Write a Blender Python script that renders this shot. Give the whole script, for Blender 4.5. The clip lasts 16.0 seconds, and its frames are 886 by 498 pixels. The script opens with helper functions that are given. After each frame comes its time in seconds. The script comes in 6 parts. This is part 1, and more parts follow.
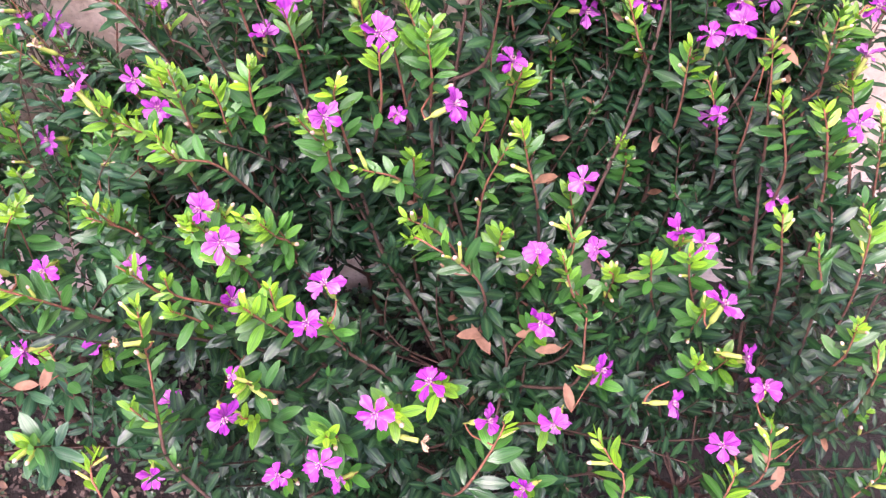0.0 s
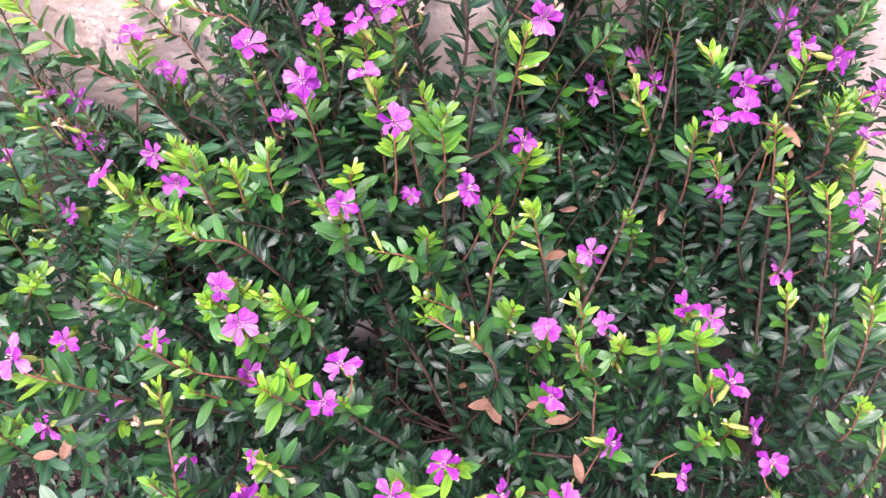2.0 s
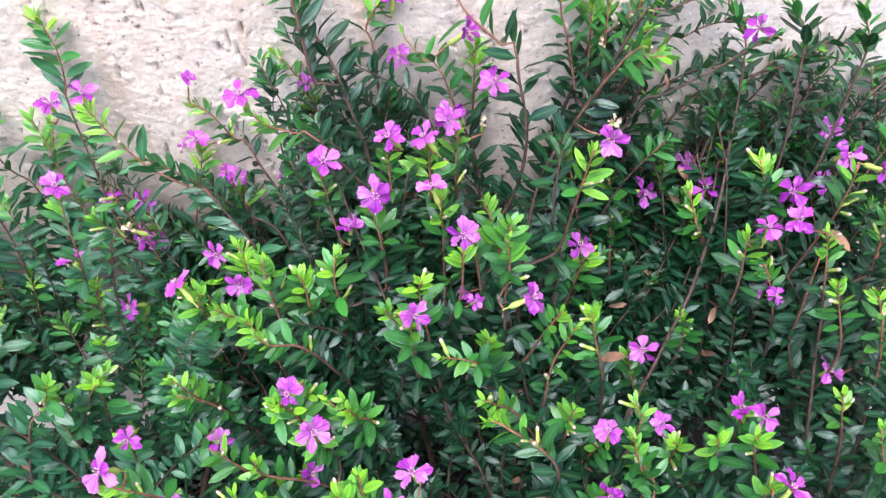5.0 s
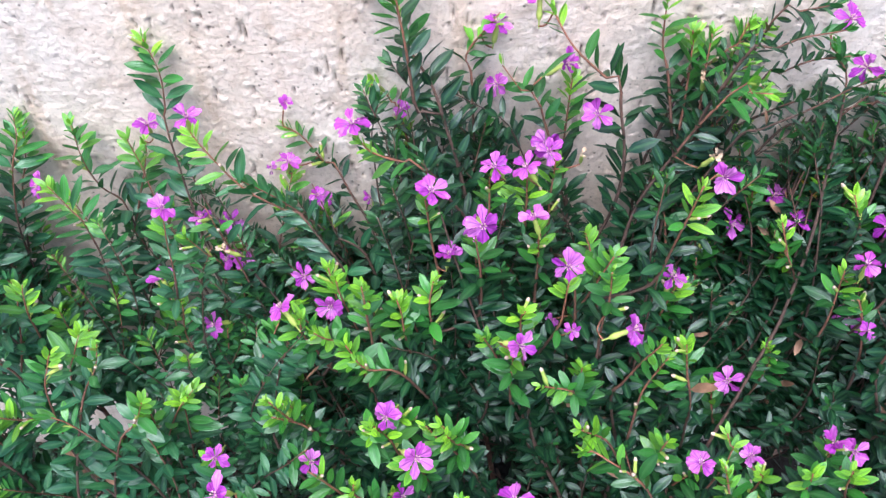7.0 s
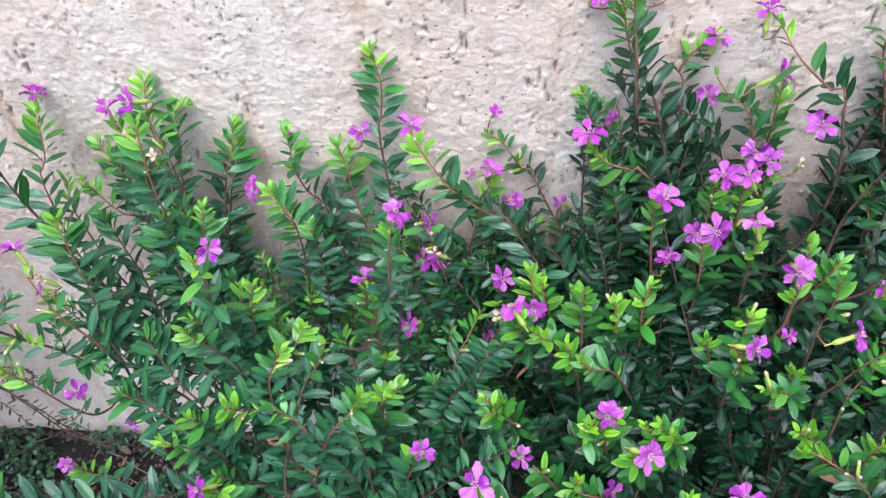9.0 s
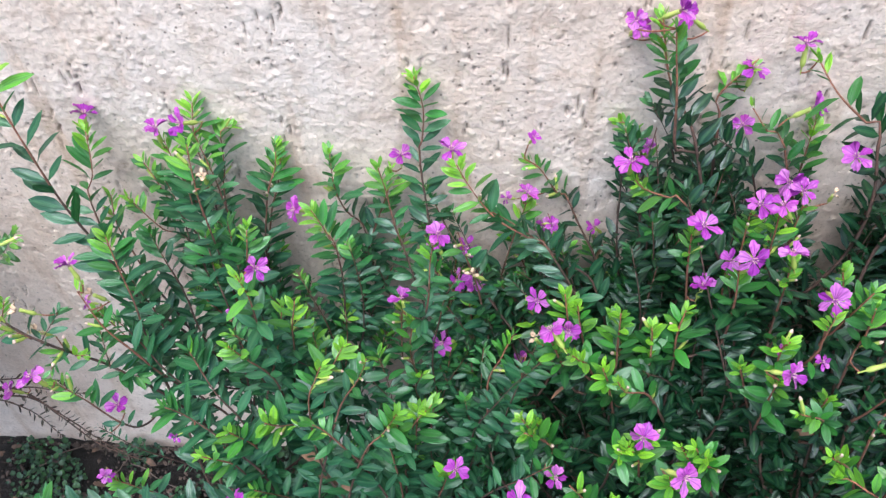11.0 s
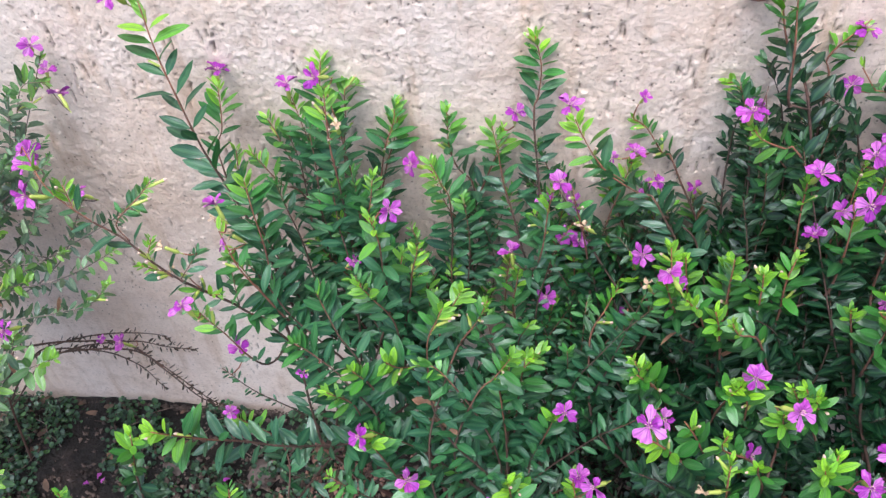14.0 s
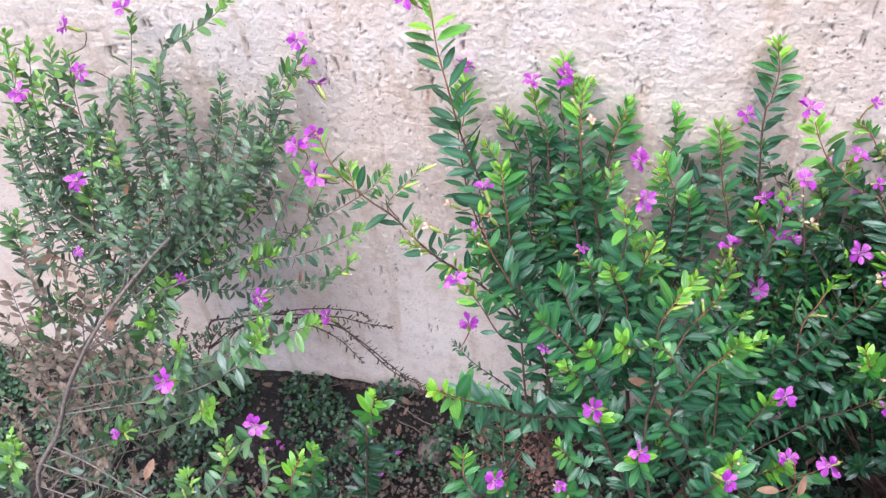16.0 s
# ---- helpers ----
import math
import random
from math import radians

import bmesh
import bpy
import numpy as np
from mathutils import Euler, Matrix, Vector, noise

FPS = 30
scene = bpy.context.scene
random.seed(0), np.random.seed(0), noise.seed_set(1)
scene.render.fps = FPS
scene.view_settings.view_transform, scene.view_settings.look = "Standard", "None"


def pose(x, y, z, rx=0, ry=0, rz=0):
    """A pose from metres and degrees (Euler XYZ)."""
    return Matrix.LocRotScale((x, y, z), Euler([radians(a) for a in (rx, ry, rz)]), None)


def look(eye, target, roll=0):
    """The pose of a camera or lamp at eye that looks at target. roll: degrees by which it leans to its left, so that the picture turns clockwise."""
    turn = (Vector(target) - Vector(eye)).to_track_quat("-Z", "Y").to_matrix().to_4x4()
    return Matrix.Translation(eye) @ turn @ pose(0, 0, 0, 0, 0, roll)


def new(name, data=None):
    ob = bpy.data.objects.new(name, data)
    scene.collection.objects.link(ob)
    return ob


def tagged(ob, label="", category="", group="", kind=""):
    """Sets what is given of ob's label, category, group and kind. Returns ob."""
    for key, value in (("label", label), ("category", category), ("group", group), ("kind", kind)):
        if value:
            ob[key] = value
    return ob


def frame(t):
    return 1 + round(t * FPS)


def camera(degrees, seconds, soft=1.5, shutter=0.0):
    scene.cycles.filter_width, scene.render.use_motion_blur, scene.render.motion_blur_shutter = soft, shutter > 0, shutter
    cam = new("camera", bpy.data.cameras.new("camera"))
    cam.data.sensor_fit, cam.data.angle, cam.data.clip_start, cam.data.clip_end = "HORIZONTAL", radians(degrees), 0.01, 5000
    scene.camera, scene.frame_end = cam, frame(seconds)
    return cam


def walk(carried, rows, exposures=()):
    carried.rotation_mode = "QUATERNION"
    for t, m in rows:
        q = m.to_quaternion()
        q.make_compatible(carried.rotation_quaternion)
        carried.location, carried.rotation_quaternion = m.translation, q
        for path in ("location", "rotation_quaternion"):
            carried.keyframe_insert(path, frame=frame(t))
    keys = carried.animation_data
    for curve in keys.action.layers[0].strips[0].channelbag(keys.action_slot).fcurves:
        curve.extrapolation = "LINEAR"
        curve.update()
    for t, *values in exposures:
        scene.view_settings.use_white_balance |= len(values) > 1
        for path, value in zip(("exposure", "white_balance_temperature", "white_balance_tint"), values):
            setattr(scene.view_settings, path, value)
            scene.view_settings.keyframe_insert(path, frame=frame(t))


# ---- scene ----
# the camera and its walk: close over a low flowering hedge, looking down on it and the wall behind
cam = camera(54.35, 16.0, soft=1.4)
ROWS = [
    (0.0, -0.0005, -0.3530, 0.6105, 33.65, 0.61, 0.06),
    (0.5, 0.0023, -0.3535, 0.6118, 33.68, 0.74, 0.14),
    (1.0, 0.0039, -0.3470, 0.6208, 34.28, 0.77, 0.13),
    (1.5, -0.0028, -0.3451, 0.6239, 34.95, 0.64, 0.13),
    (2.0, -0.0043, -0.3407, 0.6306, 35.42, 0.78, 0.18),
    (2.5, -0.0117, -0.3350, 0.6419, 36.38, 0.80, 0.22),
    (3.0, -0.0140, -0.3317, 0.6502, 37.33, 1.08, 0.36),
    (3.5, -0.0168, -0.3311, 0.6519, 38.00, 1.05, 0.30),
    (3.7, -0.0192, -0.3318, 0.6517, 38.14, 1.06, 0.28),
    (5.8, -0.0355, -0.3281, 0.6543, 39.11, 0.98, 0.10),
    (6.0, -0.0371, -0.3281, 0.6544, 39.09, 0.97, 0.14),
    (6.5, -0.0441, -0.3273, 0.6547, 39.23, 0.92, 0.51),
    (7.0, -0.0682, -0.3253, 0.6626, 39.42, 0.80, 1.54),
    (7.5, -0.0923, -0.3289, 0.6706, 39.61, 1.14, 2.37),
    (8.0, -0.1109, -0.3303, 0.6754, 39.61, 1.64, 2.76),
    (8.5, -0.1315, -0.3340, 0.6764, 39.61, 2.04, 3.31),
    (9.0, -0.1464, -0.3391, 0.6770, 39.77, 2.65, 4.04),
    (9.2, -0.1524, -0.3412, 0.6787, 39.76, 2.54, 4.05),
    (11.3, -0.1646, -0.3449, 0.6889, 41.50, 2.28, 5.54),
    (11.5, -0.1676, -0.3448, 0.6912, 41.91, 2.38, 5.92),
    (12.0, -0.1745, -0.3464, 0.6948, 42.62, 2.59, 6.28),
    (12.5, -0.1821, -0.3478, 0.6942, 42.78, 2.66, 6.24),
    (13.0, -0.1867, -0.3520, 0.6943, 42.40, 2.73, 6.36),
    (13.5, -0.1970, -0.3722, 0.6858, 41.99, 2.82, 6.89),
    (14.0, -0.2031, -0.3873, 0.6863, 41.54, 3.09, 7.15),
    (14.5, -0.2125, -0.4034, 0.6863, 41.34, 3.39, 7.67),
    (15.0, -0.2257, -0.4146, 0.6921, 41.35, 3.77, 8.30),
    (15.5, -0.2553, -0.4263, 0.7015, 41.48, 4.06, 9.62),
    (16.0, -0.2979, -0.4369, 0.7150, 42.04, 4.31, 11.44),
]
EXPOSURES = [(0.0, 1.86, 6250, 36), (1.5, 1.8, 6150, 34), (3.5, 1.54, 5750, 14), (6.0, 1.5, 5400, 6), (7.5, 1.3, 5400, 5), (8.5, 1.2, 5400, 4), (11.5, 1.08, 5500, 2), (12.5, 0.95, 5850, 4), (14.5, 1.16, 5600, 8), (16.0, 1.26, 5500, 9)]
walk(cam, [(t, pose(x, y, z, rx, ry, rz)) for t, x, y, z, rx, ry, rz in ROWS], EXPOSURES)

# daylight: a thinly veiled sun behind and above the camera, and an open sky
SUN_HEIGHT, SUN_SIDE = radians(70), radians(190)
world = bpy.data.worlds.new("sky")
scene.world = world
world.use_nodes = True
wn = world.node_tree.nodes
sky = wn.new("ShaderNodeTexSky")
sky.sky_type, sky.sun_disc = "NISHITA", False
sky.sun_elevation, sky.sun_rotation = SUN_HEIGHT, SUN_SIDE
sky.air_density, sky.dust_density = 1.0, 5.0
world.node_tree.links.new(sky.outputs["Color"], wn["Background"].inputs["Color"])
wn["Background"].inputs["Strength"].default_value = 0.12
sun = new("sun", bpy.data.lights.new("sun", "SUN"))
sun.data.energy, sun.data.angle, sun.data.color = 1.8, radians(46), (1.0, 0.97, 0.93)
toward = Vector((math.sin(SUN_SIDE) * math.cos(SUN_HEIGHT), math.cos(SUN_SIDE) * math.cos(SUN_HEIGHT), math.sin(SUN_HEIGHT)))
sun.matrix_world = look(toward * 5, (0, 0, 0))


# ---- materials ----
def material(name):
    m = bpy.data.materials.new(name)
    m.use_nodes = True
    return m, m.node_tree.nodes, m.node_tree.links, m.node_tree.nodes["Principled BSDF"]


def texture_noise(n, l, scale, detail=4.0, rough=0.55, vector=None):
    t = n.new("ShaderNodeTexNoise")
    t.inputs["Scale"].default_value, t.inputs["Detail"].default_value, t.inputs["Roughness"].default_value = scale, detail, rough
    if vector:
        l.new(vector, t.inputs["Vector"])
    return t.outputs["Fac"]


def ramp(n, l, fac, *stops):
    r = n.new("ShaderNodeValToRGB")
    while len(r.color_ramp.elements) < len(stops):
        r.color_ramp.elements.new(0.5)
    for e, (at, colour) in zip(r.color_ramp.elements, stops):
        e.position, e.color = at, (*colour, 1) if len(colour) == 3 else colour
    l.new(fac, r.inputs["Fac"])
    return r.outputs["Color"]


def mix(n, l, fac, a, b, how="MIX"):
    m = n.new("ShaderNodeMix")
    m.data_type, m.blend_type = "RGBA", how
    for socket, value in ((m.inputs["Factor"], fac), (m.inputs["A"], a), (m.inputs["B"], b)):
        if isinstance(value, (int, float)):
            socket.default_value = value
        elif isinstance(value, tuple):
            socket.default_value = (*value, 1)
        else:
            l.new(value, socket)
    return m.outputs["Result"]


def maths(n, l, how, a, b=0.0):
    m = n.new("ShaderNodeMath")
    m.operation = how
    for socket, value in zip(m.inputs, (a, b)):
        if isinstance(value, (int, float)):
            socket.default_value = value
        else:
            l.new(value, socket)
    return m.outputs[0]


def bump(n, l, bsdf, height, strength, distance):
    b = n.new("ShaderNodeBump")
    b.inputs["Strength"].default_value, b.inputs["Distance"].default_value = strength, distance
    l.new(height, b.inputs["Height"])
    l.new(b.outputs["Normal"], bsdf.inputs["Normal"])


def attribute(n, name):
    a = n.new("ShaderNodeAttribute")
    a.attribute_name = name
    return a.outputs["Fac"]


def stucco_material():
    """Thrown cream plaster: paler lumps of grit, beige and greyish patches, brown runs; shade painted into tears and
    specks.
    """
    m, n, l, b = material("rough_stucco")
    where = n.new("ShaderNodeTexCoord").outputs["Object"]
    broad = texture_noise(n, l, 6.0, 5, 0.6, where)
    middle = texture_noise(n, l, 70.0, 5, 0.65, where)
    fine = texture_noise(n, l, 480.0, 5, 0.7, where)
    colour = ramp(n, l, broad, (0.30, (0.69, 0.512, 0.40)), (0.48, (0.75, 0.596, 0.505)), (0.70, (0.795, 0.672, 0.605)))
    colour = mix(n, l, 0.7, colour, ramp(n, l, middle, (0.30, (0.78, 0.71, 0.66)), (0.5, (1, 1, 1)), (0.75, (1.08, 1.08, 1.08))), "MULTIPLY")
    colour = mix(n, l, 0.8, colour, ramp(n, l, fine, (0.30, (0.58, 0.52, 0.47)), (0.43, (0.97, 0.96, 0.95)), (0.7, (1.13, 1.13, 1.13))), "MULTIPLY")
    tall = n.new("ShaderNodeMapping")
    tall.inputs["Scale"].default_value = (60.0, 1.0, 7.0)
    l.new(where, tall.inputs["Vector"])
    runs = texture_noise(n, l, 1.0, 4, 0.6, tall.outputs["Vector"])
    colour = mix(n, l, 0.5, colour, ramp(n, l, runs, (0.32, (0.66, 0.53, 0.41)), (0.45, (1, 1, 1)), (0.75, (1.05, 1.06, 1.08))), "MULTIPLY")
    colour = mix(n, l, maths(n, l, "MULTIPLY", attribute(n, "grain"), 0.30), colour, (0.76, 0.67, 0.59))
    specks = n.new("ShaderNodeTexVoronoi")
    specks.inputs["Scale"].default_value = 330.0
    l.new(where, specks.inputs["Vector"])
    pick = n.new("ShaderNodeSeparateColor")
    l.new(specks.outputs["Color"], pick.inputs[0])
    # flat dark specks: the shade of small pits put into the colour
    speck_shade = maths(n, l, "MULTIPLY", ramp(n, l, specks.outputs["Distance"], (0.12, (1, 1, 1)), (0.30, (0, 0, 0))), ramp(n, l, pick.outputs["Green"], (0.945, (0, 0, 0)), (0.955, (1, 1, 1))))
    colour = mix(n, l, maths(n, l, "MULTIPLY", speck_shade, 0.8), colour, (0.10, 0.068, 0.052))
    # the recessed tears get their shade as near-black colour too
    torn_shade = maths(n, l, "MULTIPLY", attribute(n, "pit_shade"), ramp(n, l, fine, (0.35, (1, 1, 1)), (0.7, (0.45, 0.45, 0.45))))
    colour = mix(n, l, maths(n, l, "MULTIPLY", torn_shade, 1.0), colour, (0.055, 0.038, 0.030))
    l.new(colour, b.inputs["Base Color"])
    b.inputs["Roughness"].default_value = 0.92
    b.inputs["Specular IOR Level"].default_value = 0.2
    bump(n, l, b, maths(n, l, "ADD", maths(n, l, "MULTIPLY", fine, 1.6), middle), 0.48, 0.0016)
    return m


def soil_material():
    m, n, l, b = material("dark_soil")
    where = n.new("ShaderNodeTexCoord").outputs["Object"]
    broad = texture_noise(n, l, 14.0, 6, 0.65, where)
    fine = texture_noise(n, l, 190.0, 5, 0.7, where)
    base = ramp(n, l, broad, (0.3, (0.008, 0.006, 0.0055)), (0.55, (0.020, 0.014, 0.012)), (0.75, (0.050, 0.032, 0.026)))
    colour = mix(n, l, 0.75, base, ramp(n, l, fine, (0.3, (0.4, 0.4, 0.4)), (0.7, (1.5, 1.45, 1.4))), "MULTIPLY")
    l.new(colour, b.inputs["Base Color"])
    b.inputs["Roughness"].default_value = 0.95
    bump(n, l, b, fine, 1.0, 0.009)
    return m


def leaf_material(name, young, grown, old, back, rough=0.34, sheen=0.68):
    """Leaves run from young to old by the age kept in their mesh, with a paler rib and a pale, dull under side."""
    m, n, l, b = material(name)
    where = n.new("ShaderNodeTexCoord").outputs["Object"]
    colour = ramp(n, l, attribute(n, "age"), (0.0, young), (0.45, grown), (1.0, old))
    blotch = texture_noise(n, l, 90.0, 3, 0.6, where)
    colour = mix(n, l, 0.25, colour, ramp(n, l, blotch, (0.3, (0.45, 0.5, 0.5)), (0.7, (1.35, 1.3, 1.0))), "MULTIPLY")
    shade = n.new("ShaderNodeNewGeometry").outputs["Random Per Island"]
    colour = mix(n, l, 0.8, colour, ramp(n, l, shade, (0.0, (0.40, 0.53, 0.52)), (0.5, (0.86, 0.97, 0.90)), (1.0, (1.40, 1.50, 0.85))), "MULTIPLY")
    across = attribute(n, "rib")
    streak = maths(n, l, "SINE", maths(n, l, "ADD", maths(n, l, "MULTIPLY", across, 21.0), maths(n, l, "MULTIPLY", texture_noise(n, l, 150.0, 2, 0.5, where), 8.0)))
    sheen_band = maths(n, l, "ADD", maths(n, l, "MULTIPLY", streak, 0.5), 0.5)
    # pale and dark streaks: the gloss along the blade put into the colour
    colour = mix(n, l, 0.6, colour, ramp(n, l, sheen_band, (0.0, (0.58, 0.66, 0.64)), (0.55, (0.95, 0.97, 0.97)), (1.0, (1.50, 1.40, 1.45))), "MULTIPLY")
    colour = mix(n, l, ramp(n, l, across, (0.55, (0, 0, 0)), (1.0, (0.42, 0.42, 0.42))), colour, back)
    l.new(colour, b.inputs["Base Color"])
    gloss = ramp(n, l, blotch, (0.25, (rough - 0.05,) * 3), (0.75, (rough + 0.14,) * 3))
    l.new(gloss, b.inputs["Roughness"])
    b.inputs["Specular IOR Level"].default_value = sheen
    b.inputs["Coat Weight"].default_value = 0.3
    b.inputs["Coat Roughness"].default_value = 0.11
    through_light = n.new("ShaderNodeBsdfTranslucent")
    l.new(mix(n, l, 1.0, colour, (1.2, 1.5, 0.45), "MULTIPLY"), through_light.inputs["Color"])
    both = n.new("ShaderNodeMixShader")
    both.inputs[0].default_value = 0.22
    l.new(b.outputs[0], both.inputs[1])
    l.new(through_light.outputs[0], both.inputs[2])
    l.new(both.outputs[0], n["Material Output"].inputs["Surface"])
    veins = maths(n, l, "SINE", maths(n, l, "ADD", maths(n, l, "MULTIPLY", attribute(n, "vein"), 34.0), maths(n, l, "MULTIPLY", texture_noise(n, l, 260.0, 2, 0.5, where), 9.0)))
    relief = maths(n, l, "ADD", maths(n, l, "ADD", maths(n, l, "MULTIPLY", veins, 0.012), maths(n, l, "MULTIPLY", streak, 0.085)), maths(n, l, "MULTIPLY", texture_noise(n, l, 260.0, 3, 0.6, where), 0.45))
    bump(n, l, b, relief, 0.5, 0.0008)
    return m


def stem_material(name, young, old):
    m, n, l, b = material(name)
    where = n.new("ShaderNodeTexCoord").outputs["Object"]
    colour = ramp(n, l, attribute(n, "age"), (0.0, young), (1.0, old))
    spots = texture_noise(n, l, 420.0, 4, 0.7, where)
    colour = mix(n, l, 0.7, colour, ramp(n, l, spots, (0.32, (0.35, 0.35, 0.36)), (0.5, (0.95, 0.95, 0.95)), (0.68, (1.75, 1.7, 1.6))), "MULTIPLY")
    l.new(colour, b.inputs["Base Color"])
    b.inputs["Roughness"].default_value = 0.75
    bump(n, l, b, spots, 0.9, 0.0010)
    return m


def petal_material():
    m, n, l, b = material("magenta_petal")
    vein = attribute(n, "rib")
    tone = n.new("ShaderNodeObjectInfo").outputs["Random"]
    colour = ramp(n, l, tone, (0.0, (0.36, 0.026, 0.40)), (0.5, (0.50, 0.065, 0.47)), (1.0, (0.62, 0.19, 0.57)))
    colour = mix(n, l, vein, colour, (0.075, 0.003, 0.12))
    l.new(colour, b.inputs["Base Color"])
    b.inputs["Roughness"].default_value = 0.55
    b.inputs["Coat Weight"].default_value = 0.3
    b.inputs["Coat Roughness"].default_value = 0.16
    through_light = n.new("ShaderNodeBsdfTranslucent")
    l.new(colour, through_light.inputs["Color"])
    both = n.new("ShaderNodeMixShader")
    both.inputs[0].default_value = 0.25
    l.new(b.outputs[0], both.inputs[1])
    l.new(through_light.outputs[0], both.inputs[2])
    l.new(both.outputs[0], n["Material Output"].inputs["Surface"])
    return m


def plain_material(name, dark, light, scale, rough):
    m, n, l, b = material(name)
    where = n.new("ShaderNodeTexCoord").outputs["Object"]
    spots = texture_noise(n, l, scale, 4, 0.65, where)
    l.new(ramp(n, l, spots, (0.3, dark), (0.7, light)), b.inputs["Base Color"])
    b.inputs["Roughness"].default_value = rough
    bump(n, l, b, spots, 0.4, 0.001)
    return m


STUCCO = stucco_material()
SOIL = soil_material()
# the old tone is darkened further: the hedge's inner shade in the colour
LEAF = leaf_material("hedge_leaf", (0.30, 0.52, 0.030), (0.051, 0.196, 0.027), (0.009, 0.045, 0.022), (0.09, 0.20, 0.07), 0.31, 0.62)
# paler, bluer copy of hedge_leaf: skylight on the blades put into its colour
SKYLIT_LEAF = leaf_material("skylit_hedge_leaf", (0.31, 0.53, 0.032), (0.058, 0.200, 0.042), (0.033, 0.116, 0.058), (0.13, 0.25, 0.12), 0.31, 0.62)
DULL_LEAF = leaf_material("dull_leaf", (0.22, 0.40, 0.03), (0.085, 0.18, 0.065), (0.115, 0.166, 0.118), (0.20, 0.25, 0.175), 0.34)
DRY_LEAF = plain_material("dry_leaf", (0.12, 0.058, 0.032), (0.33, 0.175, 0.105), 120.0, 0.7)
DEAD_LEAF = plain_material("dead_leaf", (0.062, 0.042, 0.030), (0.23, 0.165, 0.12), 90.0, 0.8)
BROWN_LEAF = plain_material("brown_leaf", (0.032, 0.024, 0.018), (0.12, 0.088, 0.066), 90.0, 0.8)
LITTER = plain_material("litter", (0.035, 0.022, 0.016), (0.20, 0.115, 0.075), 60.0, 0.85)
RED_CRUMB = plain_material("red_brown_crumb", (0.10, 0.045, 0.035), (0.30, 0.16, 0.12), 90.0, 0.9)
YELLOW_LEAF = plain_material("yellowed_leaf", (0.42, 0.26, 0.03), (0.62, 0.42, 0.08), 120.0, 0.6)
WEED = leaf_material("weed_leaf", (0.050, 0.115, 0.038), (0.030, 0.080, 0.036), (0.018, 0.050, 0.030), (0.07, 0.12, 0.06), 0.45)
STEM = stem_material("reddish_stem", (0.28, 0.10, 0.056), (0.082, 0.044, 0.033))
GREY_STEM = stem_material("grey_twig", (0.12, 0.075, 0.055), (0.17, 0.132, 0.112))
PETAL = petal_material()
SOIL_CRUMB = plain_material("soil_crumb", (0.022, 0.015, 0.013), (0.17, 0.115, 0.092), 55.0, 0.9)
CALYX = plain_material("yellow_green_calyx", (0.30, 0.40, 0.05), (0.52, 0.55, 0.14), 150.0, 0.5)
BUD_TIP = plain_material("pink_bud_tip", (0.52, 0.30, 0.34), (0.62, 0.48, 0.30), 200.0, 0.5)
ANTHER = plain_material("pale_anther", (0.50, 0.20, 0.38), (0.66, 0.46, 0.36), 300.0, 0.6)
SPENT = plain_material("spent_petal", (0.40, 0.24, 0.14), (0.66, 0.50, 0.36), 260.0, 0.7)
STONE = plain_material("brown_stone", (0.075, 0.052, 0.045), (0.17, 0.13, 0.115), 60.0, 0.9)


# ---- building ----
def link_mesh(name, data, mat, parent=None, label=""):
    ob = new(name, data)
    if mat and not data.materials:
        data.materials.append(mat)
    if parent:
        ob.parent = parent
    return tagged(ob, label)


def mesh_from(name, verts, faces, layers=None, smooth=True):
    me = bpy.data.meshes.new(name)
    me.from_pydata(verts, [], faces)
    for key, values in (layers or {}).items():
        me.attributes.new(key, "FLOAT", "POINT").data.foreach_set("value", values)
    if smooth:
        me.polygons.foreach_set("use_smooth", [True] * len(me.polygons))
    me.update()
    return me


def smooth_field(shape, cells, seed):
    """Smooth random values 0 to 1 over a grid, about that many cells each way."""
    rng = np.random.default_rng(seed)
    rows, cols = shape
    g = rng.random((cells[0] + 3, cells[1] + 3))
    u, v = np.linspace(0, cells[0], rows), np.linspace(0, cells[1], cols)
    iu, iv = np.minimum(u.astype(int), cells[0]), np.minimum(v.astype(int), cells[1])
    fu, fv = u - iu, v - iv
    fu, fv = (fu * fu * (3 - 2 * fu))[:, None], (fv * fv * (3 - 2 * fv))[None, :]
    a, b = g[np.ix_(iu, iv)], g[np.ix_(iu, iv + 1)]
    c, d = g[np.ix_(iu + 1, iv)], g[np.ix_(iu + 1, iv + 1)]
    return (a * (1 - fv) + b * fv) * (1 - fu) + (c * (1 - fv) + d * fv) * fu


# ---- the wall: thick, its face of thrown stucco with grains, lumps, tears and pits ----
def field_at(x, z, size_x, size_z, seed):
    """Smooth random values 0 to 1 over the lines x and z, with cells of that size."""
    g = np.random.default_rng(seed).random((256, 1024))
    u, v = (z + 10) / size_z, (x + 10) / size_x
    iu, iv = np.floor(u).astype(int), np.floor(v).astype(int)
    fu, fv = u - iu, v - iv
    fu, fv = (fu * fu * (3 - 2 * fu))[:, None], (fv * fv * (3 - 2 * fv))[None, :]
    a, b = g[np.ix_(iu % 256, iv % 1024)], g[np.ix_(iu % 256, (iv + 1) % 1024)]
    c, d = g[np.ix_((iu + 1) % 256, iv % 1024)], g[np.ix_((iu + 1) % 256, (iv + 1) % 1024)]
    return (a * (1 - fv) + b * fv) * (1 - fu) + (c * (1 - fv) + d * fv) * fu


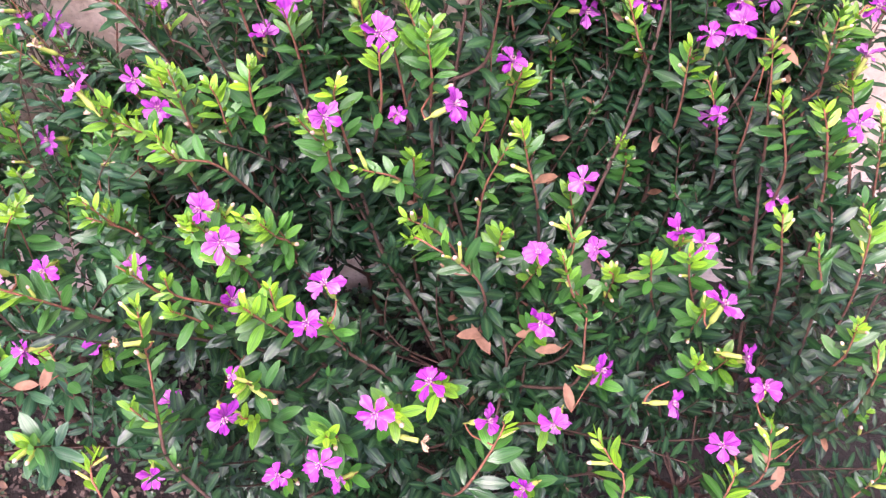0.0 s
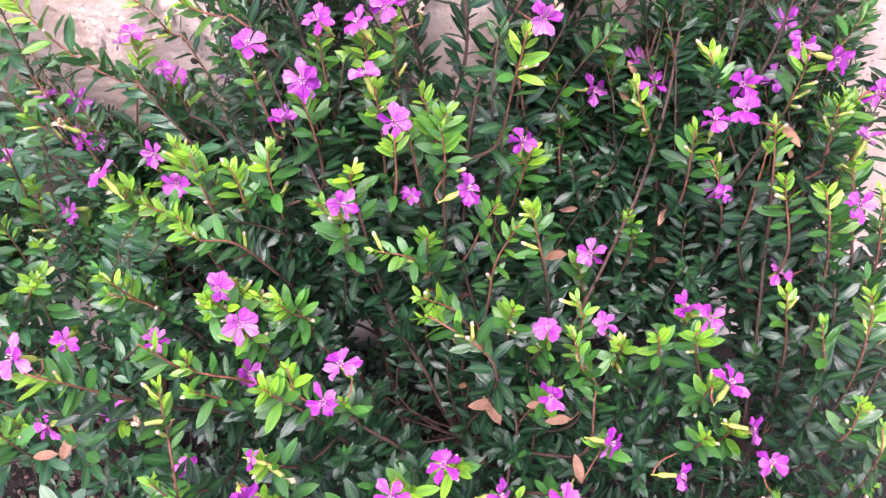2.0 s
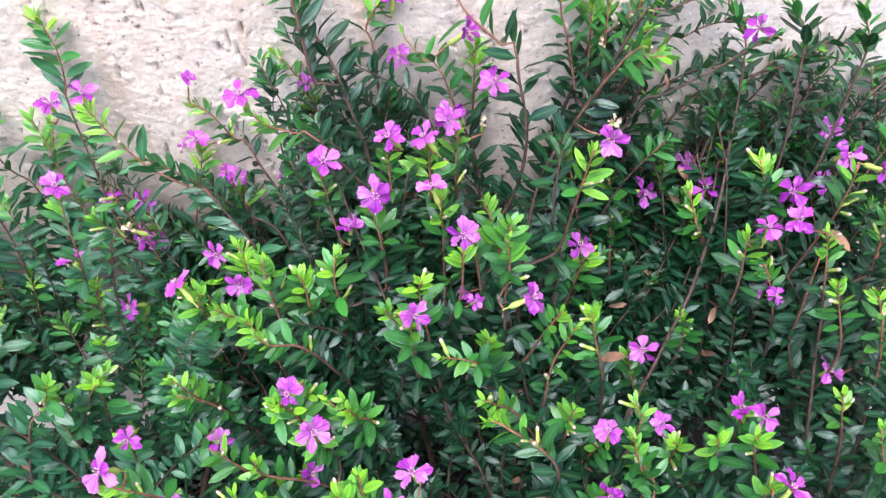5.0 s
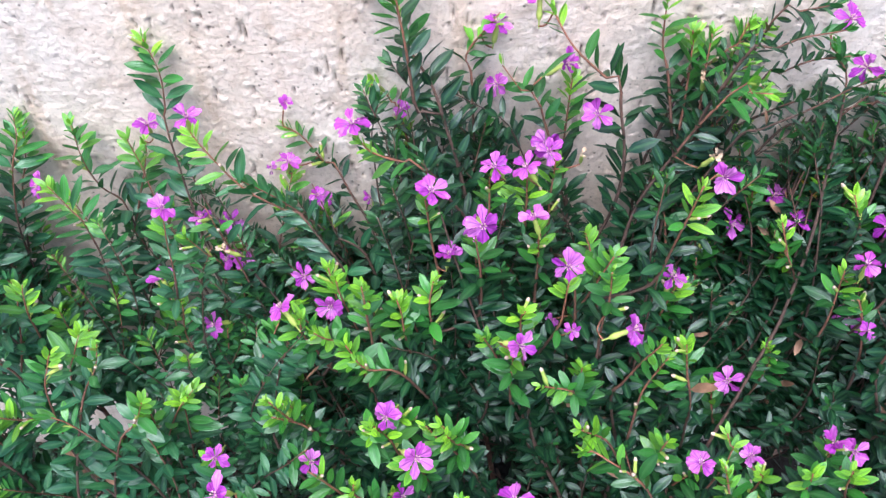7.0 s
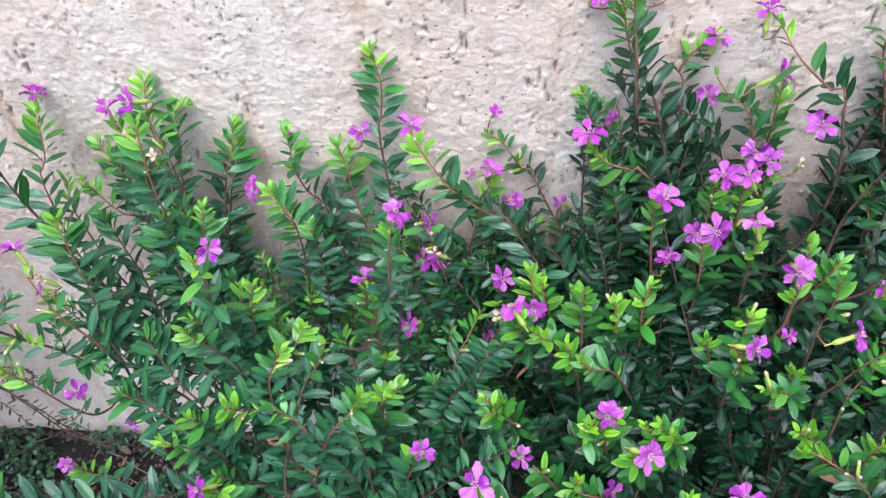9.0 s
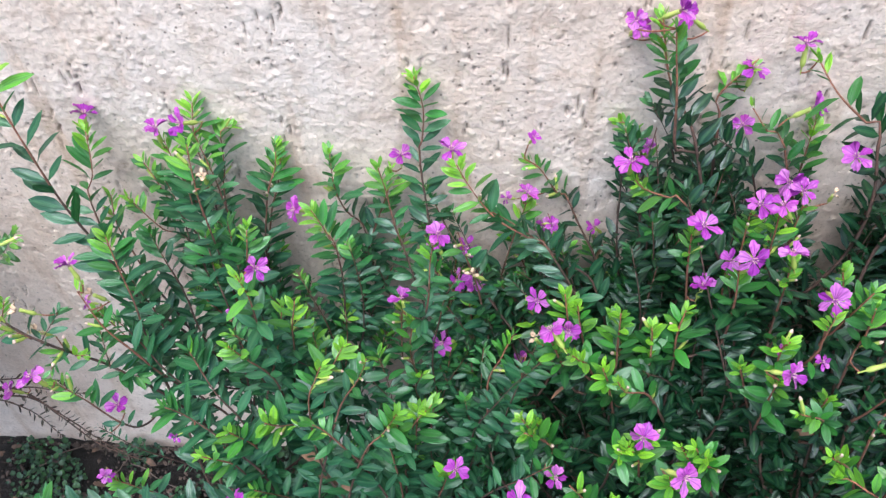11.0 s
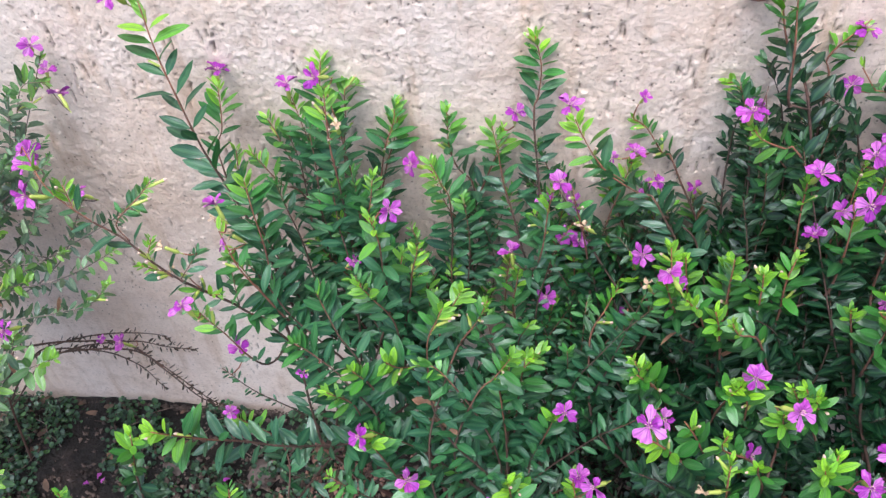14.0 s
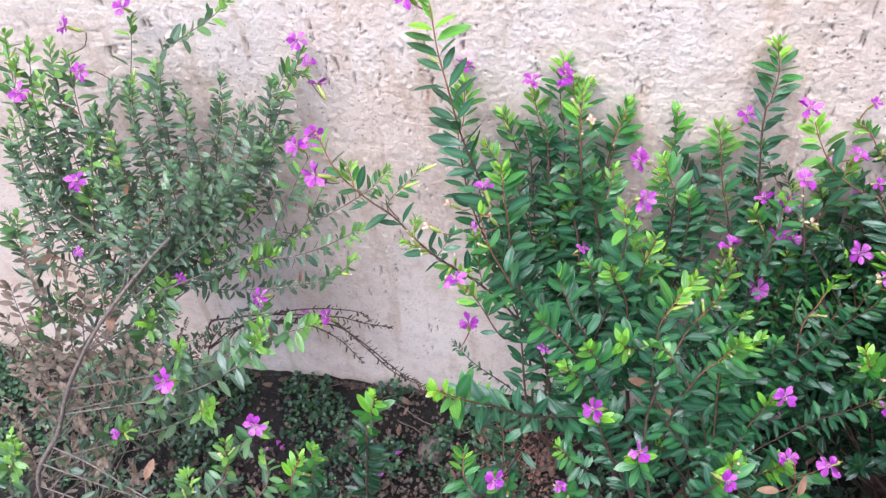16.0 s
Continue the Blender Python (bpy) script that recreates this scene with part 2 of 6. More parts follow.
def stamp(face, x, z, at_x, at_z, half_x, half_z, depth, bend):
    """Presses one rounded tear or raises one lump into the face, keeping the deeper or higher value."""
    i0, i1 = np.searchsorted(x, (at_x - half_x - abs(bend), at_x + half_x + abs(bend)))
    k0, k1 = np.searchsorted(z, (at_z - half_z, at_z + half_z))
    if i1 <= i0 or k1 <= k0:
        return
    v = (z[k0:k1] - at_z)[:, None] / half_z
    u = (x[i0:i1][None, :] - at_x - bend * np.sin(v * 2.6)) / (half_x * (0.65 + 0.35 * v))
    face[k0:k1, i0:i1] = np.maximum(face[k0:k1, i0:i1], depth * np.clip(1.25 - u * u - v * v, 0, 1))


def build_wall():
    x = np.concatenate([[-6.0, -3.0, -1.5], np.arange(-1.0, -0.61, 0.0022), np.arange(-0.61, 0.02, 0.00105), np.arange(0.02, 0.26, 0.0018), [0.5, 0.9, 3.0, 6.0]])
    z = np.concatenate([[-0.3, -0.15], np.arange(-0.03, 0.18, 0.0014), np.arange(0.18, 0.50, 0.00105), np.arange(0.50, 0.60, 0.01), [0.8, 1.2, 1.7, 2.2]])
    shape = (len(z), len(x))
    def field(size_z, size_x, seed):
        return field_at(x, z, size_x, size_z, seed)
    rough = np.clip(0.30 + (z[:, None] - 0.16) * 3.4 + 0.9 * (field(0.10, 0.12, 9) - 0.5), 0.16, 1.0)
    h = 0.0024 * (field(0.08, 0.11, 1) - 0.5) + 0.0006 * (field(0.020, 0.028, 2) - 0.5)
    crust = 0.45 * field(0.0110, 0.0075, 3) + 0.32 * field(0.0052, 0.0036, 4) + 0.23 * field(0.0026, 0.0021, 5)
    h += rough * (0.0016 * (np.clip(crust, 0.30, 0.62) - 0.5) + 0.0004 * (field(0.0016, 0.0018, 6) - 0.5))
    r = np.random.default_rng(77)
    lumps, tears = np.zeros(shape), np.zeros(shape)
    beds = field(0.035, 0.045, 14)
    def lies_in(at_x, at_z, some):
        return some[min(len(z) - 1, int(np.searchsorted(z, at_z))), min(len(x) - 1, int(np.searchsorted(x, at_x)))]
    for _ in range(5200):
        at_x, at_z = r.uniform(-0.75, 0.15), r.uniform(0.12, 0.50)
        if lies_in(at_x, at_z, beds) * lies_in(at_x, at_z, rough) > r.uniform(0.16, 0.66):
            size = r.uniform(0.0009, 0.0021) * (1.5 if r.random() < 0.1 else 1.0)
            stamp(lumps, x, z, at_x, at_z, size * r.uniform(0.9, 1.5), size, r.uniform(0.5, 1.0), 0.0)
    streams = field(0.055, 0.012, 8)
    for _ in range(5200):
        at_x, at_z = r.uniform(-0.75, 0.15), r.uniform(0.06, 0.50)
        run = lies_in(at_x, at_z, streams) * (0.5 + 0.5 * lies_in(at_x, at_z, rough))
        if run > r.uniform(0.28, 0.80):
            long = r.uniform(0.0008, 0.0020) if r.random() < 0.62 else r.uniform(0.002, 0.0070)
            stamp(tears, x, z, at_x, at_z, r.uniform(0.00065, 0.00110), long, r.uniform(0.6, 1.0), r.uniform(-0.0007, 0.0007))
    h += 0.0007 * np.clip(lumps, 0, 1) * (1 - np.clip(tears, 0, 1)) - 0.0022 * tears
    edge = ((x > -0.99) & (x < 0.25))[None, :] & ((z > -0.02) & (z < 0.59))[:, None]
    # the tears' mask is kept for painting their shade
    h, pit_shade = h * edge, tears * edge
    grain = np.clip(lumps, 0, 1) * edge
    xx, zz = np.meshgrid(x, z)
    verts = np.stack([xx, -h, zz], -1).reshape(-1, 3)
    i = np.arange(shape[0] * shape[1]).reshape(shape)
    faces = np.stack([i[:-1, :-1], i[:-1, 1:], i[1:, 1:], i[1:, :-1]], -1).reshape(-1, 4)
    back = [(-6, 0.2, -0.3), (6, 0.2, -0.3), (6, 0.2, 2.2), (-6, 0.2, 2.2)]
    k = len(verts)
    c = [i[0, 0], i[0, -1], i[-1, -1], i[-1, 0]]
    rest = [(k + 1, k, k + 3, k + 2), (c[0], k, k + 1, c[1]), (c[1], k + 1, k + 2, c[2]), (c[2], k + 2, k + 3, c[3]), (c[3], k + 3, k, c[0])]
    me = bpy.data.meshes.new("wall_garden")
    me.from_pydata(np.concatenate([verts, back]).tolist(), [], faces.tolist() + [tuple(int(a) for a in q) for q in rest])
    for key, some in (("pit_shade", pit_shade), ("grain", grain)):
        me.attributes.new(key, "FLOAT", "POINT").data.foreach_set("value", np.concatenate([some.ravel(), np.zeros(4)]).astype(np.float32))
    me.polygons.foreach_set("use_smooth", [True] * len(faces) + [False] * 5)
    ob = link_mesh("wall_garden", me, STUCCO)
    return tagged(ob, "cream garden wall of rough, pitted thrown stucco", "wall", kind="structure")


# ---- the ground: one sheet of dark soil, lumpy near the wall ----
def build_ground():
    x = np.concatenate([[-900.0, -100, -20, -4, -1.6], np.arange(-1.0, 0.5, 0.006), [0.8, 2, 8, 60, 900.0]])
    y = np.concatenate([[-900.0, -100, -12, -3, -1.4], np.arange(-0.8, 0.02, 0.006), [0.03, 0.4, 6, 60, 900.0]])
    shape = (len(y), len(x))
    h = 0.018 * (smooth_field(shape, (9, 16), 21) - 0.5) + 0.012 * (smooth_field(shape, (34, 60), 22) - 0.5) + 0.007 * (smooth_field(shape, (95, 170), 23) - 0.5)
    xx, yy = np.meshgrid(x, y)
    near = ((np.abs(xx + 0.25) < 0.78) & (yy > -0.81) & (yy < 0.1)).astype(float)
    slope = 0.055 * np.clip(xx + 0.5, -0.4, 0.8)
    verts = np.stack([xx, yy, h * near + slope], -1).reshape(-1, 3)
    i = np.arange(shape[0] * shape[1]).reshape(shape)
    faces = np.stack([i[:-1, :-1], i[:-1, 1:], i[1:, 1:], i[1:, :-1]], -1).reshape(-1, 4)
    ob = link_mesh("ground", mesh_from("ground", verts.tolist(), faces.tolist()), SOIL)
    return tagged(ob, "dark crumbly garden soil at the wall's foot", "soil", kind="structure")


def ground_height(x):
    return 0.055 * min(max(x + 0.5, -0.4), 0.8)


build_wall()
build_ground()


# ---- plants ----
rng = random.Random(11)
# up and forward: the mean direction to the camera, close to the daylight's
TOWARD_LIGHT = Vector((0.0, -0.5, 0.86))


def leaf_shape(wide, fold, droop, rows, cols=5):
    """A lance-shaped leaf one unit long along y, face up, folded along its rib: points, faces, the rib's weight and the veins' run."""
    pts, rib, vein, faces = [], [], [], []
    for r in range(rows + 1):
        t = r / rows * (1.32 - 0.32 * r / rows)
        w = wide * max(0.04, math.sin(math.pi * t ** 0.96) ** 0.60) * (1.0 if t < 0.98 else 0.1)
        z = -droop * t * t + 0.015 * math.sin(7 * t)
        for k in range(cols):
            c = k / (cols - 1) * 2 - 1
            lift = 2.2 * (abs(c) - 0.75 * c * c) if cols > 3 else abs(c)
            pts.append((c * w, t, z + fold * lift * w))
            rib.append(1.0 - abs(c))
            vein.append(t - 0.42 * abs(c) * (0.4 + t))
    faces = [(r * cols + k, r * cols + k + 1, (r + 1) * cols + k + 1, (r + 1) * cols + k) for r in range(rows) for k in range(cols - 1)]
    return np.array(pts), faces, np.array(rib), np.array(vein)


LEAF_SHAPES = [leaf_shape(0.179, 0.44, 0.16, 5), leaf_shape(0.198, 0.36, 0.26, 5), leaf_shape(0.163, 0.54, 0.06, 5), leaf_shape(0.186, 0.46, -0.06, 5),
               leaf_shape(0.168, 0.52, 0.14, 4), leaf_shape(0.182, 0.44, 0.28, 4), leaf_shape(0.152, 0.58, 0.05, 4), leaf_shape(0.172, 0.50, -0.06, 4),
               leaf_shape(0.168, 0.36, 0.12, 4, 3), leaf_shape(0.182, 0.26, 0.24, 4, 3), leaf_shape(0.152, 0.44, 0.04, 4, 3), leaf_shape(0.172, 0.36, -0.06, 4, 3)]
LEAF_UNIT = 0.0130
LEAF_MESHES = {}


def single_leaf_mesh(kind, age, mat):
    key = (kind, age, mat.name)
    if key not in LEAF_MESHES:
        pts, faces, rib, vein = LEAF_SHAPES[kind]
        me = mesh_from("leaf", (pts * LEAF_UNIT).tolist(), faces, {"age": [age / 5] * len(pts), "rib": rib, "vein": vein})
        me.materials.append(mat)
        LEAF_MESHES[key] = me
    return LEAF_MESHES[key]


class Leaves:
    """Gathers leaves and links them as one mesh."""

    def __init__(self):
        self.pts, self.faces, self.age, self.rib, self.vein, self.count = [], [], [], [], [], 0

    def add(self, m, length, age, kind):
        pts, faces, rib, vein = LEAF_SHAPES[kind]
        r = np.array(m.to_3x3())
        self.pts.append(pts * length @ r.T + np.array(m.translation))
        self.faces += [tuple(i + self.count for i in f) for f in faces]
        self.age.append(np.full(len(pts), age))
        self.rib.append(rib)
        self.vein.append(vein)
        self.count += len(pts)

    def mesh(self, name, mat):
        me = mesh_from(name, np.concatenate(self.pts).tolist(), self.faces, {"age": np.concatenate(self.age), "rib": np.concatenate(self.rib), "vein": np.concatenate(self.vein)})
        me.materials.append(mat)
        return me


def tube(points, radii, ages, sides=6):
    """A round stem through the points: mesh lists."""
    pts, faces, age = [], [], []
    side = Vector((0.31, 0.77, 0.55))
    for i, p in enumerate(points):
        along = (points[min(i + 1, len(points) - 1)] - points[max(i - 1, 0)]).normalized()
        side = (side - along * side.dot(along)).normalized()
        other = along.cross(side)
        for k in range(sides):
            a = 2 * math.pi * k / sides
            pts.append(p + (side * math.cos(a) + other * math.sin(a)) * radii[i])
            age.append(ages[i])
    for i in range(len(points) - 1):
        for k in range(sides):
            a, b = i * sides + k, i * sides + (k + 1) % sides
            faces.append((a, b, b + sides, a + sides))
    faces += [tuple(range(sides))[::-1], tuple(range(len(pts) - sides, len(pts)))]
    return pts, faces, age


def smooth_line(knots, step=0.004):
    """Points along a smooth curve through the knots."""
    ks = [knots[0] * 2 - knots[1], *knots, knots[-1] * 2 - knots[-2]]
    line = []
    for a, b, c, d in zip(ks, ks[1:], ks[2:], ks[3:]):
        n = max(2, int((c - b).length / step))
        for i in range(n):
            t = i / n
            line.append(0.5 * (b * 2 + (c - a) * t + (a * 2 - b * 5 + c * 4 - d) * t * t + (b * 3 - a - c * 3 + d) * t ** 3))
    return line + [knots[-1]]


class Shrub:
    """One plant: an empty at its foot, its branches, leaves and flowers as parts."""

    def __init__(self, label, foot, leaf, stem, singles=300, dry=0.006, spread=1.0, join=0.03, ripe=0.054, stout=1.0, reach=0.13, flat=0.22):
        self.root = tagged(new("flowering_shrub"), label, "shrub")
        self.foot, self.leaf, self.stem, self.singles, self.dry, self.spread, self.join, self.ripe, self.stout, self.reach, self.flat = Vector(foot), leaf, stem, singles, dry, spread, join, ripe, stout, reach, flat
        self.root.location = self.foot
        self.tips, self.lines, self.forks, self.blooms = [], [], [], []

    def trunk(self, *knots, thick=0.0026):
        """A woody stem from its top down to the soil; shoots spring from it."""
        line = smooth_line([self.local(k) for k in knots], 0.01)
        n = len(line)
        pts, faces, age = tube(line, [thick * (0.45 + 0.55 * i / n) for i in range(n)], [0.7 + 0.3 * i / n for i in range(n)], 8)
        link_mesh("trunk", mesh_from("trunk", pts, faces, {"age": age}), self.stem, self.root)
        self.forks += line[: int(n * 0.85)]

    def local(self, p):
        return Vector(p) - self.foot


def shoot(plant, *knots, size=1.0, buds=1, old=0.0, reach=None, near=True, leafy=1.0, dead=False, lax=1.0):
    """A leafy shoot from its tip down through the knots, and its stem on to the plant's foot."""
    reach = plant.reach if reach is None else reach
    knots = [plant.local(k) for k in knots]
    tip, last = knots[0], knots[-1]
    before = knots[-2] if len(knots) > 1 else tip + Vector((0, 0, 0.03))
    onward = (last - before).normalized()
    lower = [f for f in plant.forks if f.z < last.z - plant.join] or plant.forks[-3:]
    foot = min(lower, key=lambda f: (f - last).length * rng.uniform(0.8, 1.3) + abs(f.z - last.z * 0.45) * 16 * plant.join)
    if (len(knots) == 2 and reach < 0.07) or reach < 0.02:
        beside = [p for line in plant.lines for p in line if (p - last).length < 0.06 and last.z - p.z > 0.8 * math.hypot(p.x - last.x, p.y - last.y)]
        foot = min(beside, key=lambda p: (p - last).length) if beside else foot
    away = foot - last
    bend = last + onward * min(0.03, away.length * 0.22) + away * 0.28
    line = smooth_line([*knots, bend, foot], 0.004 if near else 0.007)
    run = [0.0]
    for a, b in zip(line, line[1:]):
        run.append(run[-1] + (b - a).length)
    jitter = Vector((rng.uniform(0, 9), rng.uniform(0, 9), rng.uniform(0, 9)))
    line = [p + Vector(noise.noise_vector(p * 28 + jitter)) * 0.0016 * min(1, s / 0.02) for p, s in zip(line, run)]
    radii = [rng.uniform(0.86, 1.16) * (0.00032 + 0.00026 * min(1, s / 0.05) + 0.0007 * min(1, s / 0.35)) * (0.72 + 0.28 * size) * (1.0 if near else 0.8) * plant.stout for s in run]
    pts, faces, age = tube(line, radii, [min(1.0, old + s / 0.065) for s in run], 6 if near else 4)
    me = mesh_from("branch", pts, faces, {"age": age})
    branch = link_mesh("branch", me, plant.stem, plant.root)
    plant.tips.append(tip)
    plant.lines.append(line[: max(4, int(len(line) * 0.6))])
    visible = sum((b - a).length for a, b in zip(knots, knots[1:])) + reach
    leaves, withered, s, node, i = Leaves(), Leaves(), 0.0, 0, 0
    spin = rng.uniform(-0.9, 0.9)
    flat = plant.flat * (rng.uniform(0.3, 1.1) if lax == 1.0 else 1.0)
    early = rng.choice((0.0, 0.0, 0.04, 0.10, 0.18))
    gap = rng.uniform(0.68, 1.0) * (0.5 + 0.5 * size) * lax
    full = LEAF_UNIT * size * rng.uniform(0.80, 1.10) * (1 + 0.12 * flat)
    while s < min(visible, run[-1] * 0.85):
        while i < len(run) - 2 and run[i + 1] < s:
            i += 1
        f = (s - run[i]) / max(1e-6, run[i + 1] - run[i])
        p = line[i].lerp(line[i + 1], min(1, f))
        up = (line[max(0, i - 2)] - line[min(len(line) - 1, i + 3)]).normalized()
        face = TOWARD_LIGHT - up * TOWARD_LIGHT.dot(up)
        face = face.normalized() if face.length > 0.1 else up.orthogonal().normalized()
        side = up.cross(face).normalized()
        grown = min(1.0, 0.42 + 0.25 * max(0.0, old) + s / (0.017 * max(1.0, size)) * 0.58)
        fade = 1.0 if s < visible * 0.75 else 0.8
        stray = (0.32 if s < 0.03 else 0.50) * (1 - 0.15 * flat)
        for hand in (1, -1):
            if rng.random() > leafy * (0.97 - 0.06 * flat if s < visible * 0.6 else 0.82):
                continue
            turn = spin * (1 - 0.3 * flat) + rng.gauss(0, 0.55 - 0.2 * flat) + (math.pi / 2 if node % 2 and rng.random() < 0.55 - 0.45 * flat else 0)
            lateral = (side * math.cos(turn) + face * math.sin(turn)) * hand
            open_angle = radians(min(56, 26 + s * 1700)) * (rng.uniform(0.68, 1.3) if near else rng.uniform(0.8, 1.6)) * plant.spread
            ahead = (up * math.cos(open_angle) + lateral * math.sin(open_angle)).normalized()
            normal = up * math.sin(open_angle) - lateral * math.cos(open_angle) + TOWARD_LIGHT * ((0.55 if s < 0.03 else 0.40) + 0.40 * flat) + Vector((rng.gauss(0, stray), rng.gauss(0, stray), rng.gauss(0, stray)))
            across = ahead.cross(normal).normalized()
            normal = across.cross(ahead)
            m = Matrix((across, ahead, normal)).transposed().to_4x4()
            m.translation = p + ahead * 0.0006
            length = full * grown * fade * rng.uniform(0.70, 1.16)
            if hides_flower(plant, m.translation + ahead * length * 0.5, length):
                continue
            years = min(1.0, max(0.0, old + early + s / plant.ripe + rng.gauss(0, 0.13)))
            kind = rng.randrange(4) + (8 if not near else 0 if s < 0.03 else 4)
            if near and node < 4 and plant.singles > 0 and not dead:
                plant.singles -= 1
                one = link_mesh("leaf", single_leaf_mesh(kind, round(years * 5), plant.leaf), None, branch)
                one.matrix_basis = m @ Matrix.Scale(length / LEAF_UNIT, 4)
            elif s > 0.03 and rng.random() < plant.dry:
                withered.add(m, length, years, kind)
            else:
                leaves.add(m, length, years, kind)
        s += (0.0023 + min(0.0034, s * 0.15)) * gap * rng.uniform(0.8, 1.25) * (1 + 0.42 * flat * min(1.0, s / 0.03))
        node += 1
    if leaves.count:
        tagged(link_mesh("foliage", leaves.mesh("foliage", DEAD_LEAF if dead else plant.leaf), None, branch, "dead brown leaves" if dead else ""), kind="stuff")
    if withered.count:
        tagged(link_mesh("withered_leaf", withered.mesh("withered_leaf", DRY_LEAF), None, branch, "dry brown leaf"), kind="stuff")
    for _ in range(max(0, buds + rng.choice((-1, -1, 0, 0, 1, 2))) if buds else 0):
        s = rng.uniform(0.003, 0.034)
        k = min(len(line) - 2, max(1, int(s / 0.004)))
        up = (line[k - 1] - line[k + 1]).normalized()
        out = (up.orthogonal() @ Matrix.Rotation(rng.uniform(0, 6.28), 3, up))
        lean = (up + out * rng.uniform(0.5, 1.1) + TOWARD_LIGHT * 0.4).normalized()
        bud = link_mesh("bud", BUD_MESH, None, branch)
        q = lean.to_track_quat("Z", "Y").to_matrix().to_4x4()
        bud.matrix_basis = Matrix.Translation(line[k]) @ q @ Matrix.Scale(rng.uniform(0.7, 1.1), 4)
    return branch


def lathe(profile, sides=7):
    """A turned form up the z axis from (radius, height) pairs."""
    pts = [(r * math.cos(2 * math.pi * k / sides), r * math.sin(2 * math.pi * k / sides), z) for r, z in profile for k in range(sides)]
    faces = [(i * sides + k, i * sides + (k + 1) % sides, (i + 1) * sides + (k + 1) % sides, (i + 1) * sides + k) for i in range(len(profile) - 1) for k in range(sides)]
    faces.append(tuple(range(len(pts) - sides, len(pts))))
    return pts, faces


def calyx_mesh():
    pts, faces = lathe([(0.0003, -0.0125), (0.00034, -0.0096), (0.0010, -0.0088), (0.00125, -0.0070), (0.00095, -0.0040), (0.0010, -0.0018), (0.0010, -0.00105)])
    me = mesh_from("flower", pts, faces)
    me.materials.append(CALYX)
    return me


def bud_mesh():
    pts, faces = lathe([(0.00028, 0.0), (0.0003, 0.002), (0.0008, 0.0026), (0.00095, 0.0042), (0.00075, 0.0078), (0.00095, 0.0094), (0.0007, 0.0104), (0.0002, 0.0110)])
    me = mesh_from("bud", pts, faces)
    me.materials.append(CALYX)
    me.materials.append(BUD_TIP)
    for poly in me.polygons:
        if poly.center.z > 0.0092:
            poly.material_index = 1
    return me


def petal_mesh(wide, long, seed, mat=None):
    """A crinkled petal along y from the flower's mouth, narrow at its claw, with dark veins running out from it."""
    r = random.Random(seed)
    rows, cols = 7, 7
    pts, rib = [], []
    for i in range(rows + 1):
        t = i / rows
        w = wide * (0.17 + 0.83 * math.sin(math.pi * min(1, t ** 1.5 * 0.64)) ** 1.3) * (1 if t < 0.95 else 0.80)
        for c in range(cols):
            u = (c / (cols - 1)) * 2 - 1
            y = 0.0002 + long * (t - 0.13 * t * u * u) + r.uniform(-1, 1) * 0.0006 * t * t
            z = 0.0014 * t - 0.0022 * t * t + 0.0005 * u * u * t + r.uniform(-1, 1) * 0.0007 * t
            pts.append((u * w / 2, y, z))
            rib.append(max(0.0, (1.0 if c == 3 else 0.80 if c in (1, 5) else 0.06) * (1 - t * (0.60 if c == 3 else 0.78))))
    faces = [(i * cols + c, i * cols + c + 1, (i + 1) * cols + c + 1, (i + 1) * cols + c) for i in range(rows) for c in range(cols - 1)]
    me = mesh_from("petal", pts, faces, {"rib": rib})
    me.materials.append(mat or PETAL)
    return me


def stamen_mesh():
    pts, faces = [], []
    for k in range(6):
        a = k * 1.05
        p, f, _ = tube([Vector((0.0004 * math.cos(a), 0.0004 * math.sin(a), -0.001)), Vector((0.0008 * math.cos(a), 0.0008 * math.sin(a), 0.0012)), Vector((0.0011 * math.cos(a), 0.0011 * math.sin(a), 0.0019))], [0.00014, 0.00014, 0.00034], [0, 0, 0], 4)
        faces += [tuple(i + len(pts) for i in q) for q in f]
        pts += p
    me = mesh_from("flower_centre", pts, faces)
    me.materials.append(ANTHER)
    return me


CALYX_MESH, BUD_MESH, STAMENS = calyx_mesh(), bud_mesh(), stamen_mesh()
SPENT_PETALS = [petal_mesh(0.0022, 0.0044, 11, SPENT), petal_mesh(0.0026, 0.0038, 12, SPENT)]
PETALS = [petal_mesh(0.0041, 0.0068, 1), petal_mesh(0.0047, 0.0069, 2), petal_mesh(0.0034, 0.0060, 3), petal_mesh(0.0043, 0.0056, 4), petal_mesh(0.0038, 0.0072, 5), petal_mesh(0.0046, 0.0063, 6)]


def flower(plant, x, y, z, upward=False, size=1.0, side=0):
    """Notes a flower: leaves keep clear of it, and open_flowers() builds it once the stems stand."""
    plant.blooms.append((Vector((x, y, z)), upward, size, side))


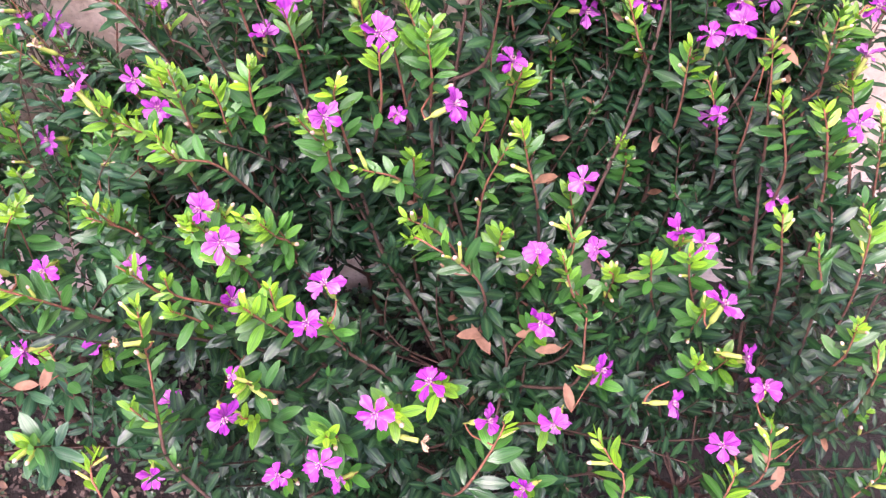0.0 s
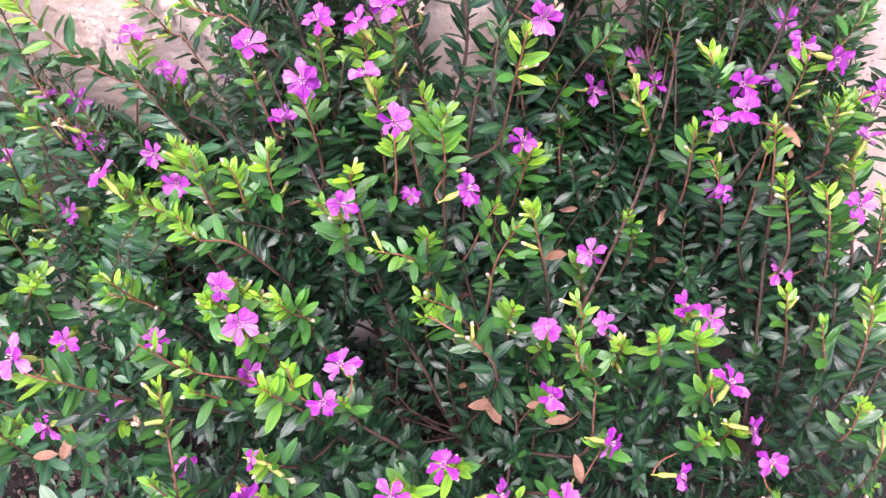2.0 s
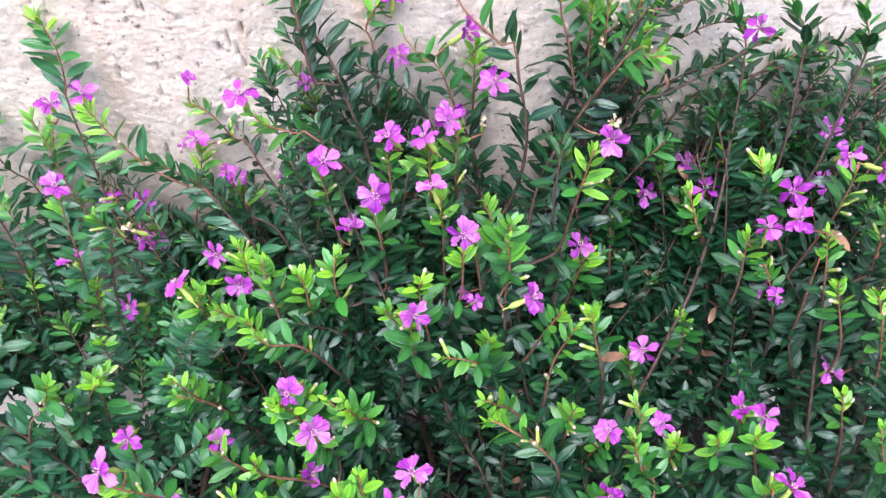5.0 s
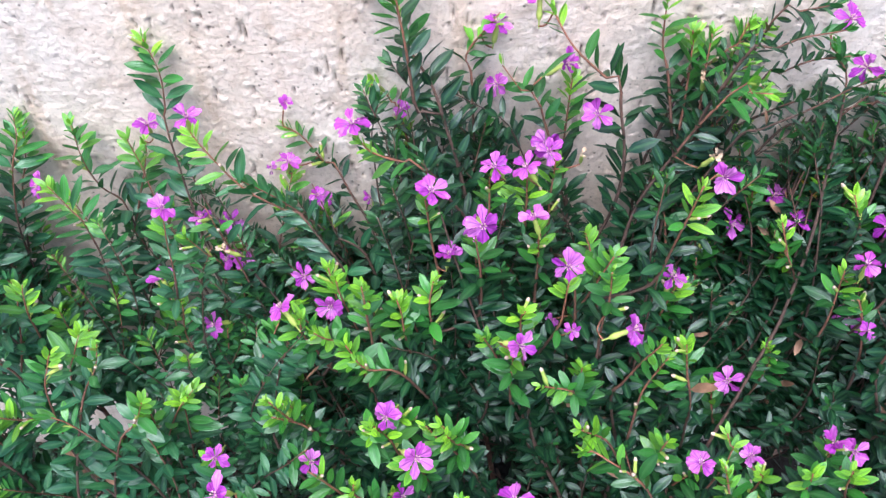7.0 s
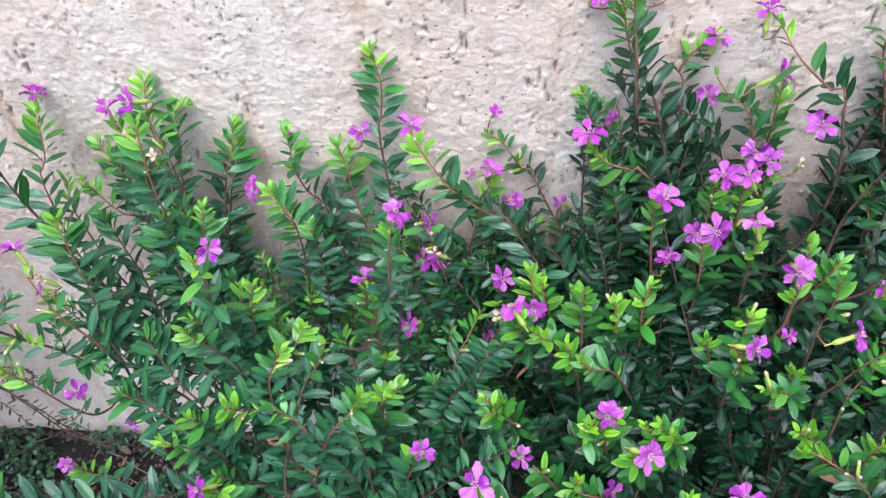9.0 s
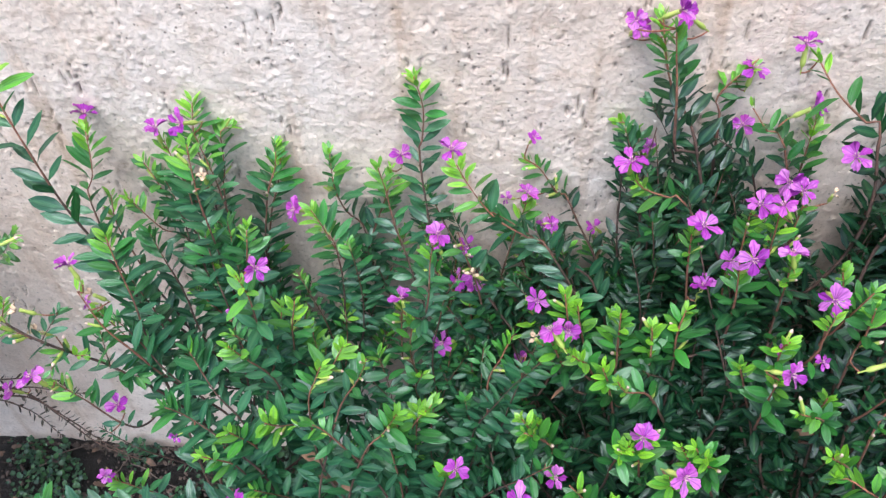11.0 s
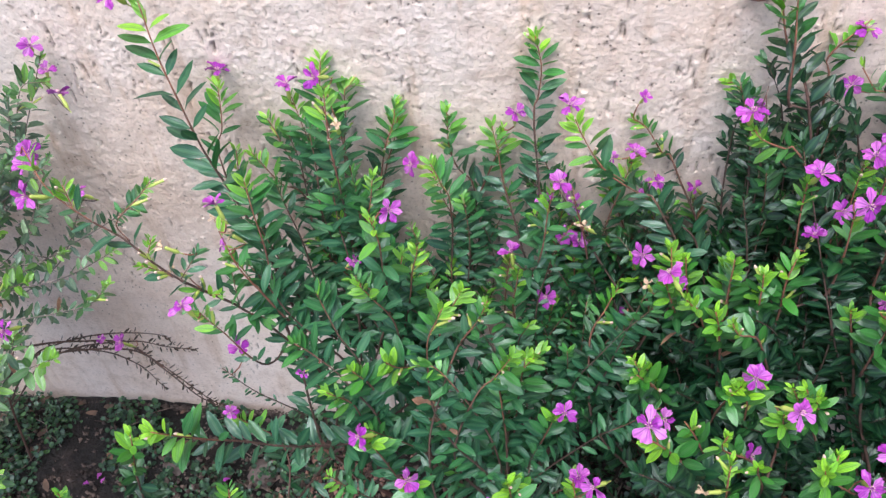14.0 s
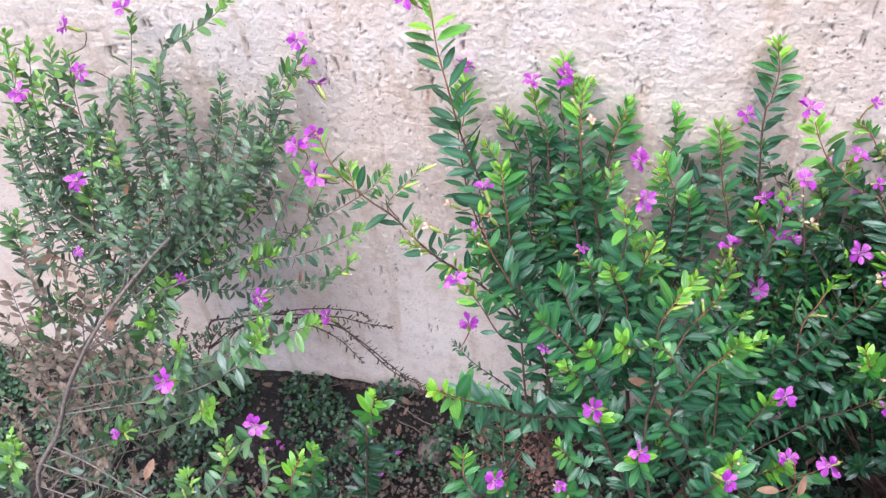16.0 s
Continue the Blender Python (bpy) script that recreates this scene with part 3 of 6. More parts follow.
def open_flower(plant, here, upward, size, side):
    """A six-petalled flower at a place, held by a stalk from the nearest stem."""
    here = plant.local(here)
    aim = Vector((rng.gauss(0, 0.25), -0.06 + rng.gauss(0, 0.12), 1.0)) if upward else Vector((rng.gauss(0, 0.45), -0.50 + rng.gauss(0, 0.38), 0.80 + rng.gauss(0, 0.15)))
    aim.x += 1.1 * side
    aim.normalize()
    m = Matrix.Translation(here) @ aim.to_track_quat("Z", "Y").to_matrix().to_4x4() @ pose(0, 0, 0, 0, 0, rng.uniform(0, 60)) @ Matrix.Scale(size * rng.uniform(0.98, 1.18), 4)
    ob = link_mesh("flower", CALYX_MESH, None, plant.root, "magenta flower on a yellow-green calyx")
    ob.matrix_basis = m
    cup = rng.uniform(2, 34)
    for k in range(6):
        petal = link_mesh("petal", PETALS[rng.randrange(6)], None, ob)
        petal.matrix_basis = pose(0, 0, 0, 0, 0, k * 60 + rng.gauss(0, 7)) @ pose(0, 0, 0, cup + rng.gauss(0, 14), rng.gauss(0, 20), 0)
    link_mesh("flower_centre", STAMENS, None, ob)
    foot = m @ Vector((0, 0, -0.0118))
    near = min((p for line in plant.lines for p in line), key=lambda p: (p - foot).length, default=foot)
    if 0.0008 < (near - foot).length < 0.06:
        mid = foot.lerp(near, 0.5) + (m.to_3x3() @ Vector((0, 0, -1))).normalized() * (near - foot).length * 0.25
        pts, faces, age = tube(smooth_line([foot, mid, near], 0.003), [0.00042] * 99, [0.15] * 99, 5)
        stalk = link_mesh("stalk", mesh_from("stalk", pts, faces, {"age": age}), plant.stem, ob)
        stalk.matrix_basis = m.inverted()
    return ob


def odd_leaf(plant, mat, label, x, y, z, length=0.014, turn=0.0):
    """A single faded leaf, caught on the nearest stem."""
    here = plant.local((x, y, z))
    near = min((p for line in plant.lines for p in line), key=lambda p: (p - here).length)
    if (here - near).length > 0.02:
        here = near + (here - near).normalized() * 0.02
    pts, faces, rib, vein = LEAF_SHAPES[1]
    me = mesh_from("faded_leaf", (pts * length).tolist(), faces, {"rib": rib, "age": [0.5] * len(pts), "vein": vein})
    ob = link_mesh("faded_leaf", me, mat, plant.root, label)
    away = (here - near)
    ob.matrix_basis = Matrix.Translation(here - TOWARD_LIGHT * 0.001) @ TOWARD_LIGHT.to_track_quat("Z", "Y").to_matrix().to_4x4() @ pose(0, 0, 0, 12, 20, turn)
    foot = here
    if away.length > 0.001:
        p, f, age = tube(smooth_line([foot, foot.lerp(near, 0.5) - Vector((0, 0, 0.001)), near], 0.004), [0.00035] * 99, [0.4] * 99, 4)
        stalk = link_mesh("stalk", mesh_from("stalk", p, f, {"age": age}), plant.stem, ob)
        stalk.matrix_basis = ob.matrix_basis.inverted()
    return ob


def withered_flower(plant, x, y, z, turn=0.0, size=1.0):
    """A spent flower: its pale calyx with a few shrunken tan petals at the mouth."""
    here = plant.local((x, y, z))
    aim = Vector((math.cos(turn), -0.35, math.sin(turn))).normalized()
    stem = min((p for line in plant.lines for p in line), key=lambda p: (p - here).length)
    if (here - stem).length > 0.014:
        here = stem + (here - stem).normalized() * 0.014
    ob = link_mesh("withered_flower", CALYX_MESH, None, plant.root, "spent flower with shrunken tan petals")
    ob.matrix_basis = Matrix.Translation(here) @ aim.to_track_quat("Z", "Y").to_matrix().to_4x4() @ Matrix.Scale(size, 4)
    for k in range(4):
        petal = link_mesh("petal", SPENT_PETALS[k % 2], None, ob, "shrunken tan petal")
        petal.matrix_basis = pose(0, 0, 0, 0, 0, k * 90 + rng.gauss(0, 20)) @ pose(0, 0, 0, 58 + rng.gauss(0, 14), rng.gauss(0, 30), 0)
    foot = ob.matrix_basis @ Vector((0, 0, -0.0118))
    near = min((p for line in plant.lines for p in line), key=lambda p: (p - foot).length)
    pts, faces, age = tube(smooth_line([foot, foot.lerp(near, 0.5) - Vector((0, 0, 0.001)), near], 0.003), [0.0004] * 99, [0.2] * 99, 5)
    stalk = link_mesh("stalk", mesh_from("stalk", pts, faces, {"age": age}), plant.stem, ob)
    stalk.matrix_basis = ob.matrix_basis.inverted()
    return ob


def open_flowers(*plants):
    for plant in plants:
        for bloom in plant.blooms:
            open_flower(plant, *bloom)


def hides_flower(plant, p, length):
    """Whether a leaf there would grow across the face of a flower and hide it from the camera's side."""
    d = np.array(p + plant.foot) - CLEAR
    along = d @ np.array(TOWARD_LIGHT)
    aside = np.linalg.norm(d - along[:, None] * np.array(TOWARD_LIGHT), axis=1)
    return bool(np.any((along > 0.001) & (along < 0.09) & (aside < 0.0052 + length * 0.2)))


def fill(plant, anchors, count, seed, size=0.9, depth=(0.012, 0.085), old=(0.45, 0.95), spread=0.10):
    """The plant's inner shoots, between the outer tips and set back toward the foot: older, darker leaf tones carry
    part of their shade.
    """
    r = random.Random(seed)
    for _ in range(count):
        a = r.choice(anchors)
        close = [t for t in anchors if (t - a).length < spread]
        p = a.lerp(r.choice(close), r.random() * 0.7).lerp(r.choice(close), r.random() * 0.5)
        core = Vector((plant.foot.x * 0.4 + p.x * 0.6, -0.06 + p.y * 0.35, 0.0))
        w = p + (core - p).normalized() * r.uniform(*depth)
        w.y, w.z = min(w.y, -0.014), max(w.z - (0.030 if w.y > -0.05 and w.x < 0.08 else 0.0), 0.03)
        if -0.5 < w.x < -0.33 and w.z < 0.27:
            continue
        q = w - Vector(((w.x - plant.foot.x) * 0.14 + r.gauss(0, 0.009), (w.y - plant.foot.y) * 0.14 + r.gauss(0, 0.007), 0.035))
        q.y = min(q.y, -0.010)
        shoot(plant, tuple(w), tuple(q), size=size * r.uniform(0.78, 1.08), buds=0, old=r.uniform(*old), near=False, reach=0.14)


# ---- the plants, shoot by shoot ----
WEST = Shrub("green false heather with magenta flowers, fanning before the wall", (-0.25, -0.10, 0.0), SKYLIT_LEAF, STEM, dry=0.0, ripe=0.041, reach=0.19, flat=1.0, stout=0.78)
MIDDLE = Shrub("dense green false heather with magenta flowers against the wall", (-0.03, -0.10, 0.01), LEAF, STEM, ripe=0.042, reach=0.16)
EAST = Shrub("green false heather with magenta flowers and upright stems", (0.12, -0.12, 0.02), LEAF, STEM, ripe=0.034, reach=0.165)
FAR = Shrub("sparse greyish false heather with small dull leaves by the wall", (-0.75, -0.16, -0.03), DULL_LEAF, GREY_STEM, dry=0.02, spread=1.2, join=0.004, stout=0.62, flat=0.4)
SEEDLING = Shrub("small young false heather sprigs rising from the soil", (-0.45, -0.19, -0.01), LEAF, STEM)
LOW = Shrub("thin trailing sprig with tiny brown leaves along the wall foot", (-0.66, -0.07, -0.03), BROWN_LEAF, STEM)
LOW.trunk((-0.60, -0.060, 0.165), (-0.63, -0.062, 0.11), (-0.66, -0.07, -0.03), thick=0.0012)
for plant in (WEST, MIDDLE, EAST):
    for dx, dy in ((-0.09, -0.03), (-0.03, 0.05), (0.03, -0.05), (0.08, 0.03), (0.0, -0.10), (-0.07, 0.06)):
        x, y, z = plant.foot
        plant.trunk((x + dx, y + dy, 0.19), (x + dx * 0.6, y + dy * 0.6, 0.10), (x + dx * 0.2, y + dy * 0.2, z))
FAR.trunk((-0.547, -0.141, 0.361), (-0.568, -0.147, 0.340), (-0.601, -0.174, 0.305), (-0.626, -0.195, 0.266), (-0.641, -0.207, 0.232), (-0.672, -0.229, 0.167), (-0.684, -0.229, -0.030), thick=0.0022)
FAR.trunk((-0.64, -0.10, 0.27), (-0.70, -0.13, 0.15), (-0.76, -0.15, -0.03), thick=0.0018)
FAR.trunk((-0.65, -0.175, 0.14), (-0.69, -0.172, 0.07), (-0.745, -0.165, -0.03), thick=0.0016)
SEEDLING.trunk((-0.444, -0.178, 0.06), (-0.447, -0.183, 0.03), (-0.45, -0.19, -0.01), thick=0.0012)

flower(MIDDLE, -0.088, -0.170, 0.341)
flower(WEST, -0.207, -0.030, 0.326, upward=True)
flower(WEST, -0.187, -0.042, 0.305)
flower(MIDDLE, -0.151, -0.058, 0.314)
flower(MIDDLE, -0.146, -0.116, 0.368, side=-1)
flower(WEST, -0.190, -0.139, 0.273)
flower(MIDDLE, -0.140, -0.148, 0.289)
flower(MIDDLE, 0.001, -0.122, 0.364, side=1)
flower(MIDDLE, -0.027, -0.107, 0.387)
flower(MIDDLE, -0.102, -0.146, 0.330)
flower(EAST, 0.062, -0.100, 0.288)
flower(WEST, -0.225, -0.059, 0.311, upward=True)
flower(EAST, 0.096, -0.144, 0.309, upward=True)
flower(WEST, -0.197, -0.032, 0.398, upward=True)
flower(EAST, 0.082, -0.033, 0.351)
flower(WEST, -0.203, -0.066, 0.281)
flower(WEST, -0.282, -0.102, 0.386)
flower(WEST, -0.330, -0.034, 0.412, side=-1)
flower(WEST, -0.226, -0.013, 0.376, upward=True)
flower(WEST, -0.380, -0.115, 0.276, upward=True)
flower(WEST, -0.328, -0.147, 0.306, side=-1, size=0.6)
flower(WEST, -0.195, -0.041, 0.307)
flower(WEST, -0.366, -0.110, 0.392, upward=True)
flower(WEST, -0.284, -0.031, 0.350)
flower(WEST, -0.200, -0.079, 0.388)
flower(WEST, -0.396, -0.008, 0.394, upward=True)
flower(LOW, -0.508, -0.057, 0.184)
flower(LOW, -0.530, -0.050, 0.176, size=0.6)
flower(MIDDLE, -0.047, -0.138, 0.375)
flower(EAST, 0.106, -0.184, 0.316, upward=True)
flower(EAST, 0.104, -0.090, 0.369, upward=True)
flower(MIDDLE, -0.062, -0.097, 0.400)
flower(MIDDLE, -0.135, -0.079, 0.317)
flower(MIDDLE, -0.076, -0.086, 0.367, upward=True)
flower(MIDDLE, -0.048, -0.184, 0.333, upward=True)
flower(MIDDLE, 0.026, -0.082, 0.348, upward=True)
flower(EAST, 0.062, -0.041, 0.339, side=1)
flower(EAST, 0.114, -0.092, 0.377)
flower(EAST, 0.146, -0.117, 0.296, upward=True)
flower(MIDDLE, 0.036, -0.154, 0.308)
flower(EAST, 0.063, -0.144, 0.295)
flower(EAST, 0.111, -0.140, 0.294)
flower(EAST, 0.115, -0.099, 0.332, size=0.6)
flower(MIDDLE, -0.026, -0.083, 0.314, size=0.6)
flower(MIDDLE, -0.115, -0.067, 0.427, upward=True)
flower(MIDDLE, -0.083, -0.085, 0.407)
flower(MIDDLE, -0.057, -0.072, 0.408)
flower(MIDDLE, -0.043, -0.062, 0.398)
flower(MIDDLE, -0.040, -0.082, 0.388)
flower(MIDDLE, -0.013, -0.046, 0.414)
flower(MIDDLE, -0.025, -0.011, 0.413)
flower(MIDDLE, -0.055, -0.011, 0.401)
flower(MIDDLE, -0.056, -0.007, 0.432, upward=True)
flower(MIDDLE, -0.157, -0.008, 0.386, size=0.6)
flower(MIDDLE, -0.032, -0.031, 0.383)
flower(MIDDLE, -0.033, -0.052, 0.398)
flower(EAST, 0.122, -0.065, 0.365)
flower(EAST, 0.146, -0.040, 0.346)
flower(EAST, 0.087, -0.053, 0.354)
flower(EAST, 0.143, -0.036, 0.376)
flower(EAST, 0.143, -0.058, 0.380)
flower(EAST, 0.149, -0.077, 0.390)
flower(MIDDLE, -0.158, -0.198, 0.366)
flower(WEST, -0.297, -0.169, 0.282)
flower(WEST, -0.175, -0.192, 0.295, side=-1)
flower(EAST, 0.130, -0.180, 0.262, side=1)
flower(MIDDLE, -0.039, -0.014, 0.451, upward=True)
flower(WEST, -0.314, -0.078, 0.317, size=0.6)
flower(FAR, -0.500, -0.013, 0.411)
flower(FAR, -0.488, -0.024, 0.387)
flower(EAST, 0.094, -0.202, 0.263, side=1)
flower(MIDDLE, 0.028, -0.096, 0.428)
flower(WEST, -0.375, -0.155, 0.368, upward=True)
flower(EAST, 0.131, -0.201, 0.275, upward=True)
flower(MIDDLE, -0.008, -0.224, 0.332, upward=True)
flower(MIDDLE, -0.077, -0.224, 0.337, size=0.6)
flower(MIDDLE, -0.170, -0.010, 0.343, side=-1, size=0.6)
flower(FAR, -0.485, -0.078, 0.382)
flower(WEST, -0.270, -0.186, 0.271)
flower(MIDDLE, -0.027, -0.235, 0.331)
flower(MIDDLE, -0.079, -0.237, 0.332)
flower(FAR, -0.511, -0.130, 0.298)
flower(WEST, -0.226, -0.206, 0.289)
flower(FAR, -0.484, -0.216, 0.294)
flower(WEST, -0.350, -0.205, 0.249)
flower(EAST, 0.093, -0.042, 0.437, side=-1)
flower(MIDDLE, -0.127, -0.231, 0.256)
flower(FAR, -0.539, -0.205, 0.310)
flower(FAR, -0.628, -0.056, 0.410)
flower(FAR, -0.624, -0.106, 0.364)
flower(WEST, -0.191, -0.031, 0.325)
flower(MIDDLE, -0.056, -0.193, 0.320)
flower(MIDDLE, -0.097, -0.162, 0.284)
flower(MIDDLE, -0.022, -0.112, 0.348, size=0.55)
flower(MIDDLE, 0.014, -0.217, 0.280)
flower(MIDDLE, 0.041, -0.218, 0.279)
flower(EAST, 0.064, -0.190, 0.271)
flower(EAST, 0.114, -0.220, 0.260)
flower(MIDDLE, -0.046, -0.250, 0.322)
flower(EAST, 0.172, -0.081, 0.375)
flower(MIDDLE, 0.039, -0.172, 0.281)
flower(FAR, -0.640, -0.037, 0.429)
flower(FAR, -0.664, -0.073, 0.404)
flower(FAR, -0.495, -0.016, 0.396)
flower(WEST, -0.457, -0.119, 0.400)
flower(MIDDLE, -0.089, -0.006, 0.458)
flower(MIDDLE, -0.112, -0.006, 0.453)
flower(FAR, -0.611, -0.015, 0.430)
flower(FAR, -0.483, -0.055, 0.337)
flower(FAR, -0.625, -0.133, 0.327, size=0.6)
flower(FAR, -0.566, -0.125, 0.303, size=0.6)
flower(FAR, -0.617, -0.192, 0.207, size=0.6)
flower(EAST, 0.091, -0.018, 0.443)
flower(WEST, -0.413, -0.056, 0.474)
flower(WEST, -0.352, -0.020, 0.396, upward=True)
flower(MIDDLE, -0.147, -0.012, 0.322)
flower(MIDDLE, -0.159, -0.060, 0.262, size=0.7)
flower(WEST, -0.159, -0.017, 0.355, upward=True)
flower(MIDDLE, -0.145, -0.027, 0.342, size=0.7)
flower(MIDDLE, -0.120, -0.010, 0.322, size=0.8)
flower(MIDDLE, -0.100, -0.014, 0.388, size=0.7)
flower(EAST, 0.125, -0.070, 0.300)
flower(WEST, -0.376, -0.100, 0.350, size=0.6, side=-1)
flower(MIDDLE, -0.070, -0.238, 0.275, size=0.8)
flower(MIDDLE, -0.045, -0.239, 0.275, size=0.8)
flower(EAST, 0.028, -0.243, 0.275, size=0.8)
flower(EAST, 0.171, -0.090, 0.357)
flower(EAST, 0.163, -0.120, 0.349)
flower(MIDDLE, -0.065, -0.080, 0.379, size=0.8)
flower(WEST, -0.464, -0.095, 0.407, side=1)
flower(WEST, -0.179, -0.152, 0.225)
flower(WEST, -0.139, -0.180, 0.215, size=0.9)
flower(WEST, -0.313, -0.189, 0.222, size=0.7)
flower(WEST, -0.376, -0.153, 0.268, size=0.7)
flower(MIDDLE, -0.099, -0.030, 0.478, side=1)
flower(MIDDLE, -0.117, -0.030, 0.473, size=0.8)

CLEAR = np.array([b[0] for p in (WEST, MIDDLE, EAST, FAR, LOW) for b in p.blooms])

shoot(MIDDLE, (-0.137, -0.062, 0.326), (-0.134, -0.067, 0.309), (-0.131, -0.070, 0.294))
shoot(MIDDLE, (-0.083, -0.094, 0.358), (-0.085, -0.097, 0.340), (-0.083, -0.100, 0.302))
shoot(MIDDLE, (-0.007, -0.098, 0.382), (-0.015, -0.098, 0.353), (-0.019, -0.098, 0.332))
shoot(MIDDLE, (-0.027, -0.114, 0.384), (-0.028, -0.114, 0.367), (-0.030, -0.113, 0.350))
shoot(MIDDLE, (-0.044, -0.120, 0.373), (-0.045, -0.119, 0.357))
shoot(MIDDLE, (-0.136, -0.115, 0.348), (-0.131, -0.114, 0.341), (-0.125, -0.111, 0.327))
shoot(WEST, (-0.213, -0.043, 0.326), (-0.205, -0.041, 0.310), (-0.199, -0.040, 0.296), (-0.203, -0.046, 0.270), size=1.12)
shoot(MIDDLE, (-0.156, -0.138, 0.313), (-0.151, -0.135, 0.304), (-0.143, -0.132, 0.290))
shoot(WEST, (-0.205, -0.109, 0.285), (-0.218, -0.115, 0.265), size=1.12)
shoot(MIDDLE, (-0.076, -0.156, 0.333), (-0.072, -0.152, 0.317), (-0.068, -0.147, 0.302))
shoot(MIDDLE, (-0.118, -0.193, 0.331), (-0.118, -0.202, 0.315), (-0.116, -0.220, 0.293), (-0.109, -0.237, 0.274))
shoot(MIDDLE, (-0.111, -0.163, 0.272), (-0.109, -0.166, 0.256), (-0.101, -0.165, 0.224))
shoot(MIDDLE, (-0.048, -0.193, 0.320), (-0.047, -0.185, 0.290), (-0.043, -0.170, 0.240), (-0.030, -0.158, 0.188))
shoot(WEST, (-0.174, -0.225, 0.274), (-0.180, -0.213, 0.241), size=1.12)
shoot(MIDDLE, (-0.145, -0.229, 0.271), (-0.146, -0.238, 0.270))
shoot(MIDDLE, (-0.128, -0.216, 0.292), (-0.126, -0.216, 0.284), (-0.122, -0.214, 0.274))
shoot(MIDDLE, (-0.044, -0.242, 0.327), (-0.042, -0.230, 0.296), (-0.038, -0.215, 0.257))
shoot(EAST, (0.082, -0.062, 0.345), (0.086, -0.065, 0.334), (0.094, -0.069, 0.320), (0.099, -0.072, 0.308), size=0.9)
shoot(MIDDLE, (0.050, -0.041, 0.329), (0.050, -0.046, 0.312), (0.050, -0.050, 0.297))
shoot(EAST, (0.106, -0.090, 0.345), (0.112, -0.093, 0.337), size=0.9)
shoot(EAST, (0.126, -0.099, 0.360), (0.127, -0.100, 0.348), (0.128, -0.102, 0.322), (0.128, -0.104, 0.305), (0.135, -0.109, 0.282), size=0.9)
shoot(EAST, (0.158, -0.086, 0.372), (0.158, -0.088, 0.357), (0.156, -0.091, 0.337), (0.151, -0.090, 0.323), size=0.9)
shoot(EAST, (0.149, -0.114, 0.353), (0.155, -0.120, 0.335), (0.160, -0.127, 0.310), size=0.9)
shoot(MIDDLE, (0.013, -0.127, 0.361), (0.009, -0.126, 0.347), (0.002, -0.123, 0.322), (-0.001, -0.121, 0.306), (0.008, -0.121, 0.263), (0.021, -0.126, 0.205))
shoot(MIDDLE, (0.029, -0.114, 0.341), (0.033, -0.116, 0.321), (0.038, -0.120, 0.297))
shoot(MIDDLE, (0.021, -0.147, 0.314), (0.020, -0.145, 0.293), (0.018, -0.142, 0.265))
shoot(MIDDLE, (0.049, -0.141, 0.311), (0.051, -0.144, 0.305), (0.052, -0.145, 0.297))
shoot(EAST, (0.078, -0.091, 0.306), (0.082, -0.092, 0.295), size=0.9)
shoot(EAST, (0.081, -0.161, 0.314), (0.086, -0.158, 0.291), (0.097, -0.153, 0.246), size=0.9)
shoot(EAST, (0.095, -0.163, 0.321), (0.100, -0.162, 0.301), (0.107, -0.161, 0.276), size=0.9)
shoot(EAST, (0.135, -0.145, 0.323), (0.137, -0.146, 0.317), size=0.9)
shoot(EAST, (0.142, -0.166, 0.332), (0.145, -0.169, 0.321), (0.149, -0.173, 0.306), size=0.9)
shoot(MIDDLE, (0.051, -0.156, 0.292), (0.054, -0.160, 0.285), (0.059, -0.170, 0.277))
shoot(MIDDLE, (0.059, -0.223, 0.275), (0.064, -0.232, 0.273), (0.068, -0.241, 0.272))
shoot(EAST, (0.101, -0.196, 0.291), (0.103, -0.188, 0.263), (0.104, -0.173, 0.213), size=0.9)
shoot(EAST, (0.174, -0.208, 0.267), (0.170, -0.205, 0.253), (0.164, -0.199, 0.224), (0.155, -0.184, 0.183), size=0.9)
shoot(EAST, (0.133, -0.212, 0.265), (0.133, -0.216, 0.267), size=0.9)
shoot(MIDDLE, (0.020, -0.217, 0.279), (0.019, -0.222, 0.278))
shoot(EAST, (0.071, -0.146, 0.280), (0.074, -0.144, 0.269), size=0.9)
shoot(EAST, (0.134, -0.108, 0.353), (0.145, -0.118, 0.307), size=0.9)
shoot(EAST, (0.170, -0.086, 0.347), (0.178, -0.100, 0.315), (0.183, -0.111, 0.289), size=0.9)
shoot(MIDDLE, (-0.112, -0.067, 0.416), (-0.108, -0.067, 0.411), (-0.095, -0.066, 0.404), (-0.088, -0.066, 0.400))
shoot(MIDDLE, (-0.115, -0.006, 0.396), (-0.111, -0.006, 0.396), (-0.105, -0.008, 0.387), (-0.101, -0.010, 0.378))
shoot(MIDDLE, (-0.102, -0.006, 0.459), (-0.095, -0.021, 0.432), (-0.080, -0.034, 0.403), size=1.2)
shoot(MIDDLE, (-0.055, -0.006, 0.437), (-0.069, -0.007, 0.415), (-0.066, -0.011, 0.398))
shoot(MIDDLE, (-0.033, -0.018, 0.446), (-0.025, -0.029, 0.437), (-0.010, -0.035, 0.426), (-0.003, -0.039, 0.421), size=1.2)
shoot(MIDDLE, (0.016, -0.006, 0.449), (0.017, -0.015, 0.425), (0.022, -0.022, 0.408))
shoot(MIDDLE, (0.029, -0.010, 0.431), (0.030, -0.015, 0.416))
shoot(EAST, (0.062, -0.008, 0.430), (0.049, -0.006, 0.419), (0.040, -0.006, 0.408), (0.032, -0.006, 0.400), size=0.9)
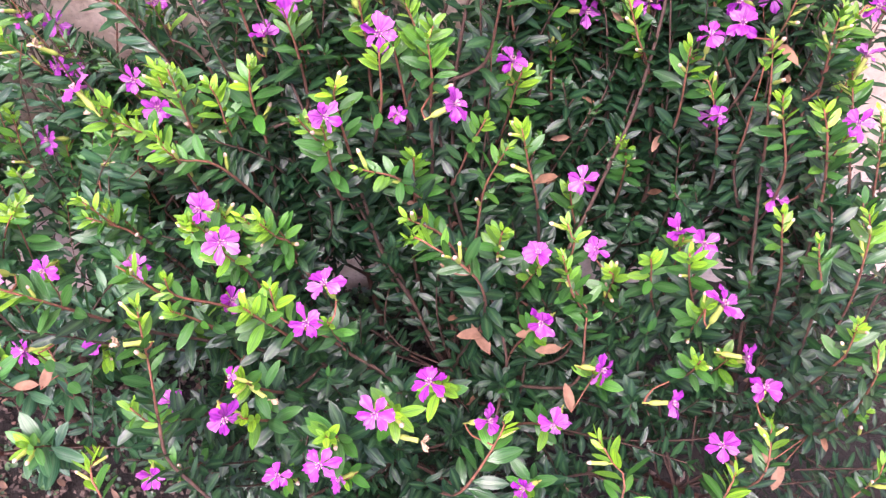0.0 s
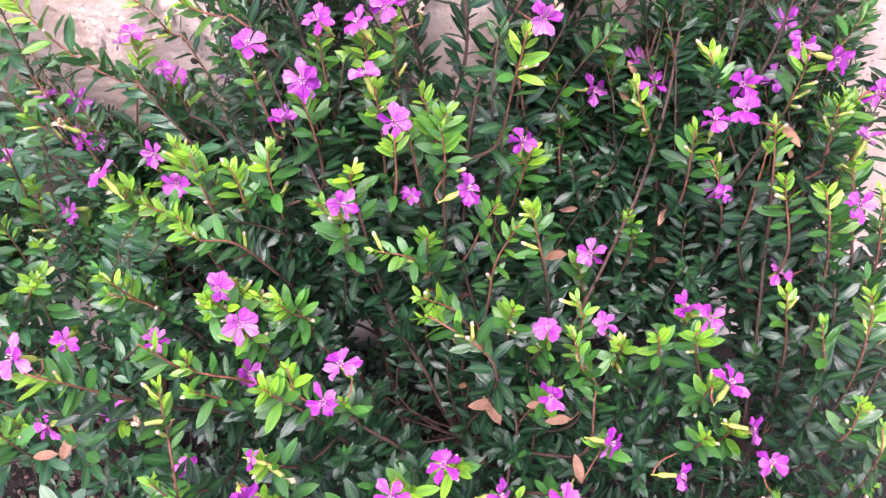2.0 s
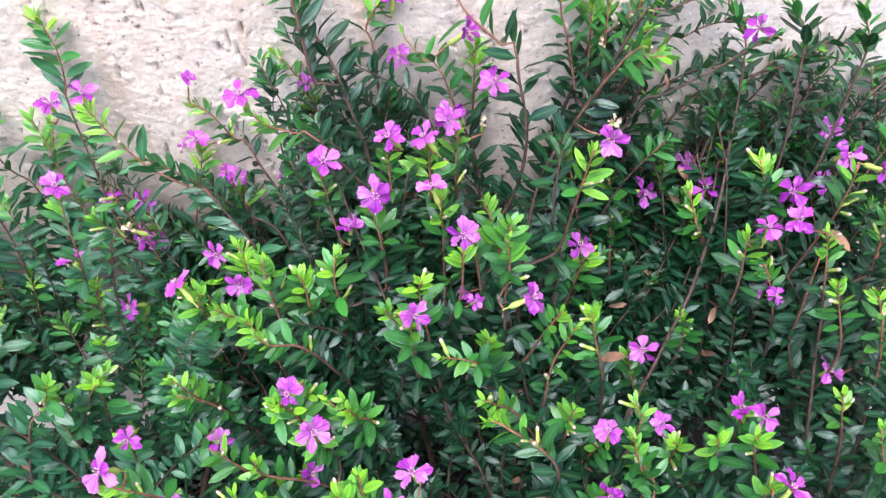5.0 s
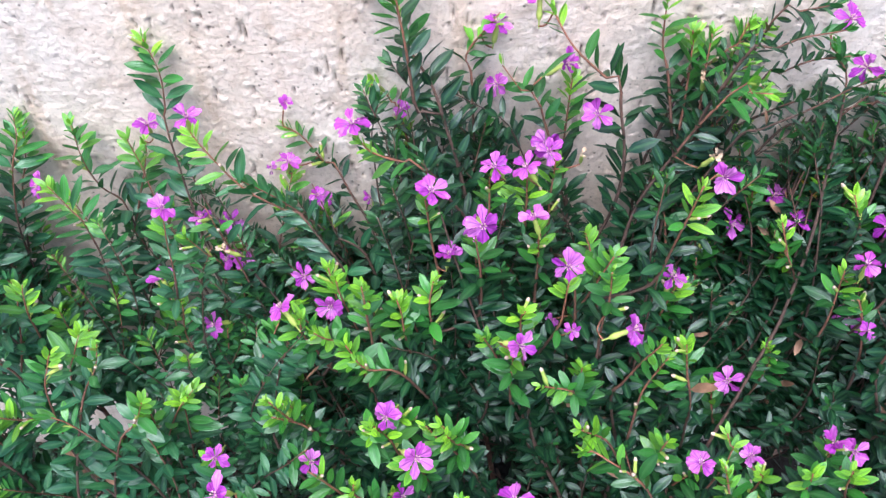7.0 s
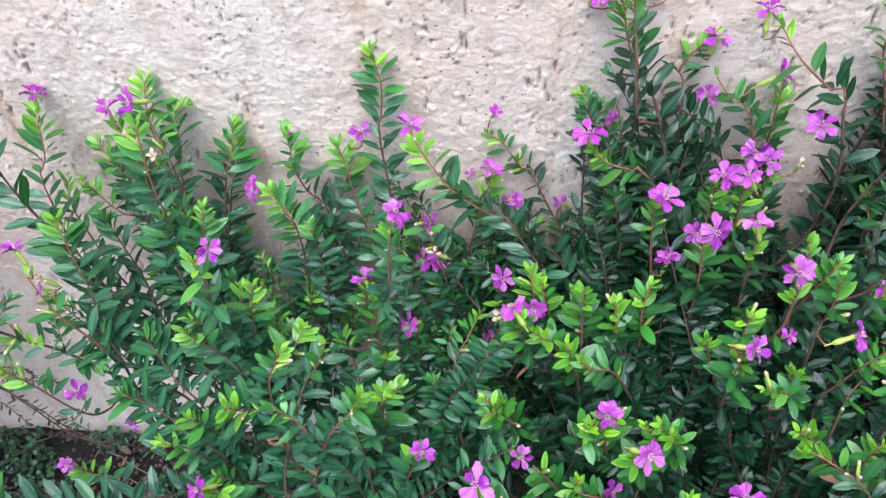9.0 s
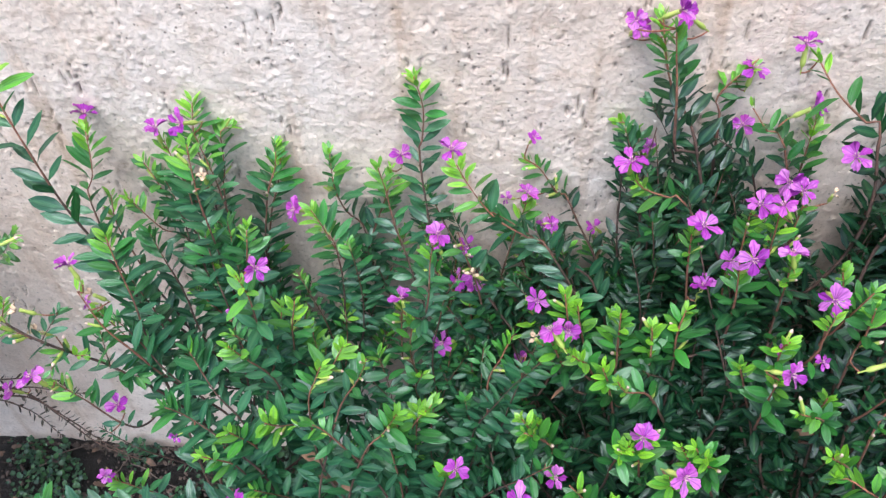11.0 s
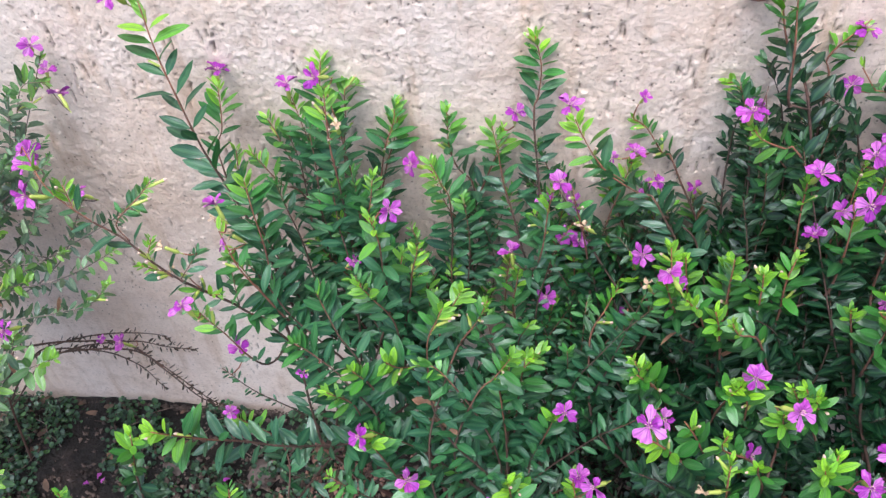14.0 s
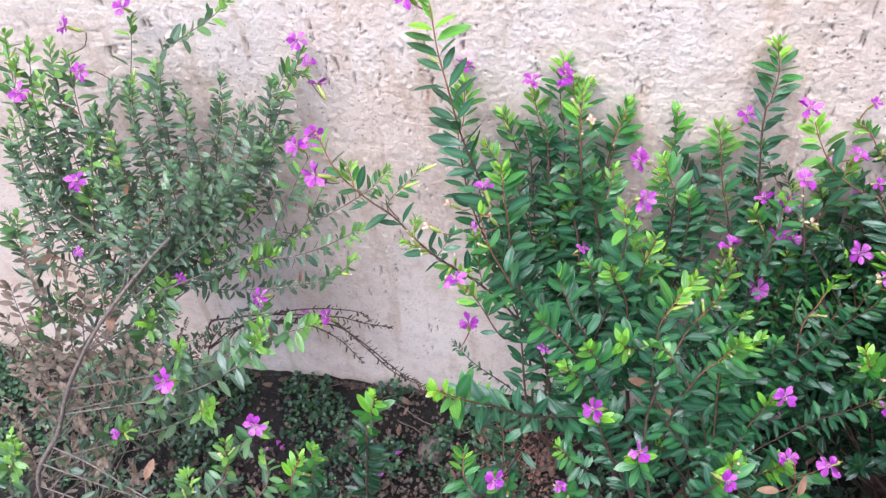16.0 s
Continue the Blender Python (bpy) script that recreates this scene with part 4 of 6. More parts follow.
shoot(MIDDLE, (-0.053, -0.011, 0.412), (-0.044, -0.015, 0.401), (-0.035, -0.018, 0.394))
shoot(MIDDLE, (0.022, -0.042, 0.369), (0.025, -0.047, 0.355), (0.028, -0.051, 0.343))
shoot(MIDDLE, (-0.161, -0.006, 0.369), (-0.153, -0.006, 0.363), (-0.143, -0.009, 0.348), (-0.134, -0.011, 0.339))
# the negative age pales this shoot's leaves, in place of their sheen
shoot(WEST, (-0.194, -0.040, 0.396), (-0.188, -0.041, 0.383), (-0.174, -0.044, 0.362), (-0.158, -0.046, 0.351), (-0.147, -0.049, 0.345), size=1.2, old=-0.3)
shoot(WEST, (-0.217, -0.006, 0.422), (-0.213, -0.009, 0.405), (-0.214, -0.013, 0.386), (-0.215, -0.016, 0.373), size=1.12)
shoot(WEST, (-0.239, -0.012, 0.365), (-0.238, -0.014, 0.355), size=1.12)
shoot(WEST, (-0.265, -0.012, 0.374), (-0.264, -0.016, 0.357), (-0.259, -0.019, 0.338), (-0.250, -0.020, 0.321), size=1.12)
shoot(WEST, (-0.296, -0.006, 0.374), (-0.297, -0.011, 0.363), (-0.304, -0.022, 0.341), size=1.12)
shoot(WEST, (-0.318, -0.006, 0.385), (-0.323, -0.009, 0.385), (-0.323, -0.017, 0.365), (-0.325, -0.024, 0.351), size=1.12)
shoot(WEST, (-0.335, -0.006, 0.402), (-0.336, -0.016, 0.380), (-0.331, -0.023, 0.354), (-0.330, -0.035, 0.322), size=1.12)
shoot(WEST, (-0.320, -0.054, 0.417), (-0.320, -0.058, 0.401), (-0.318, -0.064, 0.370), size=1.12)
shoot(WEST, (-0.271, -0.043, 0.363), (-0.266, -0.043, 0.347), (-0.261, -0.044, 0.330), size=1.12)
shoot(WEST, (-0.194, -0.053, 0.360), (-0.191, -0.053, 0.352), size=1.12)
shoot(WEST, (-0.282, -0.086, 0.336), (-0.286, -0.091, 0.319), size=1.12)
shoot(WEST, (-0.296, -0.125, 0.355), (-0.292, -0.122, 0.340), (-0.283, -0.115, 0.304), size=1.12)
shoot(WEST, (-0.248, -0.105, 0.330), (-0.254, -0.108, 0.316), (-0.261, -0.113, 0.296), size=1.12)
shoot(WEST, (-0.233, -0.118, 0.340), (-0.239, -0.120, 0.321), (-0.252, -0.127, 0.297), size=1.12)
shoot(WEST, (-0.256, -0.120, 0.334), (-0.259, -0.122, 0.327), (-0.265, -0.127, 0.303), size=1.12)
# negative age on the next two: sheen put in as younger, paler colour
shoot(WEST, (-0.370, -0.109, 0.371), (-0.363, -0.112, 0.343), (-0.351, -0.110, 0.310), (-0.336, -0.108, 0.268), size=1.4, old=-0.3, lax=1.45)
shoot(WEST, (-0.402, -0.053, 0.468), (-0.397, -0.061, 0.436), (-0.387, -0.069, 0.395), (-0.375, -0.073, 0.358), (-0.362, -0.079, 0.318), size=1.45, old=-0.3, lax=1.25)
shoot(WEST, (-0.395, -0.015, 0.388), (-0.395, -0.027, 0.365), (-0.396, -0.036, 0.352), size=1.12)
shoot(WEST, (-0.286, -0.136, 0.304), (-0.281, -0.130, 0.290), (-0.275, -0.123, 0.276), size=1.12)
shoot(WEST, (-0.220, -0.128, 0.306), (-0.228, -0.129, 0.287), (-0.239, -0.134, 0.273), size=1.12)
shoot(MIDDLE, (-0.158, -0.133, 0.319), (-0.150, -0.131, 0.301), (-0.143, -0.129, 0.286))
shoot(MIDDLE, (-0.099, -0.102, 0.355), (-0.097, -0.102, 0.343), (-0.095, -0.103, 0.322))
shoot(MIDDLE, (-0.114, -0.101, 0.363), (-0.113, -0.102, 0.345))
shoot(MIDDLE, (-0.115, -0.130, 0.350), (-0.111, -0.129, 0.341), (-0.098, -0.123, 0.328))
shoot(MIDDLE, (-0.009, -0.108, 0.384), (-0.008, -0.109, 0.365), (-0.009, -0.109, 0.338))
shoot(MIDDLE, (-0.016, -0.158, 0.324), (-0.011, -0.161, 0.327))
shoot(MIDDLE, (-0.018, -0.086, 0.383), (-0.013, -0.089, 0.363))
shoot(WEST, (-0.458, -0.104, 0.419), (-0.447, -0.115, 0.402), (-0.430, -0.119, 0.385), (-0.416, -0.119, 0.373), (-0.401, -0.121, 0.354), (-0.386, -0.119, 0.335), (-0.370, -0.115, 0.316), (-0.352, -0.112, 0.289), size=1.15, old=-0.1, lax=1.4)
shoot(WEST, (-0.403, -0.099, 0.394), (-0.410, -0.106, 0.387), (-0.420, -0.113, 0.379), size=0.6, old=0.1, reach=0.01)
shoot(WEST, (-0.404, -0.116, 0.370), (-0.407, -0.119, 0.362), size=0.8, buds=2, reach=0.005)
shoot(WEST, (-0.412, -0.123, 0.357), (-0.402, -0.122, 0.353), size=0.8, buds=2, reach=0.005)
shoot(WEST, (-0.386, -0.110, 0.354), (-0.393, -0.120, 0.345), size=0.9, old=0.7, buds=0, reach=0.005)
shoot(WEST, (-0.376, -0.120, 0.333), (-0.382, -0.119, 0.331), size=0.9, reach=0.005)
shoot(WEST, (-0.374, -0.103, 0.337), (-0.370, -0.115, 0.318), size=0.62, old=0.5, buds=0, reach=0.005)
shoot(WEST, (-0.440, -0.113, 0.403), (-0.437, -0.117, 0.392), size=0.9, reach=0.005)
shoot(WEST, (-0.388, -0.131, 0.336), (-0.387, -0.120, 0.336), size=0.8, buds=1, old=0.3, reach=0.005)
shoot(WEST, (-0.357, -0.116, 0.309), (-0.366, -0.115, 0.312), size=1.0, old=0.5, buds=0, reach=0.005)
shoot(FAR, (-0.442, -0.046, 0.339), (-0.453, -0.050, 0.326), (-0.461, -0.052, 0.320), size=0.74)
shoot(FAR, (-0.454, -0.101, 0.312), (-0.470, -0.104, 0.295), (-0.500, -0.104, 0.281), size=0.74)
shoot(FAR, (-0.452, -0.086, 0.324), (-0.476, -0.089, 0.307), (-0.506, -0.090, 0.293), size=0.74)
shoot(FAR, (-0.462, -0.157, 0.315), (-0.488, -0.154, 0.297), (-0.538, -0.150, 0.257), (-0.571, -0.149, 0.228))
shoot(FAR, (-0.536, -0.067, 0.323), (-0.541, -0.071, 0.309))
shoot(WEST, (-0.375, -0.213, 0.351), (-0.360, -0.197, 0.318), (-0.330, -0.169, 0.267), (-0.297, -0.139, 0.218), size=1.12)
shoot(SEEDLING, (-0.429, -0.172, 0.268), (-0.434, -0.174, 0.245), (-0.441, -0.177, 0.212))
shoot(WEST, (-0.389, -0.126, 0.270), (-0.373, -0.123, 0.240), (-0.354, -0.118, 0.210), size=0.42, buds=0, old=0.8, reach=0.03, leafy=0.8)
shoot(FAR, (-0.535, -0.019, 0.441), (-0.545, -0.028, 0.435), (-0.560, -0.035, 0.427), (-0.583, -0.033, 0.407), (-0.591, -0.041, 0.378), (-0.594, -0.047, 0.344), size=0.95, reach=0.05)
shoot(FAR, (-0.496, -0.021, 0.392), (-0.512, -0.022, 0.388), (-0.522, -0.030, 0.365), (-0.536, -0.042, 0.325), size=0.95, reach=0.05)
shoot(FAR, (-0.637, -0.050, 0.417), (-0.641, -0.058, 0.378), (-0.644, -0.065, 0.334), size=0.98, old=-0.05)
shoot(FAR, (-0.661, -0.050, 0.423), (-0.669, -0.061, 0.387), (-0.672, -0.068, 0.354), size=0.98, old=-0.05)
shoot(FAR, (-0.667, -0.059, 0.417), (-0.676, -0.070, 0.385), size=0.98, old=-0.05)
shoot(FAR, (-0.631, -0.112, 0.266), (-0.646, -0.119, 0.240))
shoot(FAR, (-0.575, -0.153, 0.297), (-0.592, -0.154, 0.271), size=0.98, old=-0.05)
shoot(FAR, (-0.550, -0.217, 0.217), (-0.553, -0.225, 0.199), size=0.98, old=-0.05)
shoot(FAR, (-0.513, -0.212, 0.261), (-0.520, -0.222, 0.228), size=0.98, old=-0.05)
shoot(FAR, (-0.489, -0.212, 0.254), (-0.490, -0.227, 0.233), size=0.98, old=-0.05)
shoot(SEEDLING, (-0.461, -0.206, 0.258), (-0.467, -0.208, 0.203))
shoot(FAR, (-0.684, -0.212, 0.207), (-0.699, -0.228, 0.165), size=0.98, old=-0.05)
shoot(LOW, (-0.428, -0.073, 0.124), (-0.456, -0.069, 0.135), (-0.485, -0.057, 0.152), (-0.523, -0.047, 0.170), (-0.595, -0.063, 0.175), size=0.42, buds=0, old=0.8, reach=0.03, leafy=0.8)
shoot(WEST, (-0.371, -0.190, 0.249), (-0.369, -0.200, 0.233), size=1.12)
shoot(WEST, (-0.316, -0.153, 0.297), (-0.306, -0.145, 0.270), size=1.12)
shoot(FAR, (-0.493, -0.170, 0.312), (-0.517, -0.169, 0.277))
shoot(FAR, (-0.608, -0.188, 0.209), (-0.640, -0.187, 0.183))
shoot(EAST, (0.142, -0.070, 0.388), (0.141, -0.073, 0.369), (0.138, -0.075, 0.348), size=0.9)
shoot(EAST, (0.154, -0.087, 0.380), (0.154, -0.090, 0.361), size=0.9)
shoot(EAST, (0.175, -0.006, 0.384), (0.168, -0.006, 0.385), (0.174, -0.017, 0.367), (0.179, -0.026, 0.353), size=0.78, buds=0, old=0.42)
shoot(EAST, (0.116, -0.030, 0.389), (0.118, -0.032, 0.382), (0.118, -0.035, 0.370), size=0.78, buds=0, old=0.42)
shoot(EAST, (0.144, -0.006, 0.393), (0.116, -0.006, 0.384), (0.099, -0.006, 0.374), (0.081, -0.006, 0.362), size=0.78, buds=0, old=0.42)
shoot(EAST, (0.106, -0.006, 0.391), (0.086, -0.006, 0.387), (0.063, -0.006, 0.373), (0.051, -0.007, 0.367), size=0.78, buds=0, old=0.42)
shoot(EAST, (0.061, -0.030, 0.414), (0.052, -0.030, 0.411), size=0.9)
shoot(MIDDLE, (0.056, -0.006, 0.378), (0.051, -0.008, 0.368))
shoot(EAST, (0.148, -0.012, 0.352), (0.147, -0.018, 0.334), size=0.78, buds=0, old=0.42)
shoot(MIDDLE, (0.055, -0.020, 0.420), (0.046, -0.021, 0.408))
shoot(EAST, (0.186, -0.006, 0.382), (0.180, -0.006, 0.385), size=0.78, buds=0, old=0.42)
shoot(EAST, (0.195, -0.006, 0.375), (0.183, -0.006, 0.366), (0.180, -0.009, 0.356), size=0.78, buds=0, old=0.42)
shoot(EAST, (0.155, -0.006, 0.367), (0.150, -0.010, 0.350), (0.152, -0.022, 0.322), size=0.78, buds=0, old=0.42)
shoot(EAST, (0.093, -0.038, 0.384), (0.094, -0.041, 0.369), size=0.78, buds=0, old=0.42)
shoot(EAST, (0.084, -0.023, 0.363), (0.089, -0.028, 0.348), size=0.78, buds=0, old=0.42)
shoot(EAST, (0.125, -0.006, 0.392), (0.117, -0.006, 0.388), size=0.78, buds=0, old=0.42)
shoot(WEST, (-0.372, -0.011, 0.362), (-0.368, -0.013, 0.353), (-0.362, -0.016, 0.338), size=1.12)
shoot(WEST, (-0.382, -0.024, 0.348), (-0.377, -0.025, 0.339), (-0.367, -0.026, 0.324), (-0.353, -0.025, 0.308), size=1.12)
shoot(WEST, (-0.295, -0.006, 0.364), (-0.298, -0.012, 0.348), (-0.304, -0.021, 0.328), size=1.12)
shoot(WEST, (-0.292, -0.103, 0.381), (-0.290, -0.103, 0.366), (-0.289, -0.103, 0.348), size=1.12)
shoot(WEST, (-0.272, -0.092, 0.349), (-0.274, -0.094, 0.337), size=1.12)
shoot(WEST, (-0.272, -0.029, 0.339), (-0.265, -0.032, 0.318), (-0.253, -0.035, 0.293), size=1.12)
shoot(WEST, (-0.299, -0.062, 0.369), (-0.301, -0.065, 0.358), size=1.12)
shoot(WEST, (-0.361, -0.084, 0.382), (-0.360, -0.086, 0.374), size=1.12)
shoot(WEST, (-0.391, -0.024, 0.349), (-0.389, -0.032, 0.334), (-0.383, -0.039, 0.312), (-0.368, -0.048, 0.276), size=1.12)
shoot(WEST, (-0.221, -0.057, 0.289), (-0.222, -0.063, 0.254), size=1.12)
shoot(WEST, (-0.189, -0.049, 0.301), (-0.187, -0.054, 0.280), (-0.188, -0.059, 0.258), size=1.12)
shoot(MIDDLE, (-0.163, -0.069, 0.297), (-0.169, -0.076, 0.286), (-0.177, -0.089, 0.264))
shoot(MIDDLE, (-0.156, -0.073, 0.283), (-0.157, -0.080, 0.264))
shoot(MIDDLE, (-0.131, -0.075, 0.333), (-0.128, -0.077, 0.318))
shoot(MIDDLE, (-0.121, -0.119, 0.344), (-0.115, -0.118, 0.321))
shoot(MIDDLE, (-0.115, -0.094, 0.352), (-0.110, -0.095, 0.326))
shoot(MIDDLE, (-0.096, -0.094, 0.343), (-0.091, -0.094, 0.318))
shoot(WEST, (-0.234, -0.006, 0.358), (-0.237, -0.010, 0.345), size=1.12)
shoot(MIDDLE, (-0.106, -0.193, 0.329), (-0.091, -0.176, 0.274), (-0.073, -0.165, 0.214))
shoot(MIDDLE, (-0.078, -0.193, 0.331), (-0.064, -0.186, 0.287))
shoot(MIDDLE, (-0.157, -0.200, 0.358), (-0.149, -0.199, 0.349), (-0.120, -0.183, 0.292), (-0.094, -0.163, 0.241))
shoot(MIDDLE, (-0.099, -0.138, 0.318), (-0.095, -0.134, 0.293))
shoot(MIDDLE, (-0.078, -0.148, 0.326), (-0.071, -0.146, 0.304))
shoot(WEST, (-0.213, -0.108, 0.277), (-0.215, -0.108, 0.253), size=1.12)
shoot(WEST, (-0.184, -0.173, 0.262), (-0.181, -0.180, 0.243), size=1.12)
shoot(WEST, (-0.214, -0.171, 0.253), (-0.212, -0.166, 0.208), size=1.12)
shoot(MIDDLE, (-0.150, -0.128, 0.306), (-0.144, -0.127, 0.285))
shoot(WEST, (-0.221, -0.125, 0.297), (-0.221, -0.124, 0.271), (-0.222, -0.122, 0.243), size=1.12)
shoot(WEST, (-0.269, -0.135, 0.302), (-0.262, -0.134, 0.301), (-0.252, -0.133, 0.284), size=1.12)
shoot(WEST, (-0.218, -0.179, 0.265), (-0.215, -0.178, 0.235), size=1.12)
shoot(WEST, (-0.304, -0.141, 0.301), (-0.296, -0.135, 0.272), size=1.12)
shoot(WEST, (-0.227, -0.130, 0.283), (-0.225, -0.130, 0.260), size=1.12)
shoot(FAR, (-0.536, -0.184, 0.252), (-0.565, -0.179, 0.219), size=0.98, old=-0.05)
shoot(FAR, (-0.665, -0.147, 0.279), (-0.676, -0.153, 0.253), size=0.98, old=-0.05)
shoot(FAR, (-0.653, -0.134, 0.288), (-0.665, -0.141, 0.264), size=0.98, old=-0.05)
shoot(FAR, (-0.493, -0.078, 0.310), (-0.512, -0.080, 0.301), (-0.537, -0.082, 0.294), size=0.74)
shoot(FAR, (-0.510, -0.097, 0.303), (-0.536, -0.100, 0.291), (-0.558, -0.103, 0.279), size=0.98, old=-0.05)
shoot(FAR, (-0.548, -0.093, 0.301), (-0.562, -0.096, 0.289))
shoot(FAR, (-0.560, -0.071, 0.312), (-0.567, -0.075, 0.294), size=0.74)
shoot(FAR, (-0.573, -0.126, 0.304), (-0.584, -0.128, 0.282))
shoot(FAR, (-0.551, -0.168, 0.292), (-0.565, -0.167, 0.263), size=0.98, old=-0.05)
shoot(FAR, (-0.492, -0.160, 0.316), (-0.504, -0.161, 0.298), (-0.530, -0.159, 0.272), size=0.98, old=-0.05)
shoot(SEEDLING, (-0.444, -0.243, 0.318), (-0.452, -0.248, 0.288))
shoot(FAR, (-0.560, -0.023, 0.361), (-0.567, -0.031, 0.333), (-0.576, -0.041, 0.303), size=0.74)
shoot(FAR, (-0.628, -0.060, 0.383), (-0.634, -0.066, 0.357), (-0.633, -0.069, 0.324), size=0.74)
shoot(FAR, (-0.606, -0.040, 0.394), (-0.612, -0.048, 0.363), (-0.613, -0.054, 0.328), size=0.74)
shoot(FAR, (-0.658, -0.129, 0.353), (-0.667, -0.134, 0.321))
shoot(FAR, (-0.687, -0.207, 0.212), (-0.704, -0.222, 0.160), size=0.98, old=-0.05)
shoot(FAR, (-0.590, -0.030, 0.401), (-0.597, -0.037, 0.379), (-0.598, -0.042, 0.349), (-0.603, -0.052, 0.310), size=0.74)
shoot(FAR, (-0.574, -0.043, 0.385), (-0.573, -0.048, 0.356), (-0.575, -0.054, 0.321), size=0.74)
shoot(FAR, (-0.654, -0.075, 0.400), (-0.659, -0.081, 0.367), (-0.663, -0.087, 0.332), size=0.74)
shoot(FAR, (-0.605, -0.081, 0.382), (-0.607, -0.084, 0.341), (-0.610, -0.088, 0.307), size=0.74)
shoot(FAR, (-0.667, -0.083, 0.396), (-0.674, -0.092, 0.355), (-0.682, -0.101, 0.311), size=0.74)
shoot(EAST, (0.157, -0.192, 0.314), (0.158, -0.194, 0.301), (0.157, -0.195, 0.283), size=0.9)
shoot(EAST, (0.182, -0.226, 0.255), (0.178, -0.233, 0.245), size=0.9)
shoot(EAST, (0.119, -0.230, 0.253), (0.115, -0.237, 0.252), size=0.9)
shoot(EAST, (0.165, -0.200, 0.309), (0.166, -0.208, 0.294), size=0.9)
shoot(EAST, (0.167, -0.150, 0.329), (0.171, -0.157, 0.310), size=0.9)
shoot(EAST, (0.182, -0.102, 0.336), (0.187, -0.111, 0.317), size=0.9)
shoot(EAST, (0.087, -0.013, 0.447), (0.073, -0.010, 0.441), (0.064, -0.008, 0.434), size=0.78, buds=0, old=0.42)
shoot(EAST, (0.079, -0.042, 0.455), (0.066, -0.039, 0.449), (0.056, -0.037, 0.441), (0.044, -0.035, 0.433), size=0.78, buds=0, old=0.42)
shoot(EAST, (0.096, -0.022, 0.427), (0.082, -0.018, 0.421), (0.071, -0.016, 0.412), (0.063, -0.015, 0.405), size=0.78, buds=0, old=0.42)
shoot(MIDDLE, (0.055, -0.052, 0.431), (0.047, -0.049, 0.429), (0.040, -0.046, 0.425))
shoot(EAST, (0.099, -0.045, 0.435), (0.089, -0.042, 0.425), (0.079, -0.040, 0.414), (0.063, -0.037, 0.398), (0.051, -0.036, 0.386), size=0.78, buds=0, old=0.42)
shoot(EAST, (0.161, -0.006, 0.400), (0.147, -0.006, 0.401), (0.134, -0.006, 0.394), size=0.78, buds=0, old=0.42)
shoot(EAST, (0.149, -0.014, 0.397), (0.142, -0.013, 0.386), size=0.78, buds=0, old=0.42)
shoot(EAST, (0.137, -0.006, 0.397), (0.127, -0.006, 0.392), size=0.78, buds=0, old=0.42)
shoot(EAST, (0.143, -0.025, 0.380), (0.139, -0.027, 0.367), size=0.78, buds=0, old=0.42)
shoot(MIDDLE, (0.055, -0.006, 0.428), (0.052, -0.006, 0.424))
shoot(MIDDLE, (0.037, -0.013, 0.431), (0.037, -0.016, 0.422))
shoot(LOW, (-0.438, -0.071, 0.128), (-0.461, -0.065, 0.139), (-0.505, -0.051, 0.163), (-0.558, -0.059, 0.169), size=0.42, buds=0, old=0.8, reach=0.03, leafy=0.8)
shoot(LOW, (-0.481, -0.041, 0.165), (-0.492, -0.038, 0.170), (-0.524, -0.043, 0.174), size=0.42, buds=0, old=0.8, reach=0.03, leafy=0.8)
shoot(LOW, (-0.484, -0.067, 0.143), (-0.504, -0.057, 0.157), (-0.532, -0.054, 0.166), size=0.42, buds=0, old=0.8, reach=0.03, leafy=0.8)
shoot(FAR, (-0.653, -0.084, 0.391), (-0.654, -0.087, 0.353), (-0.653, -0.090, 0.303), (-0.655, -0.094, 0.260), size=0.66, buds=0, old=0.45, reach=0.03)
shoot(FAR, (-0.635, -0.074, 0.396), (-0.635, -0.076, 0.361), (-0.632, -0.078, 0.316), (-0.628, -0.083, 0.263), size=0.66, buds=0, old=0.45, reach=0.03)
shoot(FAR, (-0.623, -0.066, 0.388), (-0.622, -0.068, 0.360), (-0.617, -0.070, 0.321), (-0.614, -0.075, 0.275), size=0.66, buds=0, old=0.45, reach=0.03)
shoot(FAR, (-0.604, -0.050, 0.397), (-0.606, -0.055, 0.365), (-0.607, -0.061, 0.324), (-0.607, -0.069, 0.276), size=0.66, buds=0, old=0.45, reach=0.03)
shoot(FAR, (-0.590, -0.051, 0.393), (-0.591, -0.056, 0.362), (-0.593, -0.062, 0.322), (-0.595, -0.068, 0.288), size=0.66, buds=0, old=0.45, reach=0.03)
shoot(FAR, (-0.567, -0.048, 0.390), (-0.573, -0.054, 0.362), (-0.579, -0.061, 0.328), (-0.589, -0.070, 0.291), size=0.66, buds=0, old=0.45, reach=0.03)
shoot(FAR, (-0.550, -0.030, 0.391), (-0.557, -0.037, 0.364), (-0.569, -0.047, 0.331), (-0.584, -0.059, 0.292), size=0.66, buds=0, old=0.45, reach=0.03)
shoot(FAR, (-0.535, -0.041, 0.378), (-0.544, -0.047, 0.354), (-0.557, -0.056, 0.325), (-0.578, -0.067, 0.290), size=0.66, buds=0, old=0.45, reach=0.03)
shoot(FAR, (-0.518, -0.056, 0.360), (-0.533, -0.063, 0.339), (-0.552, -0.070, 0.318), (-0.577, -0.079, 0.291), size=0.66, buds=0, old=0.45, reach=0.03)
shoot(FAR, (-0.494, -0.049, 0.360), (-0.511, -0.054, 0.344), (-0.536, -0.061, 0.327), (-0.568, -0.072, 0.301), size=0.66, buds=0, old=0.45, reach=0.03)
